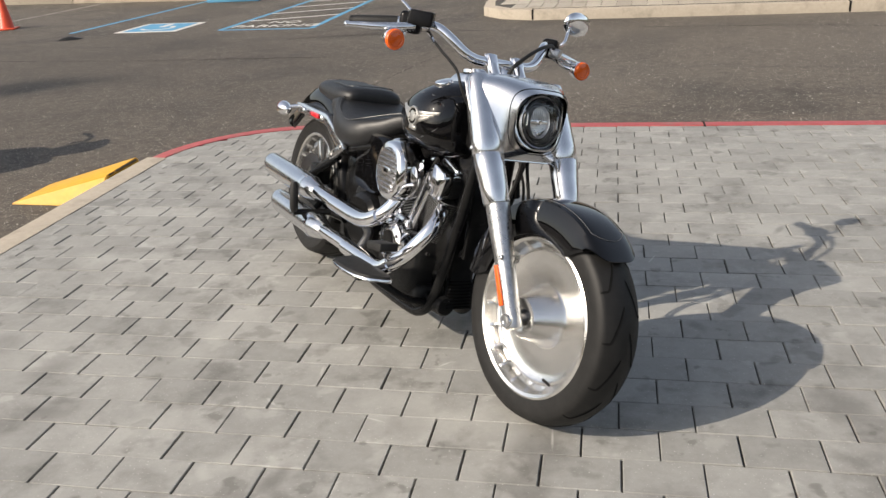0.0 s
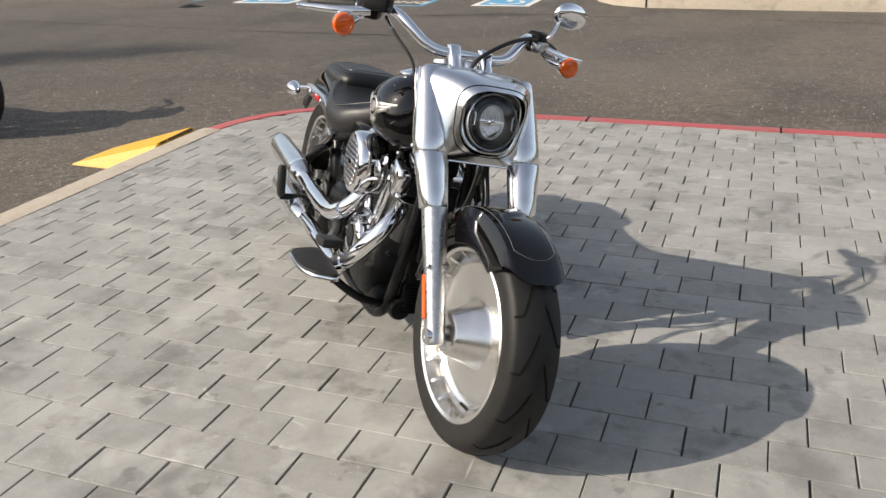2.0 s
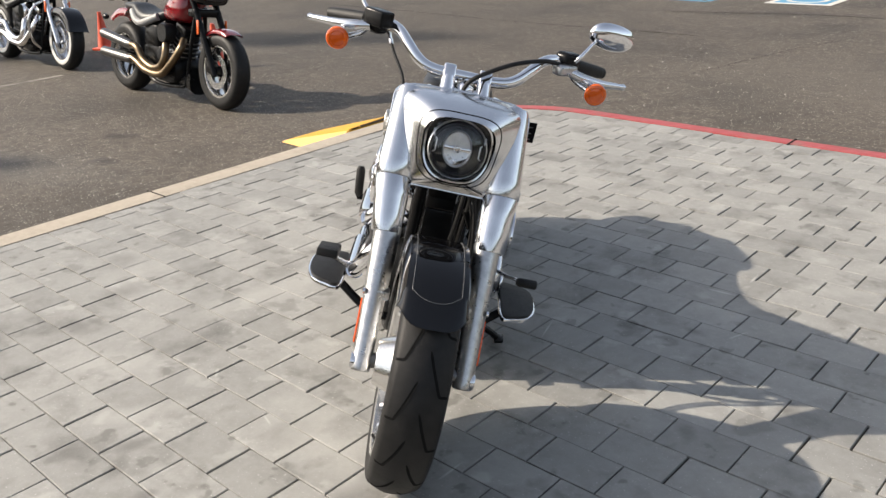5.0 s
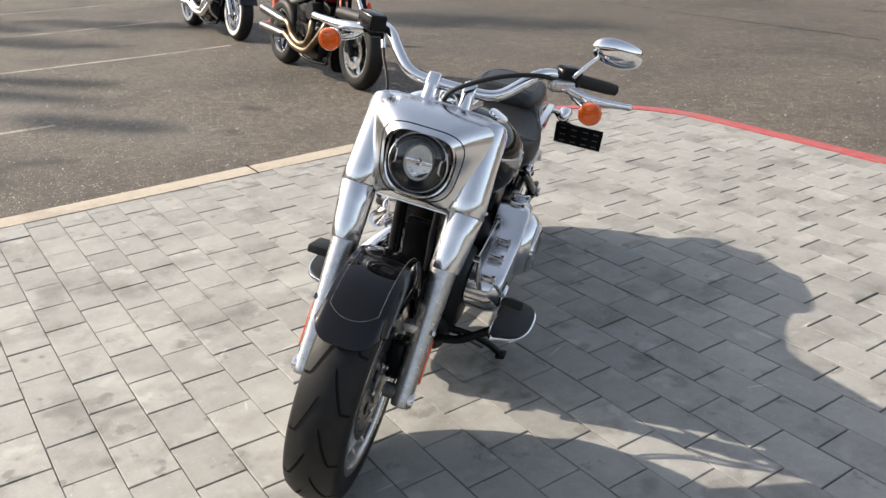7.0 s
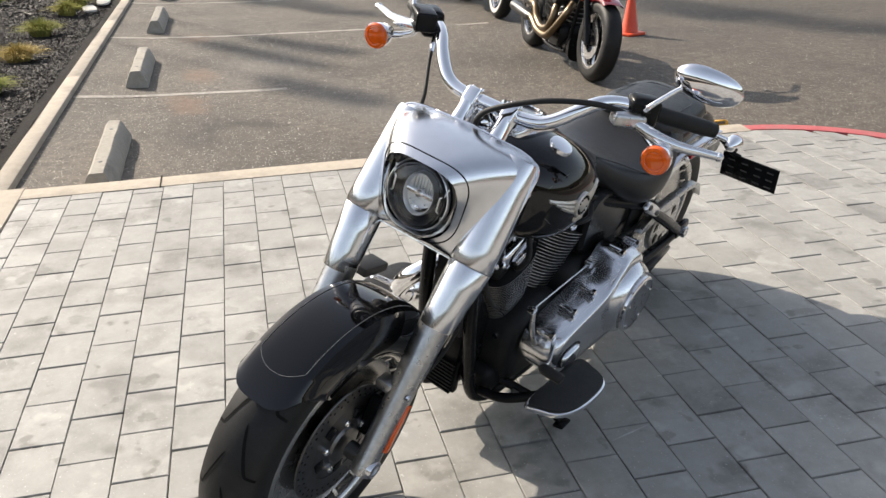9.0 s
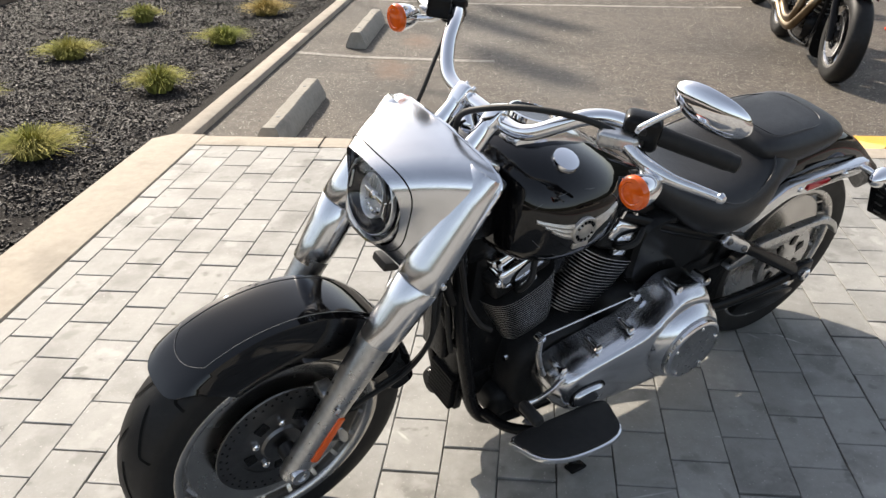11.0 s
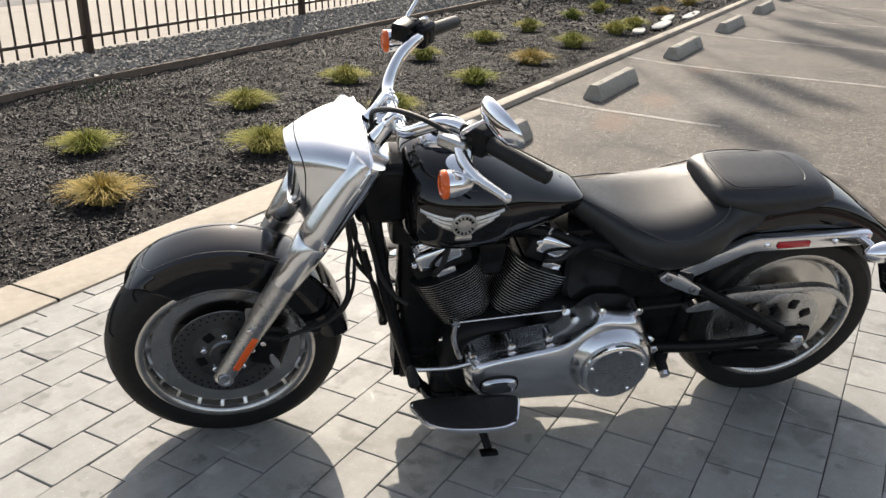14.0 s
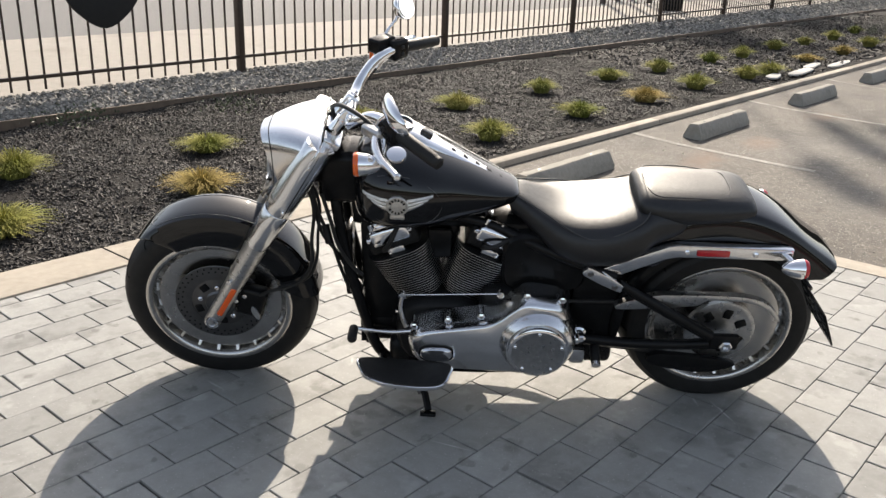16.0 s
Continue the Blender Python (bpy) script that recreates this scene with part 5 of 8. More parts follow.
part("tank_seam", tube([(x, 0, np.interp(x, [p[0] for p in TANK][::-1], [p[3] for p in TANK][::-1]) - 0.002) for x in np.linspace(1.15, 0.74, 12)], 0.006, 8), M["satin_black"], bike)
for s in (-1, 1):
    # oval pinstripe and winged badge on the tank's side
    loop = []
    for a in np.linspace(0, 2 * math.pi, 60):
        x, z = 1.055 + 0.125 * math.cos(a), 0.815 + 0.078 * math.sin(a) + 0.014 * math.cos(a)
        loop.append((x, s * (tank_side(x, z) + 0.0006), z))
    part("tank_pinstripe", tube(loop, 0.0006, 5, smooth=0), M["silver_line"], bike, "thin silver pinstripe")
    bx, bz = 1.060, 0.812
    yb = tank_side(bx, bz)
    badge = part("tank_badge", moved(lathe([(0.033, -0.012), (0.033, 0.005), (0.031, 0.0075), (0.027, 0.0075), (0.0255, 0.005), (0.019, 0.005), (0.018, 0.0075), (0.006, 0.009), (0, 0.009)], 36), Matrix.Translation((bx, s * yb, bz)) @ (Matrix.Identity(4) if s > 0 else Matrix.Rotation(math.pi, 4, "Z"))), M["badge"], bike, "round cast badge with two wings")
    for q in (1, -1):
        for k in range(3):
            L0, L1 = 0.028, 0.105 - 0.014 * k
            pts = []
            for i in range(9):
                t = i / 8
                x = bx + q * (L0 + (L1 - L0) * t)
                z = bz + 0.014 - 0.0125 * k + 0.008 * t + 0.004 * t * t + 0.0035 * k * t
                pts.append((x, z, 0.0072 * (1 - 0.40 * t)))
            rings = [[(x, s * (tank_side(x, z + hh) + dd), z + hh) for hh, dd in ((-h, -0.002), (-h, 0.003), (0, 0.0055), (h, 0.003), (h, -0.002))] for x, z, h in pts]
            part("wing_feather", loft(rings), M["badge"], badge)
    for k in range(14):
        a = 2 * math.pi * k / 14
        part("raised_mark", moved(box(-0.0022, 0.0022, 0.004, 0.0082, -0.0032, 0.0032), Matrix.Translation((bx, 0, bz)) @ Matrix.Translation((0.0225 * math.cos(a), (s * yb) if s > 0 else s * yb - 0.012, 0.0225 * math.sin(a))) @ Matrix.Rotation(-a + math.pi / 2, 4, "Y")), M["satin_black"] if k % 7 else M["badge"], badge)
    part("tank_scroll", moved(box(-0.022, 0.022, -0.006, 0.006, -0.008, 0.008, 0.004), Matrix.Translation((bx, s * (tank_side(bx, bz - 0.038)), bz - 0.038))), M["badge"], badge)
# console down the middle of the tank
cons = []
for x, w, z in ((1.150, 0.028, 0.952), (1.14, 0.046, 0.970), (1.09, 0.060, 0.985), (1.02, 0.062, 0.976), (0.965, 0.056, 0.944), (0.93, 0.044, 0.922), (0.86, 0.034, 0.880), (0.80, 0.030, 0.846), (0.73, 0.027, 0.806), (0.70, 0.024, 0.790)):
    z -= 0.014
    cons.append([(x, -w, z - 0.035), (x, -w, z - 0.006), (x, -w * 0.85, z + 0.002), (x, -w * 0.4, z + 0.006), (x, w * 0.4, z + 0.006), (x, w * 0.85, z + 0.002), (x, w, z - 0.006), (x, w, z - 0.035)])
console = part("console", loft(cons), M["satin"], bike, "satin chrome tank console", angle=55)
part("speedometer", moved(lathe([(0.050, -0.004), (0.051, 0.010), (0.047, 0.014), (0.044, 0.010), (0, 0.008)], 40), Matrix.Translation((1.075, 0, 0.971)) @ Matrix.Rotation(radians(-9), 4, "Y") @ Matrix.Rotation(radians(90), 4, "X")), [M["lamp_dark"]], console, "black dial under glass")
part("speedometer_rim", moved(lathe([(0.046, 0.010), (0.0475, 0.0165), (0.052, 0.0155), (0.0535, 0.004)], 40), Matrix.Translation((1.075, 0, 0.971)) @ Matrix.Rotation(radians(-9), 4, "Y") @ Matrix.Rotation(radians(90), 4, "X")), M["chrome"], console)
part("ignition_switch", moved(box(-0.020, 0.020, -0.017, 0.017, -0.004, 0.010, 0.004), Matrix.Translation((0.985, 0, 0.950)) @ Matrix.Rotation(radians(-28), 4, "Y")), M["lamp_dark"], console, "black switch plate")
for k in range(5):
    x = 0.90 - k * 0.038
    z = np.interp(x, (0.70, 0.80, 0.93), (0.782, 0.838, 0.914))
    part("console_slot", moved(box(-0.008, 0.008, -0.008, 0.008, -0.004, 0.0008, 0.002), Matrix.Translation((x, 0, z + 0.0005)) @ Matrix.Rotation(radians(-30), 4, "Y")), M["satin_black"], console)
for s in (-1, 1):
    part("fuel_cap", moved(lathe([(0.031, -0.016), (0.031, 0.004), (0.029, 0.009), (0.022, 0.011), (0, 0.012)], 36), Matrix.Translation((1.068, s * 0.122, 0.930)) @ Matrix.Rotation(radians(-s * 22), 4, "X") @ Matrix.Rotation(radians(-1), 4, "Y") @ Matrix.Rotation(radians(90), 4, "X")), M["chrome"], bike, "chrome fuel cap")


def seat_ring(x, wide, top, low, dip, n=36, edge=0.62, crown=0.7):
    ring = []
    for a in np.linspace(0, 2 * math.pi, n, endpoint=False):
        c, s = math.cos(a), math.sin(a)
        y = math.copysign(abs(c) ** edge, c) * wide
        mid = low + (top - low) * 0.45
        if s >= 0:
            z = mid + (top - mid) * s ** crown - dip * (1 - abs(y) / wide) * s
        else:
            z = mid - (mid - low) * (-s) ** 0.6
            y *= 1 - 0.12 * (-s)
        ring.append((x, y, z))
    return ring


SEAT = [(0.722, 0.045, 0.795, 0.740, 0.0), (0.712, 0.066, 0.806, 0.715, 0.0), (0.68, 0.085, 0.800, 0.690, 0.0), (0.62, 0.120, 0.778, 0.640, 0.004), (0.56, 0.155, 0.766, 0.600, 0.010), (0.49, 0.174, 0.765, 0.578, 0.014), (0.42, 0.174, 0.776, 0.580, 0.012),
        (0.36, 0.158, 0.796, 0.600, 0.008), (0.31, 0.140, 0.815, 0.640, 0.004), (0.24, 0.125, 0.80, 0.68, 0.0), (0.2, 0.10, 0.775, 0.70, 0.0)]
SEAT = [(x - 0.040 * min(1.0, max(0.0, (0.50 - x) / 0.14)), w * (1.0 + 0.14 * min(1.0, max(0.0, (0.70 - x) / 0.14))), t, l - 0.006, d) for x, w, t, l, d in SEAT]
part("rider_seat", loft([seat_ring(p[0], p[1], p[2] - 0.027, p[3], p[4]) for p in smooth_path(SEAT, 4)]), M["leather"], bike, "black vinyl rider seat", angle=70)
# stitched welt round the rider's seat pad
welt = []
for s in (1, -1):
    row = []
    for x, w, z in ((0.70, 0.052, 0.800), (0.62, 0.098, 0.774), (0.55, 0.142, 0.748), (0.48, 0.168, 0.728), (0.41, 0.165, 0.736), (0.325, 0.145, 0.772), (0.290, 0.10, 0.806), (0.280, 0.0, 0.815)):
        row.append((x, s * w * 1.09, z - 0.027))
    welt.append(row)
part("seat_welt", tube(welt[0] + welt[1][-2::-1], 0.0022, 6), M["seam"], bike, "raised seam, coloured paler for the reflection along it")
PILL = [(0.372, 0.070, 0.815, 0.760, 0.0), (0.366, 0.105, 0.832, 0.745, 0.0), (0.34, 0.125, 0.845, 0.728, 0.0), (0.29, 0.138, 0.850, 0.715, 0.004), (0.22, 0.140, 0.850, 0.710, 0.004), (0.14, 0.136, 0.848, 0.715, 0.003), (0.08, 0.130, 0.845, 0.720, 0.0), (0.035, 0.120, 0.838, 0.726, 0.0), (0.014, 0.108, 0.826, 0.735, 0.0), (0.004, 0.085, 0.806, 0.750, 0.0)]
part("passenger_seat", loft([seat_ring(p[0] - 0.042, p[1] * 1.03, p[2] - 0.032, p[3], p[4], edge=0.68, crown=0.76) for p in smooth_path(PILL, 4)]), M["leather"], bike, "black vinyl passenger pad", angle=70)
pw = [(0.345, 0, 0.847), (0.34, 0.07, 0.845), (0.31, 0.102, 0.838), (0.22, 0.106, 0.838), (0.13, 0.096, 0.832), (0.09, 0.06, 0.838), (0.085, 0, 0.839)]
part("seat_welt", tube([(x - 0.042, y, z - 0.0265) for x, y, z in pw] + [(x - 0.042, -y, z - 0.0265) for x, y, z in pw[-2::-1]], 0.0017, 6), M["seam"], bike, "raised seam, coloured paler for the reflection along it")

# rear mudguard, ending in a swept tail, and its struts
TAIL = smooth_path([(0.0, 0.478, 0), (0.22, 0.474, 0), (0.40, 0.467, 0), (0.52, 0.457, 0), (0.64, 0.438, 0), (0.75, 0.422, 0), (0.84, 0.414, 0), (0.92, 0.416, 0), (1.0, 0.428, 0)], 4)
TAIL_T, TAIL_R = [p[0] for p in TAIL], [p[1] for p in TAIL]
part("rear_fender", fender(0.46, 35, 140, 0.140, 0.075, n=56, crown=0.035, centre=(RA[0], RA[2]), rr=lambda t: float(np.interp(t, TAIL_T, TAIL_R))), M["black"], bike, "gloss black rear mudguard", angle=55)
for s in (-1, 1):
    part("strut_pad", moved(plate(curve2([(0.478, 0.598), (0.484, 0.575), (0.375, 0.518), (0.360, 0.530), (0.366, 0.548), (0.46, 0.602)], 4), 0.180, 0.197, 0.004), Matrix.Diagonal((1, s, 1, 1))), M["satin"], bike, "satin frame cover plate")
    st = [(0.425, 0.585), (0.232, 0.674), (0.20, 0.680), (-0.12, 0.678), (-0.150, 0.674), (-0.150, 0.654), (-0.12, 0.636), (0.20, 0.635), (0.235, 0.626), (0.37, 0.561)]
    bm = plate(st, 0.143, 0.169, 0.006)
    strut = part("fender_strut", moved(bm, Matrix.Diagonal((1, s, 1, 1))), M["satin"], bike, "satin chrome mudguard strut")
    part("strut_reflector", moved(box(0.045, 0.145, 0.169, 0.1745, 0.646, 0.667, 0.003), Matrix.Diagonal((1, s, 1, 1))), M["red_lens"], strut, "red reflector strip")
    for x in (0.175, -0.035):
        part("strut_bolt", moved(lathe([(0.009, 0), (0.009, 0.003), (0.005, 0.006), (0, 0.004)], 12), Matrix.Translation((x, s * 0.169, 0.657)) @ (Matrix.Identity(4) if s > 0 else Matrix.Rotation(math.pi, 4, "Z"))), M["chrome"], strut)
    for x, z in ((0.465, 0.585), (0.385, 0.538)):
        part("pad_bolt", moved(lathe([(0.010, 0), (0.010, 0.003), (0.006, 0.006), (0, 0.004)], 12), Matrix.Translation((x, s * 0.197, z)) @ (Matrix.Identity(4) if s > 0 else Matrix.Rotation(math.pi, 4, "Z"))), M["dark_alu"], strut)
    # rear signals
    part("signal_stalk", tube([(-0.118, s * 0.160, 0.660), (-0.132, s * 0.185, 0.655), (-0.145, s * 0.210, 0.645)], 0.009, 10), M["chrome"], bike)
    part("signal_body", moved(lathe([(0.0, -0.052), (0.010, -0.048), (0.020, -0.034), (0.028, -0.014), (0.0315, 0.006), (0.0315, 0.012)], 32), Matrix.Translation((-0.152, s * 0.217, 0.642)) @ Matrix.Rotation(radians(90), 4, "Z")), M["chrome"], bike, "chrome bullet signal body")
    part("signal_lens", moved(lathe([(0.0300, 0.0105), (0.0303, 0.013), (0.0303, 0.020), (0.027, 0.025), (0, 0.027)], 32), Matrix.Translation((-0.152, s * 0.217, 0.642)) @ Matrix.Rotation(radians(90), 4, "Z")), M["red_lens"], bike, "red rear signal lens")
# folding number plate bracket on the left
pm = Matrix.Translation((-0.205, 0.285, 0.545)) @ Matrix.Rotation(radians(2), 4, "X") @ Matrix.Rotation(radians(24), 4, "Y")
hold = part("plate_bracket", moved(box(-0.003, 0.003, -0.095, 0.115, -0.055, 0.06, 0.002), pm), M["satin_black"], bike, "black slotted plate bracket, bare of any plate")
for y in (-0.06, -0.01, 0.04, 0.085):
    for z in (-0.035, 0.0, 0.035):
        part("bracket_slot", moved(box(-0.0042, 0.0042, y - 0.013, y + 0.013, z - 0.004, z + 0.004, 0.002), pm), M["dark_alu"], hold, "bare metal slot")
part("plate_arm", tube([(-0.138, 0.170, 0.652), (-0.165, 0.19, 0.625), (-0.182, 0.215, 0.600), (-0.19, 0.25, 0.592)], 0.009, 10), M["satin_black"], bike)

# ---- engine ----
CR = Vector((0.925, 0.0, 0.225))
for tilt, name in ((22.5, "front"), (-22.5, "rear")):
    cm = Matrix.Translation(CR) @ Matrix.Rotation(radians(tilt), 4, "Y")
    cyl_ob = part("cylinder", moved(loft([oval(0, 0, z, 0.058, 0.058, "z", 32, 2.6) for z in (0.14, 0.42)]), cm), M["wrinkle"], bike, "black finned cylinder")
    for k in range(20):
        z = 0.185 + k * 0.0098
        g = 0.072 + 0.0305 * (k / 19) ** 0.8
        fin = loft([oval(0, 0, z - 0.0022, g, g * 1.08, "z", 36, 3.2), oval(0, 0, z - 0.0008, g + 0.006, g * 1.08 + 0.006, "z", 36, 3.2), oval(0, 0, z + 0.0008, g + 0.006, g * 1.08 + 0.006, "z", 36, 3.2), oval(0, 0, z + 0.0022, g, g * 1.08, "z", 36, 3.2)])
        fin.faces.ensure_lookup_table()
        me_mats = [M["wrinkle"], M["fin_edge"]]
        for f in fin.faces:
            n = f.normal
            f.material_index = 1 if abs(n.z) < 0.3 and len(f.verts) == 4 and abs(f.calc_center_median().z - z) < 0.0008 else 0
        part("fin", moved(fin, cm), me_mats, cyl_ob, "cooling fin with a machined edge")
    part("cylinder_head", moved(box(-0.085, 0.085, -0.092, 0.092, 0.382, 0.452, 0.014, 3), cm), M["wrinkle"], bike, "black cylinder head")
    part("rocker_box", moved(box(-0.066, 0.066, -0.106, 0.103, 0.412, 0.470, 0.014, 3), cm), M["chrome"], bike, "chrome rocker box")
    part("rocker_cover", moved(box(-0.064, 0.064, -0.078, 0.078, 0.462, 0.490, 0.014, 3), cm), M["chrome"], bike, "chrome rocker cover")
    bolt = mesh_of("head_bolt", lathe([(0.008, 0), (0.008, 0.008), (0.005, 0.011), (0, 0.009)], 10), M["chrome"])
    for x in (-0.07, 0.07):
        for s in (-1, 1):
            ob = shared("head_bolt", bolt, cyl_ob, cm @ Matrix.Translation((x, s * 0.094, 0.447)) @ (Matrix.Identity(4) if s > 0 else Matrix.Rotation(math.pi, 4, "Z")))
    part("plug_cover", moved(box(-0.03, 0.026, 0.088, 0.104, 0.374, 0.400, 0.004), cm), M["chrome"], bike)
    for x in (-0.05, 0.0, 0.05):
        part("head_stud", moved(cyl((x, 0.085, 0.475), (x, 0.085, 0.496), 0.007, 8), cm), M["chrome"], bike)
    for s in (-1, 1):
        part("spark_plug_boot", moved(tube([(0.02, s * 0.09, 0.40), (0.03, s * 0.118, 0.41), (0.0, s * 0.128, 0.435), (-0.04, s * 0.10, 0.47)], 0.008, 8), cm), M["rubber"], bike)
    part("rocker_end", moved(loft([oval(0.035, y, 0.425, 0.052 * k, 0.058 * k, "y", 28, 3.4) for y, k in ((-0.09, 1.0), (-0.122, 1.0), (-0.130, 0.94), (-0.134, 0.8))]), cm), M["chrome"], bike, "chrome rocker end cover", angle=50)
    # push-rod tubes on the right
    for q in (-0.022, 0.022):
        part("pushrod_tube", tube([(0.945 + q * 0.6, -0.130, 0.30), tuple(cm @ Vector((q - math.copysign(0.03, tilt), -0.105, 0.405)))], 0.0105, 12, smooth=0), M["chrome"], bike, "chrome push-rod tube")
part("crankcase", loft([oval(0.925, y, 0.275, 0.150 * k, 0.135 * k, "y", 36, 2.6) for y, k in ((-0.135, 0.86), (-0.125, 0.95), (-0.1, 1.0), (0.1, 1.0), (0.125, 0.95), (0.135, 0.86))]), M["wrinkle"], bike, "black crankcase")
part("crankcase_sump", box(0.74, 1.10, -0.115, 0.115, 0.125, 0.22, 0.03, 3), M["wrinkle"], bike)
part("gearbox", box(0.50, 0.80, -0.135, 0.14, 0.20, 0.46, 0.04, 3), M["wrinkle"], bike, "black gearbox housing")
part("gearbox_side", loft([oval(0.66, y, 0.34, 0.12 * k, 0.11 * k, "y", 30, 2.8) for y, k in ((-0.12, 1.0), (-0.16, 0.95), (-0.175, 0.8))]), M["satin_black"], bike)
part("throttle_body", box(0.87, 0.98, -0.11, 0.02, 0.53, 0.64, 0.02, 2), M["satin_black"], bike)
part("battery_cover", loft([oval(0.62, y, 0.56, 0.13 * k, 0.12 * k, "y", 32, 4.0) for y, k in ((-0.09, 1.0), (-0.125, 0.98), (-0.138, 0.9))]), M["black"], bike, "gloss black side cover")
part("battery_cover", loft([oval(0.60, y, 0.56, 0.14 * k, 0.11 * k, "y", 32, 4.0) for y, k in ((0.07, 1.0), (0.110, 0.98), (0.122, 0.9))]), M["satin_black"], bike, "black side cover")
part("coil_cover", box(0.895, 0.975, 0.03, 0.060, 0.53, 0.64, 0.012, 2), M["satin_black"], bike)

# primary cover with its round clutch cover, left side
outline = curve2([(1.028, 0.325), (1.012, 0.368), (0.965, 0.390), (0.86, 0.408), (0.76, 0.430), (0.695, 0.484), (0.655, 0.513), (0.60, 0.511), (0.545, 0.496), (0.508, 0.430), (0.498, 0.350), (0.522, 0.272), (0.585, 0.226), (0.70, 0.224), (0.84, 0.230), (0.955, 0.236), (1.012, 0.272)], 5)
pr = []
for y, k in ((0.125, 1.0), (0.196, 1.0), (0.206, 0.992), (0.226, 0.955), (0.236, 0.925), (0.240, 0.86)):
    pr.append([(0.77 + (x - 0.77) * k, y, 0.345 + (z - 0.345) * k) for x, z in outline])
primary = part("primary_cover", loft(pr), M["satin"], bike, "satin chrome primary drive cover", angle=50, m=Matrix.Translation((0.0, 0.016, -0.010)))
part("clutch_dome", moved(lathe([(0.128, 0.18), (0.126, 0.222), (0.118, 0.246), (0.108, 0.262), (0.100, 0.270), (0.0, 0.272)], 64), Matrix.Translation((0.615, 0, 0.358))), M["satin"], primary, "domed clutch housing")
part("clutch_cover", moved(lathe([(0.094, 0.268), (0.094, 0.280), (0.090, 0.285), (0.084, 0.287), (0.080, 0.2855), (0.0, 0.288)], 64), Matrix.Translation((0.615, 0, 0.356))), M["fork_alu"], primary, "round brushed clutch cover")
part("clutch_rim", moved(lathe([(0.0945, 0.276), (0.0935, 0.2835), (0.0885, 0.2872), (0.084, 0.2882)], 64), Matrix.Translation((0.615, 0, 0.356))), M["chrome"], primary)
b5 = mesh_of("cover_screw", lathe([(0.0065, 0), (0.0065, 0.003), (0.004, 0.005), (0, 0.0035)], 12), M["chrome"])
for k in range(5):
    a = 2 * math.pi * k / 5 + math.pi / 2
    shared("cover_screw", b5, primary, Matrix.Translation((0.615 + 0.077 * math.cos(a), 0.286, 0.356 + 0.077 * math.sin(a))))
for x, z in ((1.008, 0.386), (0.90, 0.414), (0.795, 0.434), (0.655, 0.518), (0.545, 0.508), (0.486, 0.35)):
    part("cover_bolt", tube([(x, 0.16, z), (x, 0.206, z)], 0.0100, 14, smooth=0), M["chrome"], primary)
    part("bolt_head", moved(lathe([(0.0125, 0), (0.0125, 0.01), (0.008, 0.013), (0, 0.011)], 6), Matrix.Translation((x, 0.200, z))), M["chrome"], primary)
part("inspection_cover", loft([oval(0.935, y, 0.306, 0.046 * k, 0.024 * k, "y", 32, 2.8) for y, k in ((0.22, 1.12), (0.247, 1.1), (0.253, 0.98), (0.255, 0.9), (0.255, 0.4))]), M["satin"], primary, "oval inspection cover")
# black rim stands in for the shade in the gap round the cover
part("primary_shadow_gap", loft([oval(0.935, y, 0.306, 0.056 * k, 0.033 * k, "y", 32, 2.8) for y, k in ((0.22, 1.0), (0.2435, 1.0))]), M["satin_black"], primary)

# shift linkage, pegs and boards
part("shift_rod", cyl((1.050, 0.160, 0.452), (0.735, 0.158, 0.468), 0.0028, 10), M["satin"], bike, "chrome shift rod")
for p in ((1.050, 0.160, 0.452), (0.735, 0.158, 0.468)):
    part("rod_end", moved(lathe([(0.0, -0.012), (0.011, -0.01), (0.012, 0.01), (0, 0.012)], 14), Matrix.Translation(p)), M["chrome"], bike)
part("shift_arm", tube([(1.050, 0.166, 0.452, 0.006), (1.055, 0.174, 0.41, 0.0075), (1.046, 0.182, 0.37, 0.0075), (1.035, 0.187, 0.345, 0.008)], 0.01, 10), M["fork_alu"], bike, "chrome shift arm")
part("shift_lever", tube([(1.02, 0.235, 0.365, 0.0075), (1.08, 0.26, 0.378, 0.0065), (1.15, 0.285, 0.404, 0.0065), (1.19, 0.29, 0.414, 0.007)], 0.01, 10), M["satin"], bike, "shift lever")
part("shift_peg", tube([(1.19, 0.285, 0.414, 0.010), (1.192, 0.293, 0.414, 0.0145), (1.192, 0.345, 0.414, 0.0150), (1.192, 0.350, 0.414, 0.012)], 0.016, 14, smooth=0), M["rubber"], bike, "black rubber shift peg")
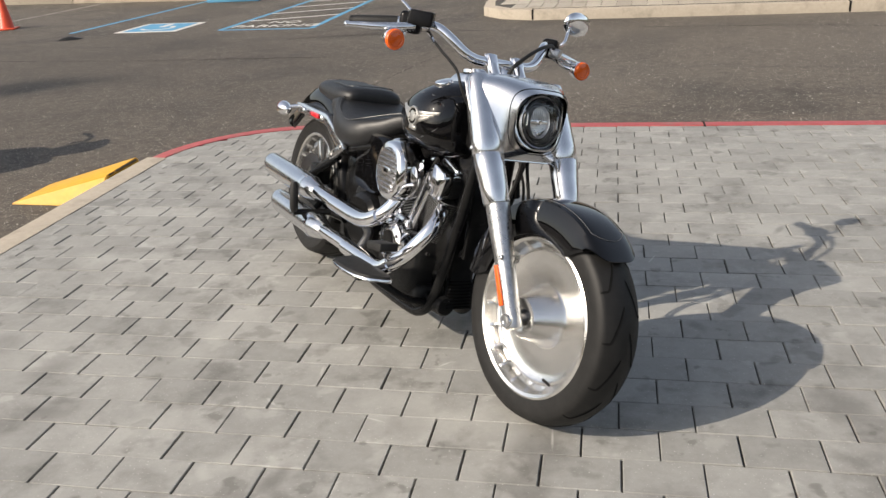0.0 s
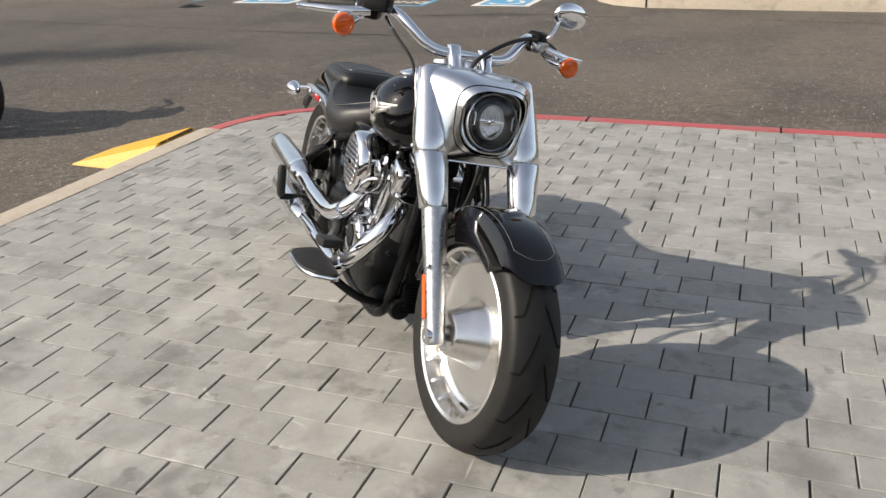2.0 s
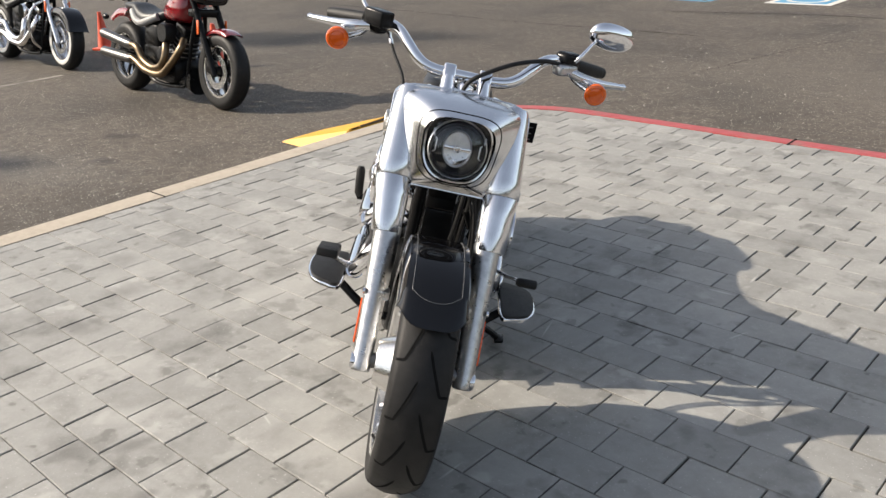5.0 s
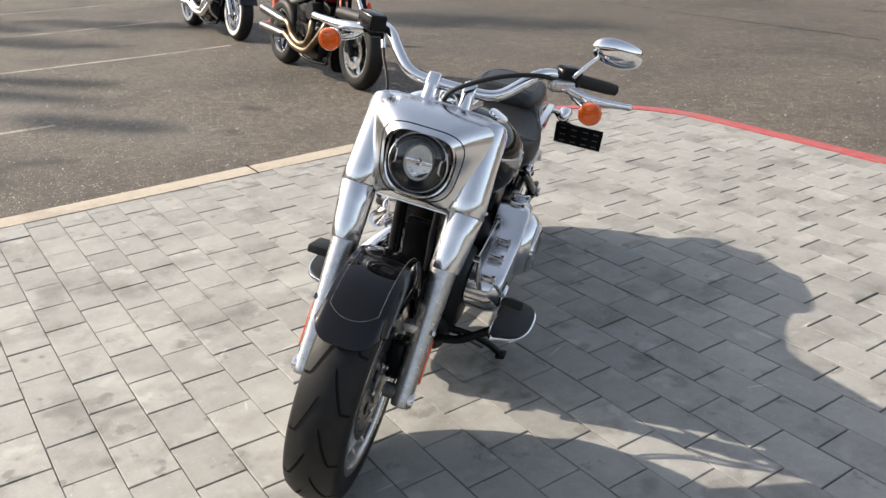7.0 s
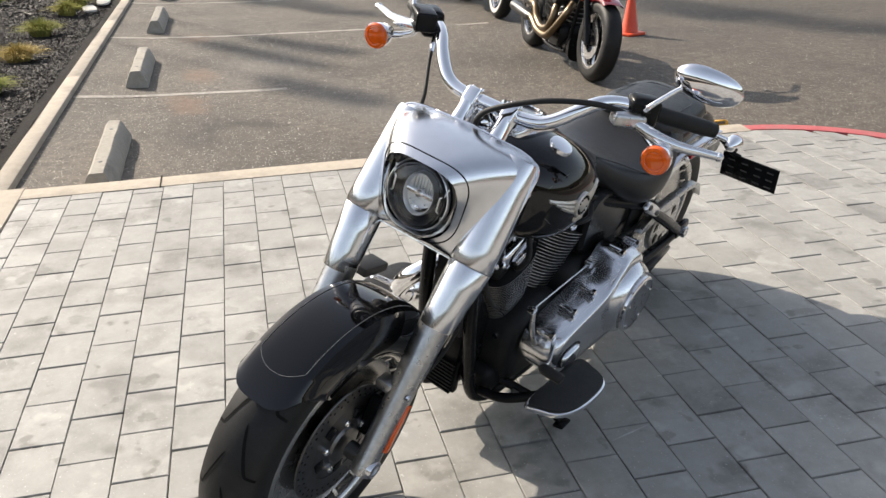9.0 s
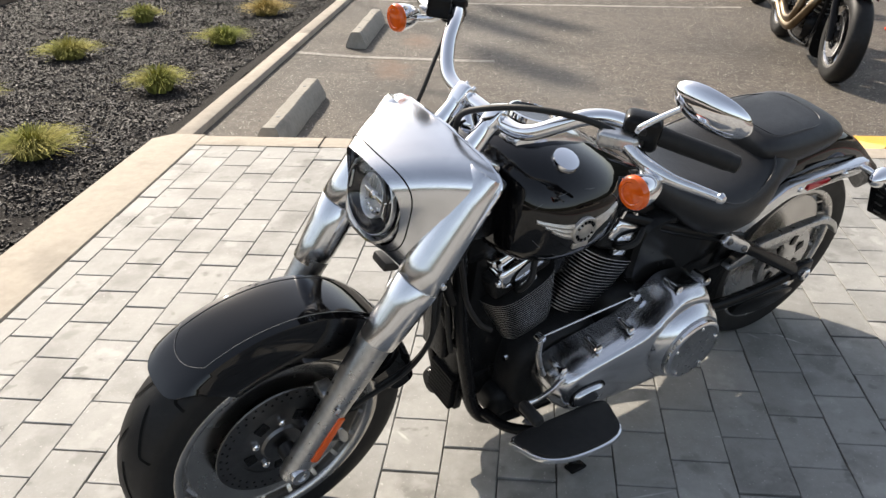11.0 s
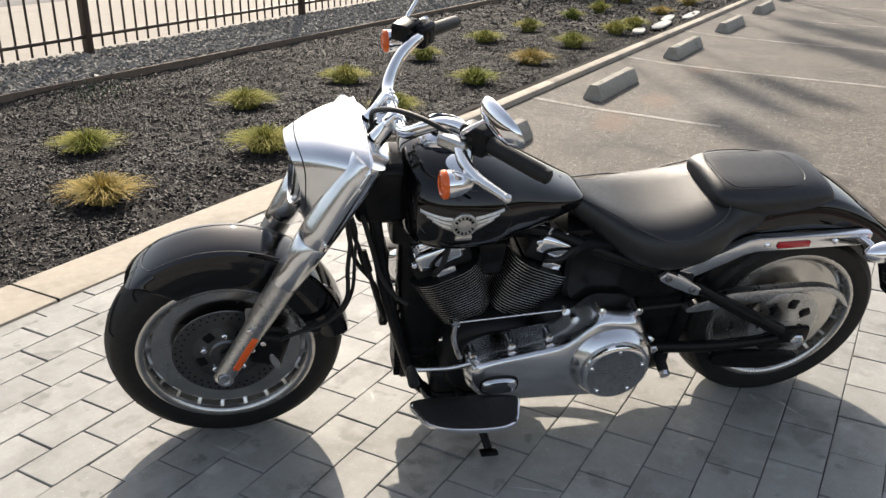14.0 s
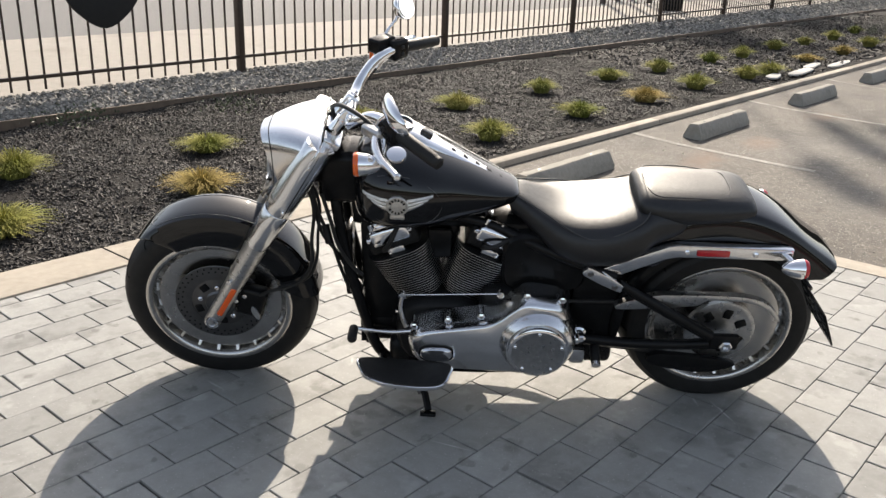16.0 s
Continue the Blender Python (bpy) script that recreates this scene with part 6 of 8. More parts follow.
for s in (-1, 1):
    bo = curve2([(1.180, 0.268), (1.176, 0.318), (1.150, 0.358), (1.095, 0.382), (1.02, 0.390), (0.945, 0.386), (0.905, 0.366), (0.888, 0.325), (0.888, 0.268), (1.03, 0.262)], 5)
    slope = Matrix.Translation((1.03, s * 0.26, 0.268)) @ Matrix.Rotation(radians(-3), 4, "Y") @ Matrix.Translation((-1.03, -s * 0.26, 0))
    board = part("footboard", moved(slab([(x, s * y) for x, y in (bo if s > 0 else bo[::-1])], -0.012, 0.0, 0.004), slope), M["chrome"], bike, "half-moon footboard with chrome rim")
    ins = [((x - 1.03) * 0.955 + 1.03, (y - 0.322) * 0.91 + 0.322) for x, y in bo]
    part("rubber_pad", moved(slab([(x, s * y) for x, y in (ins if s > 0 else ins[::-1])], -0.002, 0.0075, 0.003), slope), M["rubber"], board, "black rubber pad")
    part("board_bracket", moved(box(0.96, 1.10, s * 0.325 - 0.035, s * 0.325 + 0.035, -0.028, -0.012, 0.006), slope), M["satin_black"], board)
    part("board_arm", tube([(1.12, s * 0.10, 0.165), (1.11, s * 0.18, 0.185), (1.07, s * 0.27, 0.235), (1.04, s * 0.31, 0.25)], 0.014, 10), M["satin_black"], bike)
    if s > 0:
        part("passenger_peg", tube([(0.41, 0.13, 0.266, 0.013), (0.41, 0.165, 0.254, 0.0165), (0.41, 0.195, 0.243, 0.0165), (0.41, 0.208, 0.238, 0.015)], 0.016, 14, smooth=0), M["rubber"], bike, "folded black passenger peg")
        part("peg_cap", tube([(0.41, 0.207, 0.2385, 0.016), (0.41, 0.219, 0.2335, 0.016), (0.41, 0.222, 0.232, 0.011)], 0.016, 14, smooth=0), M["chrome"], bike, "chrome peg end")
        continue
    part("passenger_peg", tube([(0.345, s * 0.312, 0.285, 0.013), (0.345, s * 0.316, 0.30, 0.0175), (0.338, s * 0.322, 0.395, 0.018), (0.336, s * 0.323, 0.41, 0.012)], 0.016, 14, smooth=0), M["rubber"], bike, "folded black passenger peg")
    part("peg_mount", tube([(0.40, s * 0.15, 0.30), (0.37, s * 0.22, 0.292), (0.350, s * 0.28, 0.286), (0.345, s * 0.318, 0.283)], 0.013, 10), M["satin_black"], bike)
# brake pedal on the right
part("brake_pedal", tube([(1.06, -0.22, 0.30, 0.010), (1.12, -0.27, 0.335, 0.010), (1.17, -0.295, 0.37, 0.010)], 0.01, 10), M["satin"], bike)
part("pedal_pad", moved(box(-0.052, 0.052, -0.034, 0.034, -0.014, 0.014, 0.006, 2), Matrix.Translation((1.165, -0.318, 0.388)) @ Matrix.Rotation(radians(-10), 4, "Y")), M["rubber"], bike, "black brake pedal pad")

# ---- air cleaner, cam cover and exhaust, right side ----
airm = Matrix.Translation((0.950, -0.018, 0.600))
ac = part("air_cleaner", moved(loft([oval(0, y, 0, 0.098 * k, 0.108 * k, "y", 48, 2.2) for y, k in ((-0.105, 0.85), (-0.115, 0.95), (-0.155, 1.0), (-0.190, 0.985), (-0.205, 0.93), (-0.209, 0.86))]), airm), M["chrome"], bike, "round chrome air cleaner", angle=50)
part("air_cleaner_face", moved(loft([oval(0, y, 0, 0.098 * k, 0.108 * k, "y", 48, 2.2) for y, k in ((-0.206, 0.77), (-0.2105, 0.75), (-0.2115, 0.5), (-0.2118, 0.1))]), airm), M["satin"], ac, "ribbed silver face plate")
for k in range(9):
    z = -0.068 + k * 0.017
    w = 0.072 * math.sqrt(max(0.05, 1 - (z / 0.082) ** 2))
    part("face_rib", moved(box(-w, w, -0.2132, -0.210, z - 0.0068, z + 0.0068, 0.0012, 1), airm), M["satin"], ac)
part("face_badge", moved(box(-0.030, 0.030, -0.2155, -0.210, -0.012, 0.012, 0.002), airm), M["satin"], ac, "plain plate on the face")
fc = bpy.data.curves.new("face_number", "FONT")
fc.body, fc.size, fc.extrude, fc.align_x, fc.align_y = "107", 0.022, 0.0008, "CENTER", "CENTER"
fo = new("face_number", fc)
fo.parent, fo.matrix_basis = ac, Matrix.Translation((0.95, -0.2342, 0.60)) @ Matrix.Rotation(radians(90), 4, "X")
fc.materials.append(M["satin_black"])
part("cam_cover", moved(lathe([(0.082, 0.11), (0.082, 0.165), (0.078, 0.180), (0.066, 0.188), (0.045, 0.190), (0.043, 0.187), (0, 0.188)], 48), Matrix.Translation((0.955, 0, 0.345)) @ Matrix.Rotation(math.pi, 4, "Z")), M["chrome"], bike, "chrome cam cover")
part("timing_cap", moved(lathe([(0.04, 0.185), (0.038, 0.193), (0, 0.194)], 32), Matrix.Translation((0.955, 0, 0.345)) @ Matrix.Rotation(math.pi, 4, "Z")), M["satin_black"], bike)
for k in range(5):
    a = 2 * math.pi * k / 5 + 0.5
    part("cam_screw", moved(lathe([(0.006, 0), (0.006, 0.004), (0, 0.005)], 10), Matrix.Translation((0.955 + 0.066 * math.cos(a), -0.186, 0.345 + 0.066 * math.sin(a))) @ Matrix.Rotation(math.pi, 4, "Z")), M["chrome"], bike)
part("lifter_block", box(0.90, 1.01, -0.15, -0.10, 0.30, 0.44, 0.014, 2), M["satin"], bike, "satin lifter block")
part("case_seam", loft([oval(0.925, y, 0.275, 0.156, 0.141, "y", 40, 2.6) for y in (-0.004, 0.004)]), M["satin_black"], bike)
part("engine_mount", box(1.055, 1.175, -0.055, 0.055, 0.235, 0.275, 0.01), M["satin_black"], bike)
for y in (-0.085, -0.04, 0.04, 0.085):
    for z in (0.20, 0.33):
        part("case_bolt", cyl((1.055, y, z), (1.083 if z < 0.3 else 1.078, y, z), 0.0075, 8), M["chrome"], bike)
for k, y in enumerate((-0.02, 0.012)):
    part("oil_line", tube([(1.215, y, 0.40), (1.17, y * 1.6, 0.34), (1.12, y * 2, 0.31), (1.07, y * 2.2, 0.30)], 0.0065, 8), M["rubber"], bike, "black oil line")
    part("line_fitting", cyl((1.10, y * 2.1, 0.306), (1.075, y * 2.2, 0.301), 0.009, 6), M["chrome"], bike)
part("oil_filter", tube([(1.10, -0.05, 0.17, 0.036), (1.115, -0.05, 0.17, 0.038), (1.185, -0.05, 0.175, 0.038), (1.195, -0.05, 0.175, 0.032)], 0.038, 24, smooth=0), M["satin_black"], bike)
reg = part("voltage_regulator", box(1.162, 1.186, -0.055, 0.055, 0.160, 0.270, 0.006), M["satin_black"], bike, "finned black regulator")
for k in range(9):
    part("regulator_fin", box(1.184, 1.202, -0.050, 0.050, 0.168 + k * 0.012, 0.172 + k * 0.012), M["satin_black"], reg)


def exhaust(path, r, m0, m1, rm, name):
    pipe = part("exhaust_pipe", tube(path, r, 22, smooth=7), M["chrome"], bike, "chrome exhaust pipe")
    a, b = Vector(m0), Vector(m1)
    d = (b - a).normalized()
    rings = []
    for k, rr in ((0.0, r * 0.9), (0.02, r + 0.006), (0.10, rm * 0.82), (0.16, rm * 0.98), (0.19, rm), (0.97, rm), (0.99, rm * 0.985), (1.0, rm * 0.93), (0.995, rm * 0.80), (0.90, rm * 0.75), (0.86, 0.002)):
        c = a.lerp(b, k)
        cut = 0.035 if k > 0.95 and rr > rm * 0.5 else 0.0
        rings.append([(c + Vector((-cut * math.sin(t), math.cos(t) * rr, math.sin(t) * rr))) for t in np.linspace(0, 2 * math.pi, 32, endpoint=False)])
    muf = part("muffler", loft(rings), M["satin"], bike, "satin chrome muffler with a cut end", angle=45)
    c = a.lerp(b, 0.205)
    part("muffler_clamp", tube([(*(c - d * 0.012), rm + 0.002), (*(c + d * 0.012), rm + 0.002)], rm, 28, smooth=0), M["chrome"], muf)


exhaust([(1.100, -0.070, 0.520), (1.150, -0.105, 0.500), (1.185, -0.155, 0.450), (1.160, -0.205, 0.370), (1.100, -0.228, 0.310), (1.030, -0.235, 0.272), (0.94, -0.237, 0.262), (0.70, -0.240, 0.256), (0.47, -0.243, 0.252)], 0.0265,
        (0.52, -0.240, 0.249), (-0.025, -0.232, 0.236), 0.051, "lower")
exhaust([(0.905, -0.085, 0.555), (0.955, -0.150, 0.520), (0.945, -0.205, 0.450), (0.885, -0.230, 0.405), (0.78, -0.238, 0.386), (0.60, -0.243, 0.385), (0.36, -0.246, 0.388)], 0.0265,
        (0.42, -0.241, 0.384), (-0.165, -0.232, 0.374), 0.051, "upper")
part("exhaust_shield", tube([(1.085, -0.232, 0.300), (1.03, -0.242, 0.268), (0.93, -0.244, 0.260), (0.74, -0.246, 0.256)], 0.030, 22), M["chrome"], bike, "chrome heat shield")
part("exhaust_shield", tube([(0.93, -0.222, 0.428), (0.87, -0.238, 0.398), (0.78, -0.244, 0.385), (0.58, -0.248, 0.385)], 0.030, 22), M["chrome"], bike, "chrome heat shield")
part("exhaust_bracket", tube([(0.33, -0.16, 0.36), (0.335, -0.20, 0.32), (0.335, -0.22, 0.30)], 0.014, 10), M["satin_black"], bike)
part("crossover_pipe", tube([(0.80, -0.22, 0.38), (0.82, -0.20, 0.33), (0.80, -0.215, 0.27)], 0.018, 14), M["dark_alu"], bike)

# ---- frame, swing arm, shock cover, belt guard ----
part("neck_cover", box(1.150, 1.318, -0.082, 0.082, 0.730, 0.905, 0.03, 3), M["satin_black"], bike, "black cover behind the fork")
for y0, pts in ((0.085, ((1.335, 0.80), (1.318, 0.70), (1.285, 0.60), (1.262, 0.50), (1.235, 0.40))), (0.062, ((1.340, 0.79), (1.330, 0.68), (1.312, 0.60), (1.27, 0.53), (1.24, 0.46))), (0.10, ((1.30, 0.78), (1.275, 0.68), (1.255, 0.60), (1.215, 0.53), (1.18, 0.50)))):
    part("wiring_loom", tube([(x, y0 + 0.006 * k * (1 if y0 > 0.09 else -1), z) for k, (x, z) in enumerate(pts)], 0.0065, 8), M["rubber"], bike, "black cable")
part("loom_clip", tube([(1.300, 0.075, 0.655), (1.285, 0.098, 0.600)], 0.013, 10), M["satin_black"], bike)
part("steering_head", cyl(tuple(SP - AX * 0.075), tuple(SP + AX * 0.10), 0.036, 24), M["satin_black"], bike)
for s in (-1, 1):
    part("frame_tube", tube([(1.275, s * 0.035, 0.83), (1.262, s * 0.062, 0.72), (1.235, s * 0.072, 0.52), (1.182, s * 0.078, 0.30), (1.148, s * 0.082, 0.185), (1.095, s * 0.09, 0.125), (1.00, s * 0.10, 0.112), (0.70, s * 0.105, 0.118), (0.50, s * 0.11, 0.18), (0.43, s * 0.115, 0.30)], 0.0185, 14), M["satin_black"], bike, "black frame tube")
    part("frame_rail", tube([(1.26, s * 0.03, 0.86), (1.10, s * 0.045, 0.74), (0.80, s * 0.07, 0.68), (0.62, s * 0.12, 0.625), (0.48, s * 0.155, 0.585), (0.38, s * 0.165, 0.555)], 0.0175, 12), M["satin_black"], bike, "black frame rail")
    part("swing_arm", tube([(0.50, s * 0.15, 0.30, 0.019), (0.30, s * 0.165, 0.292, 0.018), (0.10, s * 0.172, 0.302, 0.018), (-0.02, s * 0.175, 0.325, 0.022)], 0.024, 14), M["satin_black"], bike, "black swing arm")
    part("swing_arm_brace", tube([(0.37, s * 0.16, 0.53, 0.018), (0.24, s * 0.172, 0.455, 0.019), (0.05, s * 0.18, 0.345, 0.021)], 0.02, 12, smooth=3), M["satin_black"], bike)
    part("axle_nut", moved(lathe([(0.022, 0), (0.022, 0.012), (0.017, 0.016), (0.010, 0.016), (0.009, 0.008), (0, 0.008)], 6 if s > 0 else 20), Matrix.Translation((0.0, s * 0.196, 0.322)) @ (Matrix.Identity(4) if s > 0 else Matrix.Rotation(math.pi, 4, "Z"))), M["satin"], bike)
    part("axle_block", box(-0.045, 0.05, s * 0.185 - 0.012, s * 0.185 + 0.012, 0.30, 0.358, 0.01), M["satin_black"], bike)
part("radiator", box(1.222, 1.248, -0.045, 0.045, 0.36, 0.62, 0.008), M["satin_black"], bike, "black oil cooler between the frame tubes")
part("frame_core", box(0.40, 0.82, -0.085, 0.085, 0.30, 0.69, 0.04, 2), M["satin_black"], bike)
# plain black block added to fill the dark space behind the tubes
part("front_cover", box(1.05, 1.192, -0.050, 0.050, 0.17, 0.66, 0.02, 2), M["satin_black"], bike, "black filler block added behind the frame tubes")
part("rear_frame_plate", box(0.338, 0.50, -0.105, 0.105, 0.15, 0.54, 0.02, 2), M["satin_black"], bike, "black frame casting")
part("tank_core", box(0.80, 1.22, -0.05, 0.05, 0.64, 0.74, 0.02, 2), M["satin_black"], bike)
part("inner_fender", fender(0.372, -12, 120, 0.125, 0.02, n=30, centre=(RA[0], RA[2])), M["satin_black"], bike)
part("drive_belt", join(tube([(0.06, 0.125, 0.44), (0.60, 0.135, 0.43)], 0.007, 8, smooth=0), tube([(0.06, 0.125, 0.214), (0.60, 0.135, 0.28)], 0.007, 8, smooth=0)), M["rubber"], bike, "black drive belt")
guard = curve2([(0.352, 0.452), (0.25, 0.484), (0.20, 0.490), (0.02, 0.494), (-0.07, 0.486), (-0.130, 0.456), (-0.168, 0.404), (-0.152, 0.410), (-0.118, 0.443), (-0.065, 0.468), (0.0, 0.475), (0.075, 0.474), (0.10, 0.456), (0.14, 0.448), (0.30, 0.431), (0.362, 0.430)], 3)
part("belt_guard", plate(guard, 0.140, 0.166, 0.002), M["fork_alu"], bike, "satin belt guard")
part("belt_guard_lower", plate(curve2([(0.22, 0.20), (0.05, 0.17), (-0.06, 0.20), (-0.02, 0.225), (0.2, 0.245)], 3), 0.14, 0.16, 0.004), M["satin_black"], bike)
part("rear_brake_rotor", lathe([(0.09, -0.108), (0.146, -0.108), (0.146, -0.113), (0.09, -0.113)], 60, closed=True), M["dark_alu"], bike, "rear brake rotor", m=Matrix.Translation(RA))
part("rear_caliper", box(0.08, 0.17, -0.16, -0.09, 0.36, 0.45, 0.015, 2), M["satin_black"], bike)
part("pivot_bolt", moved(lathe([(0.026, 0), (0.026, 0.014), (0.02, 0.02), (0.012, 0.02), (0, 0.018)], 20), Matrix.Translation((0.475, 0.165, 0.335))), M["chrome"], bike)
part("stand_spring_bolt", moved(lathe([(0.014, 0), (0.014, 0.02), (0.01, 0.024), (0, 0.022)], 6), Matrix.Translation((0.47, 0.2, 0.345))), M["chrome"], bike)
part("lower_bracket", box(0.44, 0.49, 0.12, 0.16, 0.19, 0.25, 0.008), M["satin"], bike)
# side stand
part("side_stand", tube([(1.02, 0.11, 0.155, 0.014), (0.995, 0.19, 0.14, 0.013), (0.970, 0.25, 0.115, 0.012), (0.956, 0.297, 0.084, 0.012)], 0.012, 12), M["satin_black"], bike, "black side stand")
part("stand_foot", moved(box(-0.026, 0.026, -0.015, 0.018, 0, 0.010, 0.004), Matrix.Translation((0.956, 0.306, 0.0735)) @ Matrix.Rotation(radians(LEANS), 4, "X")), M["satin_black"], bike)
part("stand_spring", tube([(1.03, 0.16, 0.15), (0.985, 0.24, 0.105)], 0.008, 8, smooth=0), M["dark_alu"], bike)

# ---- grass tufts in the bed ----


def tuft(x, y, r, h, tan, seed):
    rng = np.random.default_rng(seed)
    verts, faces = [], []
    for k in range(760):
        a = rng.random() * 2 * math.pi
        q = math.sqrt(rng.random())
        b0 = np.array([math.cos(a), math.sin(a)]) * q * r * 0.34
        a2 = a + rng.normal(0, 0.6)
        reach = r * (0.5 + 0.6 * rng.random()) * (0.25 + 0.75 * q)
        hh = h * (0.62 + 0.45 * rng.random()) * (1.15 - 0.55 * q)
        d = np.array([math.cos(a2), math.sin(a2)])
        s = np.array([-d[1], d[0]]) * (0.003 + 0.0028 * rng.random())
        o = len(verts)
        for t in (0.0, 0.4, 0.75, 1.0):
            c = b0 + d * reach * t ** 1.8
            z = hh * (2.1 * t - 1.32 * t * t)
            w = s * (1.0 - 0.9 * t)
            verts += [(c[0] + w[0], c[1] + w[1], z), (c[0] - w[0], c[1] - w[1], z)]
        faces += [(o, o + 1, o + 3, o + 2), (o + 2, o + 3, o + 5, o + 4), (o + 4, o + 5, o + 7, o + 6)]
    me = bpy.data.meshes.new("grass_tuft")
    me.from_pydata(verts, [], faces)
    me.materials.append(M["grass_tan"] if tan else M["grass"])
    ob = new("grass_tuft", me)
    ob.location = (x, y, bed_z(x, y) - 0.005)
    return tagged(ob, "straw-coloured ornamental grass tuft in the mulch" if tan else "yellow-green ornamental grass tuft in the mulch", "grass tuft", "grass tufts in the bed")


rows = [(-0.25, 0.26, 0), (-1.445, 0.31, 1), (-2.68, 0.40, 0), (-4.12, 0.50, 0), (-5.54, 0.48, 0), (-6.90, 0.45, 1), (-8.17, 0.43, 0), (-9.58, 0.48, 0), (-10.3, 0.50, 0), (-12.1, 0.38, 1), (-13.85, 0.38, 1), (-15.6, 0.3, 0), (-17.3, 0.3, 0),
        (-0.77, -0.75, 0), (-2.18, -0.70, 0), (-3.69, -0.64, 0), (-5.02, -0.60, 0), (-6.50, -0.62, 0), (-7.93, -0.60, 0), (-9.25, -0.60, 0), (-10.85, -0.60, 0), (-12.05, -0.60, 0), (-13.55, -0.66, 0), (-14.9, -0.62, 0), (-16.6, -0.65, 0), (-18.5, -0.8, 0)]
for k, (x, y, tan) in enumerate(rows):
    tuft(x, y - 0.03, 0.245 * random.uniform(0.85, 1.1), (0.175 if tan else 0.20) * random.uniform(0.85, 1.15), tan, 50 + k)
# a low dark leafy plant near the edging
for k, (x, y) in enumerate(((-3.30, -1.88), (-1.88, -2.14), (-18.8, -0.55))):
    rng = np.random.default_rng(90 + k)
    verts, faces = [], []
    for i in range(260):
        p = rng.normal(0, 1, 3) * np.array([0.16, 0.13, 0.05]) + np.array([0, 0, 0.09])
        e = np.array(Euler(tuple(rng.random(3) * 6.28)).to_matrix())
        q = np.array([(-0.014, 0, 0), (0, -0.007, 0), (0.016, 0, 0), (0, 0.007, 0)]) @ e.T + p
        o = len(verts)
        verts += [tuple(v) for v in q]
        faces.append((o, o + 1, o + 2, o + 3))
    me = bpy.data.meshes.new("ground_cover_plant")
    me.from_pydata(verts, [], faces)
    me.materials.append(M["leaf"])
    ob = new("ground_cover_plant", me)
    ob.location = (x, y, bed_z(x, y) - 0.02)
    tagged(ob, "low dark green leafy plant in the mulch", "plant", "low plants in the bed", "stuff")
for x, y, w, d, a in ((-9.95, 0.66, 0.45, 0.16, 10), (-10.75, 0.74, 0.85, 0.17, 4), (-12.2, 0.80, 0.95, 0.15, 3), (-11.6, 0.60, 0.7, 0.14, 6)):
    b = slab(curve2([(-w / 2, -d / 3), (0, -d / 2), (w / 2, -d / 3), (w / 2, d / 3), (0.1, d / 2), (-w / 2, d / 3)], 3), 0, 0.022, 0.006)
    ob = part("flat_stone", b, M["white_stone"], m=pose(x, y, -0.02, 0, 0, a))
    tagged(ob, "pale flat stone lying in the mulch", "stone", "flat stones in the bed")

# ---- traffic cones ----


def cone(x, y, z, h=0.71):
    ob = thing("traffic_cone", "plain orange traffic cone on the asphalt", "traffic cone", pose(x, y, z, 0, 0, 20), "traffic cones")
    k = h / 0.71
    part("base", box(-0.18 * k, 0.18 * k, -0.18 * k, 0.18 * k, 0, 0.03, 0.01), M["cone"], ob)
    part("cone_body", moved(lathe([(0.14 * k, 0.03), (0.135 * k, 0.035), (0.035 * k, h - 0.01), (0.03 * k, h), (0, h)], 32), Matrix.Rotation(radians(90), 4, "X")), M["cone"], ob)


cone(-10.94, 14.75, LOW)
cone(-6.90, 6.40, LOW, 0.47)
cone(-9.42, 6.42, LOW, 0.47)

# ---- painted bays across the lane ----
line("blue_line", -9.01, 13.77, -8.82, 20.0, 0.1, M["blue_line"], "blue bay line on the asphalt", "blue bay lines")
line("white_bay_line", -11.84, 15.04, -11.66, 22.0, 0.1, M["white_line"], "white bay line on the asphalt", "bay lines")
for xa, xb, ya, yb in ((-8.10, -6.98, 13.61, 14.82), (-3.74, -2.81, 13.56, 14.65)):
    sq = thing("accessible_bay_symbol", "blue painted square with a white border on the asphalt", "road marking", kind="structure")
    bm = slab([(xa, ya), (xb, ya), (xb, yb), (xa, yb)], LOW, LOW + 0.004)
    part("white_border", bm, M["white_paint"], sq)
    part("blue_field", slab([(xa + 0.1, ya + 0.1), (xb - 0.1, ya + 0.1), (xb - 0.1, yb - 0.1), (xa + 0.1, yb - 0.1)], LOW + 0.001, LOW + 0.008), M["blue_line"], sq)
    cx, cy = (xa + xb) / 2, (ya + yb) / 2
    pts = [(cx + 0.26 * math.cos(a), cy - 0.12 + 0.26 * math.sin(a), LOW + 0.0085) for a in np.linspace(-2.8, 0.9, 16)]
    part("white_arc", tube(pts, 0.04, 6, smooth=0), M["white_paint"], sq, m=Matrix.Translation((0, 0, LOW + 0.0105)) @ Matrix.Diagonal((1, 1, 0.05, 1)) @ Matrix.Translation((0, 0, -LOW - 0.0085)))
    part("white_bar", slab([(cx - 0.05, cy), (cx + 0.05, cy), (cx + 0.05, cy + 0.42), (cx - 0.05, cy + 0.42)], LOW + 0.008, LOW + 0.012), M["white_paint"], sq)
for a, b in (((-6.17, 13.57), (-6.09, 20.4)), ((-4.56, 13.45), (-4.75, 20.6)), ((-6.17, 13.57), (-4.56, 13.45))):
    line("blue_line", *a, *b, 0.1, M["blue_line"], "blue outline of the hatched aisle", "blue bay lines")
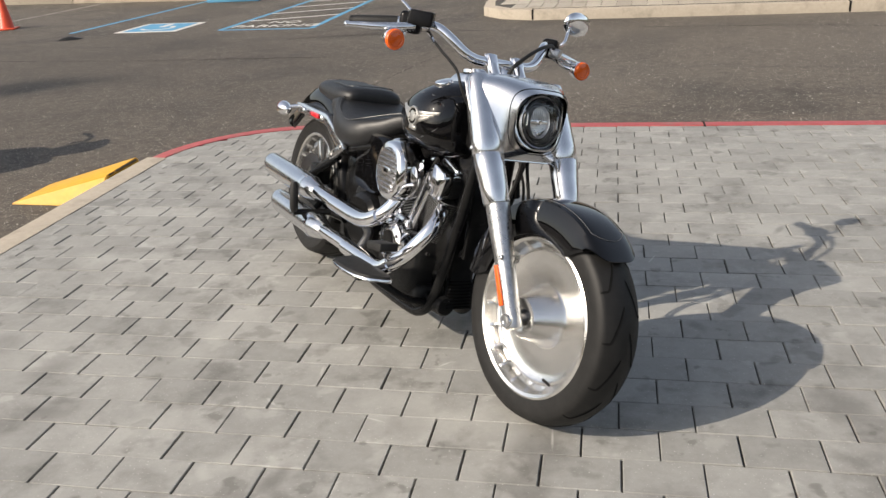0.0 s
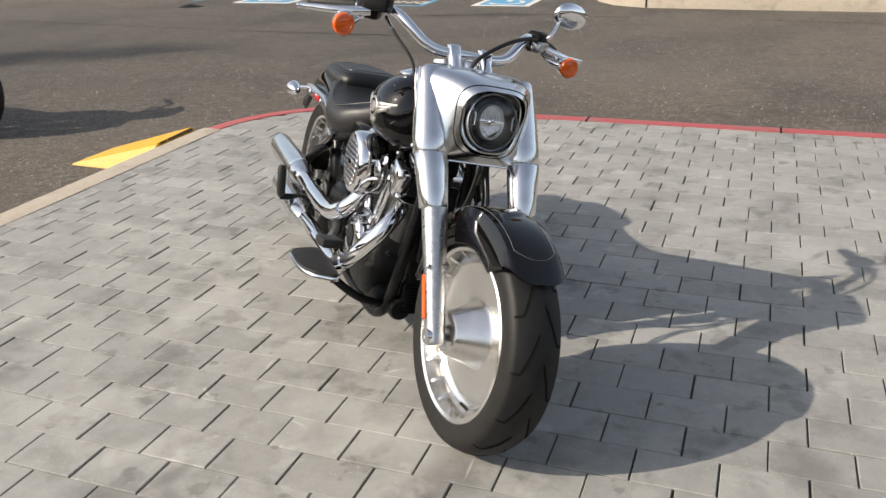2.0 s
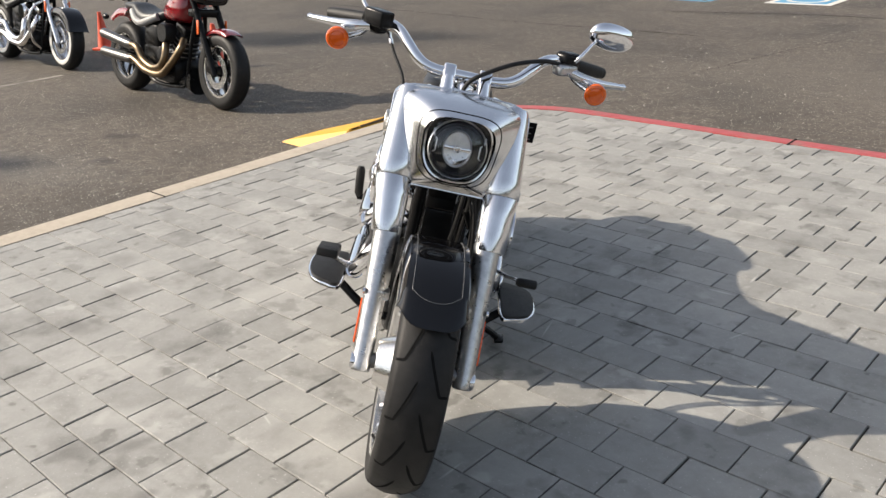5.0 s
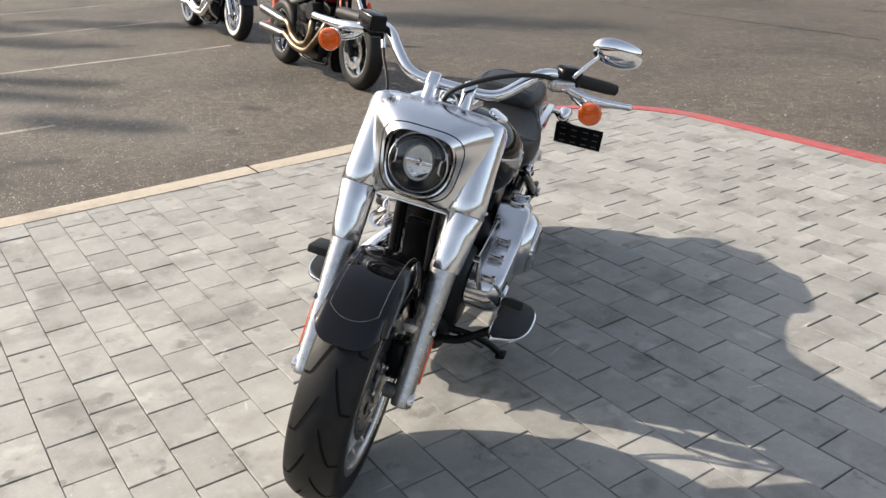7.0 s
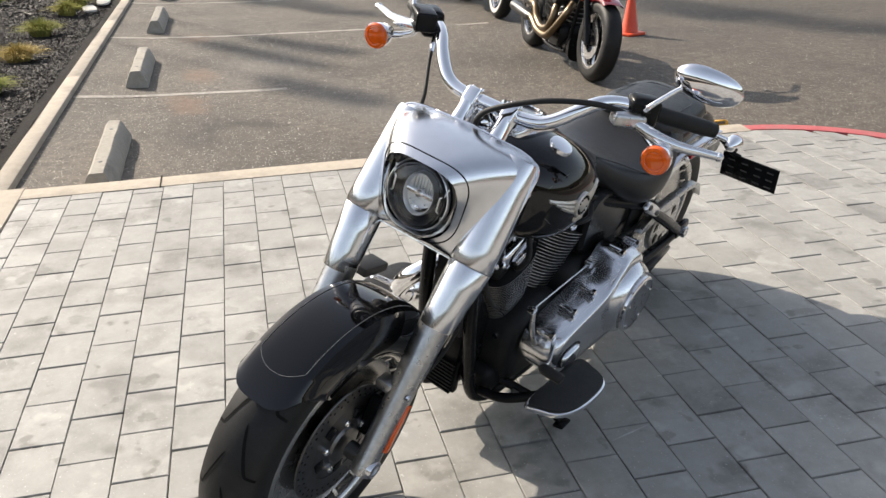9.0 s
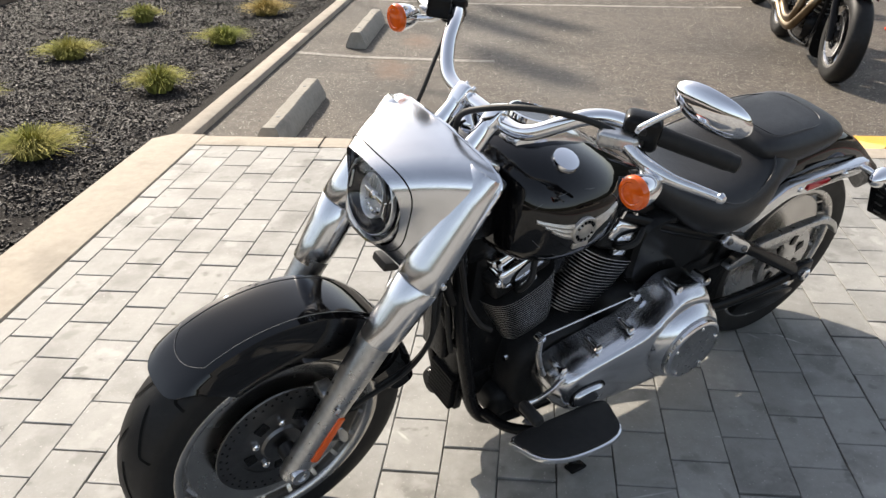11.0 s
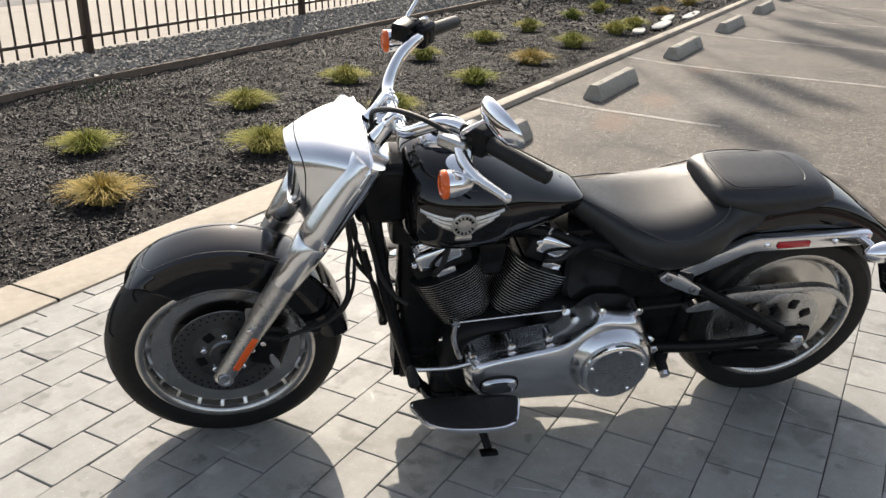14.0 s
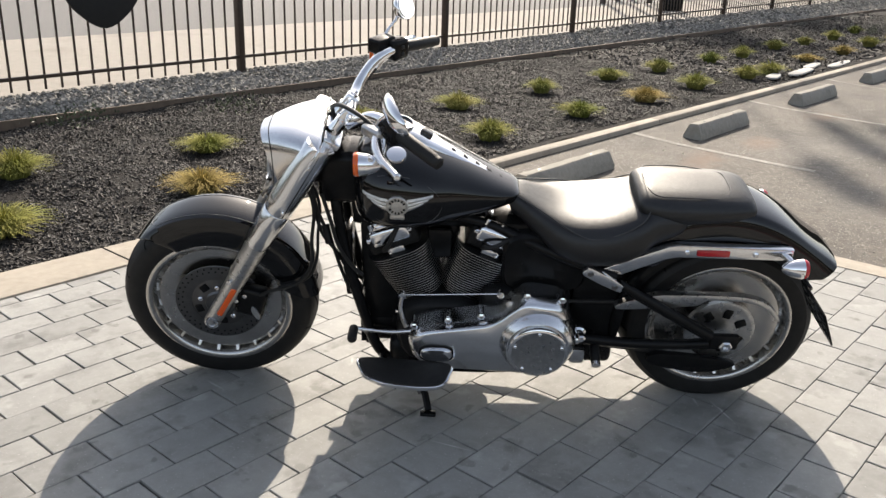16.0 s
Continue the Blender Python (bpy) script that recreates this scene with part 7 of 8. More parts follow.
for k in range(6):
    y = 14.72 + k * 1.08
    line("hatch_line", -6.12, y, -4.67, y + 0.60, 0.1, M["white_paint"], "white hatch stripe of the aisle", "hatch stripes")
for body, y in (("NO", 14.28), ("PARKING", 13.80)):
    fc = bpy.data.curves.new("aisle_words", "FONT")
    fc.body, fc.size, fc.align_x = body, 0.37, "CENTER"
    fc.extrude = 0.002
    fc.materials.append(M["white_paint"])
    fo = new("aisle_words", fc)
    fo.matrix_basis = pose(-5.33, y, LOW + 0.005, 0, 0, -3)
    tagged(fo, "white painted words on the asphalt aisle", "road marking", kind="structure")
tagged(part("blue_wheel_stop", box(-8.68, -7.45, 18.55, 18.7, LOW, LOW + 0.14, 0.02), M["blue_line"]), "blue painted wheel stop on the asphalt", "wheel stop")

# ---- paved island and dark wall beyond the lane ----
isl = [(-2.0, 22), (-1.95, 15.01), (-1.89, 14.34), (-1.54, 13.81), (-1.07, 13.56), (0.17, 13.46), (12, 12.9), (12, 22)]
tagged(part("island_kerb", slab(isl, -0.2, -0.005, 0.02), M["kerb"]), "beige concrete kerb of the paved island", "kerb", kind="structure")
isl2 = [(-1.82, 22), (-1.78, 15.0), (-1.71, 14.40), (-1.43, 13.96), (-1.0, 13.73), (0.18, 13.63), (12, 13.08), (12, 22)]
for x, y in ((-1.04, 13.558), (3.44, 13.305)):
    tagged(part("kerb_joint", moved(box(-0.014, 0.014, -0.004, 0.17, -0.15, -0.0025), Matrix.Translation((x, y, 0)) @ Matrix.Rotation(radians(-3), 4, "Z")), M["crack"]), "dark open joint across the kerb", "kerb joint", kind="structure")
top = thing("island_paving", "weathered plank-like pavers on the island", "paving", kind="structure")
part("bedding", slab(isl2, -0.05, -0.001), M["joint"], top)
rngi = random.Random(3)
pv = mesh_of("paver", box(-0.112, 0.112, -0.34, 0.34, -0.005, 0.008, 0.003, 1), M["plank"], flat=True)
for i in range(34):
    for j in range(4):
        x = -1.50 + i * 0.23
        y = 14.02 - 0.047 * (x - 0.2) + j * 0.69
        if x < -1.3 and j == 0:
            continue
        shared("paver", pv, top, pose(x, y, rngi.uniform(0, 0.002), 0, 0, -2.7))
wall = thing("low_wall", "dark brown panelled wall on the island", "wall", pose(-0.33, 15.09, 0.0, 0, 0, -2.6), kind="structure")
for k in range(14):
    part("panel", box(k * 0.36 + 0.006, (k + 1) * 0.36 - 0.006, 0, 0.12, 0, 1.1, 0.006), M["dark_wall"], wall)

# ---- things at the fence ----
shield = curve2([(-0.46, 0.62), (-0.40, 0.30), (-0.22, 0.10), (0, 0.0), (0.22, 0.10), (0.40, 0.30), (0.46, 0.62), (0.30, 0.80), (-0.30, 0.80)], 4)
ob = thing("fence_sign", "plain black shield-shaped board hung on the fence", "sign", pose(-3.00, fence_y(-3.0) + 0.06, 0.60, 0, 0, 3))
part("board", plate(shield, -0.012, 0.012, 0.004), M["bag"], ob)
for s in (-0.25, 0.25):
    part("hanger", cyl((s, 0.0, 0.70), (s, -0.06, 0.70), 0.008, 8), M["fence"], ob)
ob = thing("litter_bin", "dark litter bin on the pavement behind the fence", "litter bin", pose(-21.3, -6.5, -0.012))
part("bin_body", moved(lathe([(0.27, 0), (0.3, 0.02), (0.31, 0.85), (0.29, 0.88), (0, 0.88)], 28), Matrix.Rotation(radians(90), 4, "X")), M["satin_black"], ob)
part("bin_lid", moved(lathe([(0.32, 0.88), (0.31, 0.93), (0.2, 1.0), (0, 1.02)], 28), Matrix.Rotation(radians(90), 4, "X")), M["satin_black"], ob)

# ---- the other parked motorcycles ----


def plain_wheel(parent, at, R, w, rim, spokes, wall_mat=None, wire=False):
    wheel = new("wheel")
    wheel.parent, wheel.location = parent, at
    prof = [(rim, -0.36 * w), (rim + 0.012, -0.46 * w), ((rim + R) / 2, -0.5 * w), (R - 0.03, -0.46 * w), (R - 0.008, -0.3 * w), (R, 0), (R - 0.008, 0.3 * w), (R - 0.03, 0.46 * w), ((rim + R) / 2, 0.5 * w), (rim + 0.012, 0.46 * w), (rim, 0.36 * w)]
    part("tyre", lathe(prof, 64), M["tyre"], wheel)
    if wall_mat:
        for s in (-1, 1):
            part("white_wall", lathe([(rim + 0.005, s * 0.475 * w), (rim + 0.02, s * 0.505 * w), (rim + 0.05, s * 0.512 * w), (rim + 0.055, s * 0.49 * w)], 64), wall_mat, wheel, "white tyre wall")
    part("rim", lathe([(rim, -0.38 * w), (rim + 0.006, -0.42 * w), (rim - 0.008, -0.42 * w), (rim - 0.02, -0.3 * w), (rim - 0.02, 0.3 * w), (rim - 0.008, 0.42 * w), (rim + 0.006, 0.42 * w), (rim, 0.38 * w)], 64), M["chrome"] if wire else M["alu"], wheel)
    part("hub", lathe([(0.0, -0.09), (0.035, -0.088), (0.045, -0.05), (0.04, 0), (0.045, 0.05), (0.035, 0.088), (0, 0.09)], 24), M["chrome"] if wire else M["satin_black"], wheel)
    sp = mesh_of("spoke", cyl((0.03, 0.03, 0), (rim - 0.01, 0.0, 0.03), 0.003, 6) if wire else box(0.03, rim - 0.01, -0.014, 0.014, -0.011, 0.011, 0.004), M["chrome"] if wire else M["satin_black"])
    for k in range(spokes):
        m = Matrix.Rotation(2 * math.pi * k / spokes, 4, "Y")
        if wire and k % 2:
            m = m @ Matrix.Diagonal((1, -1, -1, 1))
        shared("spoke", sp, wheel, m)
    return wheel


def parked_bike(x, y, heading, lean, label, paint, pipe, cowl=True, white=False, z=LOW):
    ob = thing("motorcycle", label, "motorcycle", pose(x, y, z, 0, 0, heading) @ pose(0, 0, 0, -lean, 0, 0), "motorcycles parked on the asphalt")
    RX, FX = 0.0, 1.615
    plain_wheel(ob, (RX, 0, 0.325), 0.325, 0.18, 0.21, 40 if white else 9, M["white_wall"] if white else None, white)
    plain_wheel(ob, (FX, 0, 0.325), 0.325, 0.15, 0.215, 40 if white else 9, M["white_wall"] if white else None, white)
    for s in (-1, 1):
        part("brake_rotor", lathe([(0.095, s * 0.07), (0.15, s * 0.07), (0.15, s * 0.076), (0.095, s * 0.076)], 48, closed=True), M["satin"], ob, m=Matrix.Translation((FX, 0, 0.325)))
    f = FX
    for s in (-1, 1):
        part("fork_leg", tube([(f + 0.02, s * 0.105, 0.29, 0.026), (f - 0.09, s * 0.105, 0.50, 0.030), (f - 0.18, s * 0.105, 0.66, 0.027), (f - 0.34, s * 0.105, 0.95, 0.027)], 0.027, 14, smooth=2), M["satin"] if white else M["satin_black"], ob, "fork leg")
        part("side_reflector", box(f - 0.20, f - 0.17, s * 0.138 - 0.004, s * 0.138 + 0.004, 0.62, 0.74, 0.003), M["orange_refl"], ob, "orange reflector")
        part("caliper", box(f - 0.12, f - 0.03, s * 0.085 - 0.025, s * 0.085 + 0.025, 0.30, 0.40, 0.012), M["satin_black"], ob)
    if cowl:
        part("headlamp_cowl", loft([oval(xx, 0, zz, w, h, "x", 28, 3.6) for xx, zz, w, h in ((1.24, 1.02, 0.12, 0.10), (1.34, 1.01, 0.17, 0.14), (1.42, 0.99, 0.165, 0.13), (1.47, 0.96, 0.14, 0.095))]), M["black"], ob, "gloss black headlamp cowl")
        part("cowl_visor", loft([oval(xx, 0, zz, w, 0.012, "x", 24, 3.0) for xx, zz, w in ((1.20, 1.20, 0.10), (1.30, 1.165, 0.14), (1.42, 1.105, 0.155))]), M["black"], ob, "dark visor")
        lamp_ = part("headlamp", loft([oval(1.468, 0, 0.955, 0.115, 0.062, "x", 24, 4.0), oval(1.484, 0, 0.952, 0.105, 0.052, "x", 24, 4.0)]), M["lamp_dark"], ob, "dark rectangular headlamp")
        for zz in (0.972, 0.935):
            part("lamp_strip", box(1.482, 1.4875, -0.075, 0.075, zz - 0.007, zz + 0.007, 0.002), M["dark_alu"], lamp_, "dull reflector strip")
        part("lower_fork_clamp", box(1.26, 1.38, -0.135, 0.135, 0.76, 0.83, 0.02, 2), M["satin_black"], ob, "black fork clamp")
    else:
        part("headlamp", moved(lathe([(0, -0.10), (0.06, -0.08), (0.095, -0.02), (0.1, 0.03), (0.09, 0.04), (0, 0.05)], 32), Matrix.Translation((1.40, 0, 0.95)) @ Matrix.Rotation(radians(-90), 4, "Z")), M["chrome"], ob, "round chrome headlamp")
        for s in (-1, 1):
            part("passing_lamp", moved(lathe([(0, -0.06), (0.04, -0.045), (0.055, 0), (0.055, 0.02), (0, 0.03)], 24), Matrix.Translation((1.38, s * 0.2, 0.86)) @ Matrix.Rotation(radians(-90), 4, "Z")), M["chrome"], ob)
    w = 0.115 if white else 0.085
    ff = fender(0.36, 18 if white else 62, 175 if white else 128, w, 0.075 if white else 0.02, n=30, centre=(FX, 0.325))
    part("front_fender", ff, paint, ob, "painted front mudguard", angle=50)
    part("rear_fender", fender(0.42, 40 if white else 78, 150 if white else 128, 0.11 if white else 0.095, 0.06, n=30, centre=(RX, 0.36)), paint, ob, "painted rear mudguard", angle=50)
    part("fuel_tank", loft([tank_ring(*p) for p in smooth_path([(1.19, 0.03, 0.90, 0.80, 0.85), (1.18, 0.09, 0.95, 0.74, 0.84), (1.12, 0.14, 0.985, 0.70, 0.83), (1.0, 0.155, 0.975, 0.69, 0.82), (0.86, 0.125, 0.90, 0.70, 0.79), (0.76, 0.08, 0.84, 0.73, 0.77), (0.72, 0.03, 0.80, 0.75, 0.77)], 3)]), paint, ob, "painted fuel tank", angle=60)
    part("seat", loft([seat_ring(*p) for p in smooth_path([(0.76, 0.06, 0.80, 0.72, 0), (0.66, 0.11, 0.775, 0.66, 0.004), (0.5, 0.15, 0.77, 0.62, 0.008), (0.36, 0.14, 0.80, 0.66, 0.004), (0.24, 0.11, 0.84, 0.73, 0), (0.02, 0.07, 0.83, 0.77, 0)], 3)]), M["leather"], ob, "black seat", angle=70)
    part("seat_trim", tube([(0.70, -0.10, 0.73), (0.6, -0.135, 0.69), (0.48, -0.155, 0.66), (0.36, -0.145, 0.69), (0.26, -0.115, 0.76)], 0.034, 10), M["pale_vinyl"] if not white else M["leather"], ob, "pale seat side")
    for tilt in (22.5, -22.5):
        cm = Matrix.Translation((0.90, 0, 0.24)) @ Matrix.Rotation(radians(tilt), 4, "Y")
        c = part("cylinder", moved(loft([oval(0, 0, zz, 0.085, 0.09, "z", 24, 3.0) for zz in (0.14, 0.40)]), cm), M["wrinkle"], ob, "black cylinder")
        for k in range(9):
            part("fin", moved(loft([oval(0, 0, 0.18 + k * 0.022 + d, 0.096, 0.102, "z", 24, 3.2) for d in (-0.003, 0.003)]), cm), M["fin_edge"] if k % 2 else M["wrinkle"], c)
        part("rocker_cover", moved(box(-0.085, 0.085, -0.095, 0.095, 0.40, 0.47, 0.016, 2), cm), M["chrome"] if white else M["satin_black"], ob)
    part("crankcase", loft([oval(0.90, yy, 0.28, 0.18 * k, 0.13 * k, "y", 28, 2.8) for yy, k in ((-0.14, 0.85), (-0.1, 1), (0.1, 1), (0.14, 0.85))]), M["satin_black"], ob)
    part("gearbox", box(0.45, 0.80, -0.13, 0.13, 0.20, 0.48, 0.04), M["satin_black"], ob)
    part("air_cleaner", loft([oval(0.93, yy, 0.60, 0.085 * k, 0.09 * k, "y", 28, 2.6) for yy, k in ((-0.10, 0.9), (-0.17, 1), (-0.20, 0.85))]), M["chrome"] if white else M["wrinkle"], ob, "air cleaner")
    part("cam_cover", moved(lathe([(0.075, 0.1), (0.075, 0.16), (0.06, 0.175), (0, 0.178)], 32), Matrix.Translation((0.93, 0, 0.36)) @ Matrix.Rotation(math.pi, 4, "Z")), M["satin"], ob)
    part("battery_box", box(0.50, 0.74, -0.14, 0.14, 0.46, 0.66, 0.03), M["satin_black"], ob)
    part("exhaust_pipe", tube([(1.10, -0.08, 0.55), (1.14, -0.14, 0.47), (1.02, -0.19, 0.31), (0.90, -0.21, 0.235), (0.66, -0.215, 0.25), (0.52, -0.22, 0.31), (0.42, -0.22, 0.34)], 0.033, 14), pipe, ob, "exhaust pipe")
    part("exhaust_pipe", tube([(0.86, -0.10, 0.55), (0.95, -0.17, 0.50), (0.98, -0.20, 0.40), (0.92, -0.21, 0.31), (0.78, -0.215, 0.285), (0.62, -0.218, 0.34), (0.52, -0.22, 0.44), (0.40, -0.22, 0.46)], 0.033, 14), pipe, ob, "exhaust pipe")
    for z0, z1 in ((0.46, 0.53), (0.33, 0.36)):
        part("muffler", tube([(0.42, -0.22, z0, 0.034), (0.38, -0.22, z0, 0.046), (-0.12, -0.225, z1, 0.046), (-0.125, -0.225, z1, 0.03)], 0.045, 18, smooth=0), M["satin"] if white else M["gunmetal"], ob, "muffler")
    for s in (-1, 1):
        part("frame_tube", tube([(1.26, s * 0.04, 0.84), (1.20, s * 0.07, 0.5), (1.15, s * 0.085, 0.2), (1.05, s * 0.095, 0.14), (0.6, s * 0.1, 0.15), (0.42, s * 0.11, 0.32)], 0.019, 10), M["satin_black"], ob)
        part("swing_arm", tube([(0.48, s * 0.14, 0.32), (0.2, s * 0.15, 0.31), (0.0, s * 0.15, 0.325)], 0.024, 10), M["satin_black"], ob)
        part("grip", cyl((1.10, s * 0.33, 1.14), (1.02, s * 0.44, 1.13), 0.018, 12), M["rubber"], ob)
        part("signal", moved(lathe([(0, -0.045), (0.02, -0.03), (0.03, 0), (0.03, 0.015), (0, 0.022)], 20), Matrix.Translation((1.28, s * 0.24, 0.98)) @ Matrix.Rotation(radians(-90), 4, "Z")), M["satin_black"], ob)
        part("rear_signal", moved(lathe([(0, -0.04), (0.02, -0.028), (0.028, 0), (0.028, 0.012), (0, 0.02)], 20), Matrix.Translation((-0.2, s * 0.16, 0.68)) @ Matrix.Rotation(radians(90), 4, "Z")), M["satin_black"], ob)
        part("luggage_rail", tube([(0.14, s * 0.09, 0.84), (0.10, s * 0.10, 0.90), (-0.14, s * 0.10, 0.885), (-0.18, s * 0.09, 0.84), (-0.30, s * 0.07, 0.84)], 0.009, 8, smooth=3), M["satin_black"], ob)
    part("handlebar", tube([(1.10, -0.33, 1.14), (1.16, -0.24, 1.14), (1.22, -0.14, 1.08), (1.25, 0, 1.05), (1.22, 0.14, 1.08), (1.16, 0.24, 1.14), (1.10, 0.33, 1.14)], 0.015, 12), M["chrome"] if white else M["satin_black"], ob)
    part("primary_cover", loft([oval(0.76, yy, 0.35, 0.26 * k, 0.11 * k, "y", 28, 2.6) for yy, k in ((0.12, 1), (0.2, 0.98), (0.225, 0.88))]), M["satin_black"], ob)
    part("side_stand", tube([(0.95, 0.1, 0.17), (0.90, 0.22, 0.12), (0.87, 0.30, 0.068)], 0.012, 8), M["satin_black"], ob)
    if white:
        part("crash_bar", tube([(1.24, -0.05, 0.75), (1.27, -0.2, 0.66), (1.26, -0.26, 0.5), (1.2, -0.2, 0.3), (1.15, -0.09, 0.2)], 0.016, 10), M["chrome"], ob)
    else:
        part("skid_plate", loft([oval(xx, 0, 0.20, 0.10, hh, "x", 16, 3) for xx, hh in ((0.65, 0.05), (1.1, 0.07), (1.22, 0.12))]), M["satin_black"], ob)
    return ob


parked_bike(-6.66, 5.24, -2, 9, "dark red motorcycle with black cowl and bronze exhaust on the asphalt", M["red_paint"], M["bronze"])
parked_bike(-10.03, 5.45, -1, 9, "black and chrome motorcycle with white-walled tyres on the asphalt", M["black"], M["chrome"], cowl=False, white=True)
parked_bike(3.51, 14.71, 193, 9, "black motorcycle parked on the paved island", M["black"], M["satin_black"], z=0.008)

# ---- trees beyond the bed, whose shade falls on the car park ----


def tree(x, y, h, spread, deep, leaves, seed):
    """A thin tree with an open crown: half width of the crown and its height below the tip."""
    rng = np.random.default_rng(seed)
    ob = thing("tree", "tall thin street tree with a small open crown", "tree", pose(x, y, LOW), "street trees")
    part("trunk", tube([(0, 0, 0, 0.10), (0.06, 0.04, h * 0.25, 0.08), (0.0, 0.05, h * 0.5, 0.06), (0.02, 0.0, h * 0.97, 0.02)], 0.1, 10), M["bark"], ob)
    verts, faces, limbs = [], [], []
    count = 10 if spread < 1 else 22
    for k in range(count):
        a = k * 2.4 + rng.random()
        z0 = h - deep + deep * 0.9 * k / count
        r = spread * (0.45 + 0.55 * rng.random()) * (1.0 - 0.5 * abs(2 * k / count - 0.8))
        end = np.array([math.cos(a) * r, math.sin(a) * r, z0 + deep * (0.08 + 0.14 * rng.random())])
        limbs.append(tube([(0.02, 0.02, z0, 0.022), tuple(end * np.array([0.5, 0.5, 1]) + np.array([0, 0, -0.03 * deep])) + (0.014,), tuple(end) + (0.006,)], 0.03, 6, smooth=3))
        for i in range(leaves):
            t = 0.15 + 0.95 * rng.random()
            p = np.array([0, 0, z0]) * (1 - t) + end * t + rng.normal(0, 1, 3) * np.array([0.15, 0.15, 0.10]) * (0.35 + 0.65 * spread)
            e = np.array(Euler(tuple(rng.random(3) * 6.28)).to_matrix())
            q = np.array([(-0.12, 0, 0), (0, -0.05, 0), (0.12, 0, 0), (0, 0.05, 0)]) @ e.T + p
            o = len(verts)
            verts += [tuple(v) for v in q]
            faces.append((o, o + 1, o + 2, o + 3))
    part("limbs", join(*limbs), M["bark"], ob)
    me = bpy.data.meshes.new("crown")
    me.from_pydata(verts, [], faces)
    me.materials.append(M["leaf"])
    c = new("crown", me)
    c.parent = ob


# each stands where its crown's shade falls on the bays or on the bed
for k, (tx, ty, h, spread, deep, leaves) in enumerate(((-4.95, 3.20, 16.0, 0.17, 0.95, 30), (-6.45, 2.95, 16.5, 0.13, 1.35, 26), (-6.90, 3.30, 17.0, 0.15, 1.10, 30), (-9.2, 3.9, 18.0, 0.45, 2.0, 40),
                                                       (-11.2, 3.6, 18.5, 0.5, 2.2, 40), (-6.0, 9.1, 22.0, 0.8, 2.4, 44), (-7.6, 8.4, 21.0, 0.7, 2.2, 44), (-9.6, 5.6, 21.0, 0.6, 2.6, 40), (-13.2, -0.8, 10.0, 2.4, 3.2, 95), (-18.5, -1.2, 11.0, 2.8, 3.4, 95))):
    away = (h - 0.2) / math.tan(radians(SUN_EL))
    tree(tx + away * math.cos(radians(SUN_AZ)), ty + away * math.sin(radians(SUN_AZ)), h, spread, deep, leaves, 31 + k)

# ---- pavers, laid in running bond along x ----
PL, PW, ROT = 0.2246, 0.1512, -0.464
paving = thing("paving", "grey concrete pavers laid in running bond on the corner", "paving", kind="structure")
part("bedding", slab([(-2.95, SY), (9, SY - 0.02), (9, 5.98), (-1.95, 6.11), (-2.5, 5.95), (-2.85, 5.55), (-2.90, 5.2), (-2.95, SY)], -0.15, -0.009), M["joint"], paving, "dark joint sand")


def inside(x, y):
    if x < CORNER[0] and y > CORNER[1]:
        return math.hypot(x - CORNER[0], y - CORNER[1]) < RAD
    return x > CORNER[0] - RAD and SY < y < CORNER[1] + RAD - 0.012 * max(x - CORNER[0], 0)


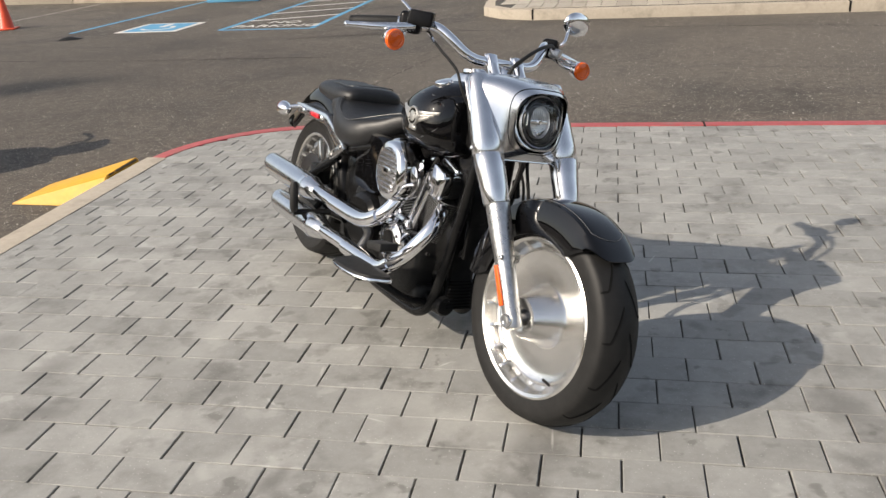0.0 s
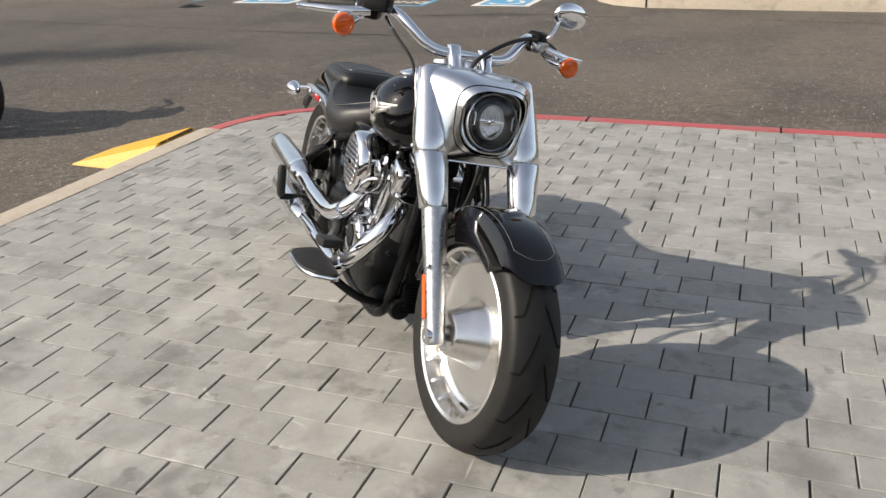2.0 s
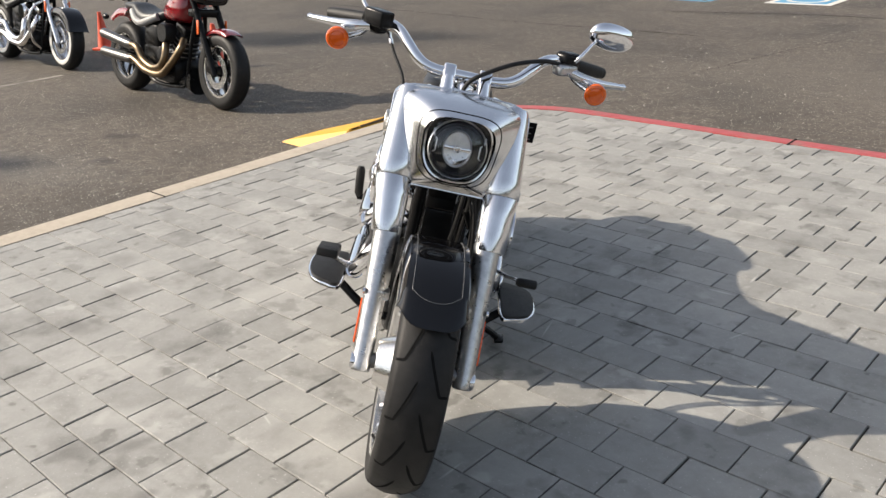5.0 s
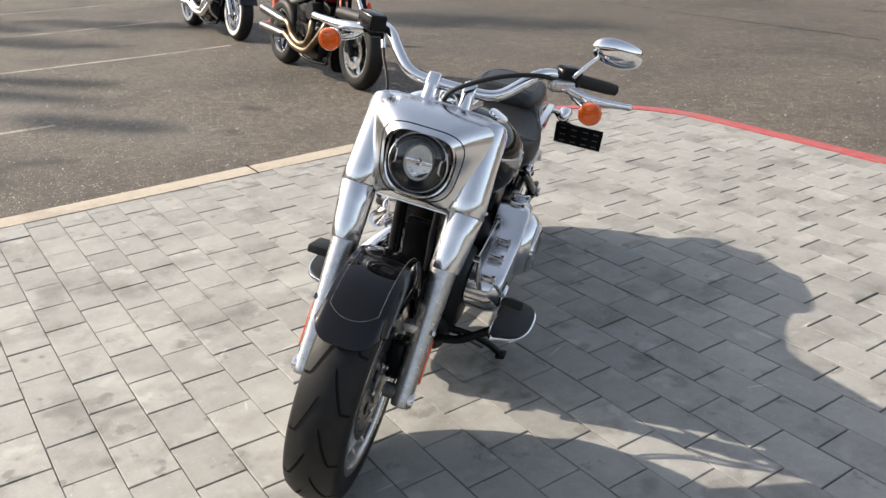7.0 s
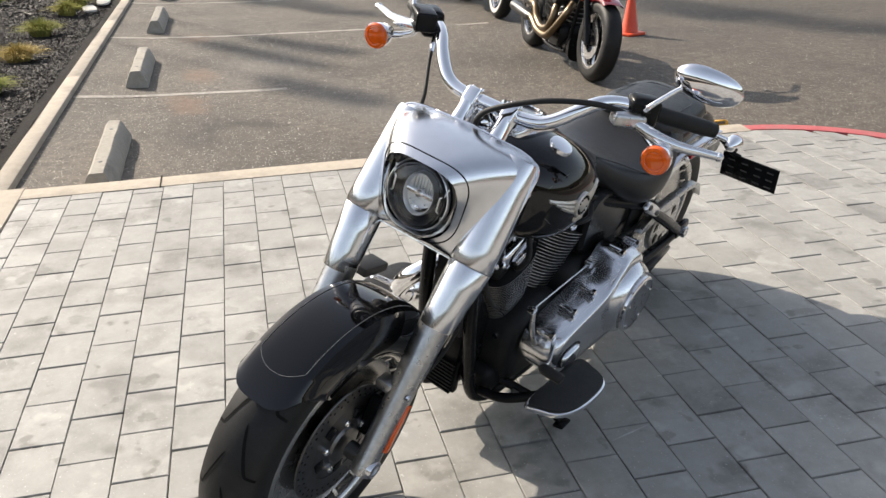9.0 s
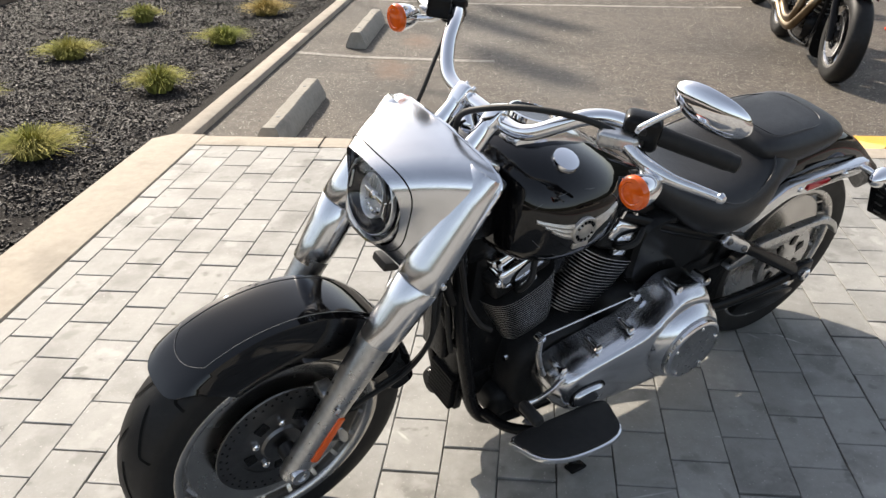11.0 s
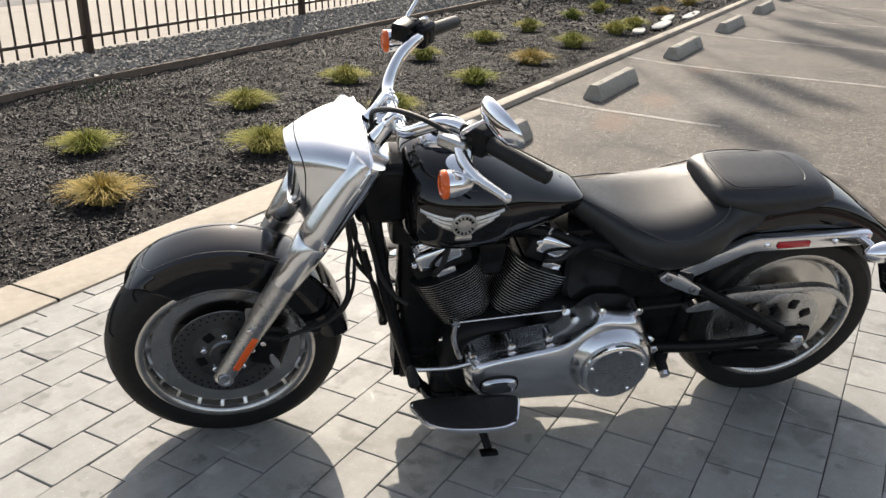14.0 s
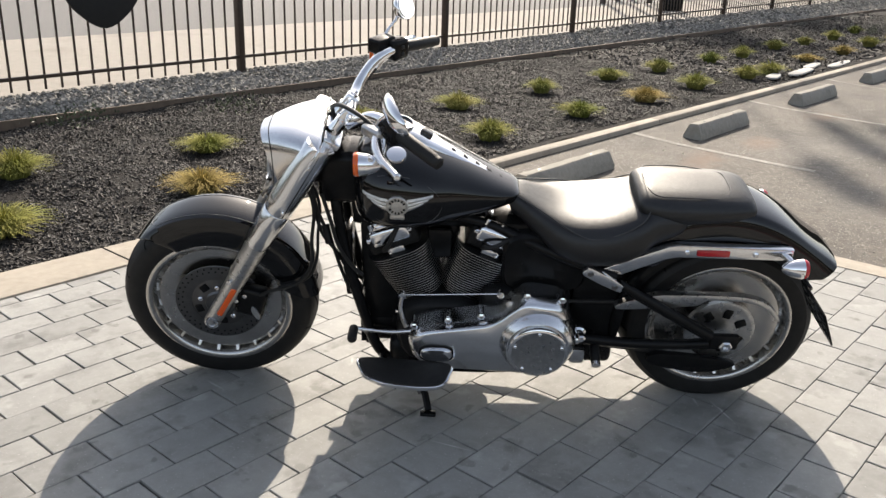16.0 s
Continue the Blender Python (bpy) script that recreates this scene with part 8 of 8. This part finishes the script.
paver_kinds = []
for k in range(4):
    b = box(-PL / 2 + 0.0027, PL / 2 - 0.0027, -PW / 2 + 0.0013, PW / 2 - 0.0013, -0.06, 0, 0)
    top = [e for e in b.edges if min(v.co.z for v in e.verts) > -0.001]
    bmesh.ops.bevel(b, geom=top, offset=0.0014 + 0.0004 * k, segments=1, affect="EDGES")
    paver_kinds.append(mesh_of("paver", b, M["paver"], flat=True))
rest_v, rest_f = [], []
rng = random.Random(7)
CA, SA = math.cos(radians(ROT)), math.sin(radians(ROT))
X0, Y0 = -0.0025, 1.5521               # a corner of the bond
for j in range(-5, 33):
    v0 = (j + 0.5) * PW
    shift = (j % 2) * PL / 2 + PL / 2 + rng.uniform(-0.005, 0.005)
    for i in range(-16, 44):
        u0 = i * PL + shift + rng.uniform(-0.0012, 0.0012)
        x, y = X0 + u0 * CA - v0 * SA, Y0 + u0 * SA + v0 * CA
        corners = [inside(x + sx * PL * 0.5, y + sy * PW * 0.5) for sx in (-1, 1) for sy in (-1, 1)]
        tilt = (rng.gauss(0, 0.25), rng.gauss(0, 0.25))
        dz = rng.gauss(0, 0.0009)
        if not any(corners):
            continue
        near = all(corners) and (x - 0.1) ** 2 / 1.9 + (y - 3.0) ** 2 / 5.0 < 1.0
        if near:
            shared("paver", paver_kinds[rng.randrange(4)], paving, pose(x, y, dz, tilt[0], tilt[1], ROT + rng.gauss(0, 0.25)))
        else:
            # joined rest; pieces at the rim are cut to the kerb
            pts = []
            for su, sv in ((-1, -1), (1, -1), (1, 1), (-1, 1)):
                u, v = u0 + su * (PL / 2 - 0.0027), v0 + sv * (PW / 2 - 0.0013)
                px, py = X0 + u * CA - v * SA, Y0 + u * SA + v * CA
                py, px = max(py, SY + 0.004), max(px, CORNER[0] - RAD + 0.004)
                if px < CORNER[0] and py > CORNER[1]:
                    d = math.hypot(px - CORNER[0], py - CORNER[1])
                    k = min(1.0, (RAD - 0.004) / d)
                    px, py = CORNER[0] + (px - CORNER[0]) * k, CORNER[1] + (py - CORNER[1]) * k
                else:
                    py = min(py, CORNER[1] + RAD - 0.012 * max(px - CORNER[0], 0) - 0.004)
                pts.append((px, py))
            area = abs(sum(pts[q][0] * pts[(q + 1) % 4][1] - pts[(q + 1) % 4][0] * pts[q][1] for q in range(4))) / 2
            if area < 0.003:
                continue
            cx, cy = sum(p[0] for p in pts) / 4, sum(p[1] for p in pts) / 4
            o = len(rest_v)
            for px, py in pts:
                rest_v.append((px, py, -0.06))
            for px, py in pts:
                rest_v.append((px, py, dz - 0.0018 + (px - cx) * tilt[1] * -0.017 + (py - cy) * tilt[0] * 0.017))
            for px, py in pts:
                d = math.hypot(px - cx, py - cy) + 1e-6
                rest_v.append((px - (px - cx) / d * 0.0028, py - (py - cy) / d * 0.0028, dz + (px - cx) * tilt[1] * -0.017 + (py - cy) * tilt[0] * 0.017))
            for a in range(4):
                c = (a + 1) % 4
                rest_f += [(o + a, o + c, o + 4 + c, o + 4 + a), (o + 4 + a, o + 4 + c, o + 8 + c, o + 8 + a)]
            rest_f.append((o + 8, o + 9, o + 10, o + 11))
me = bpy.data.meshes.new("pavers_rest")
me.from_pydata(rest_v, [], rest_f)
me.materials.append(M["paver_far"])
ob = tagged(new("pavers_rest", me), kind="stuff")
ob.parent = paving
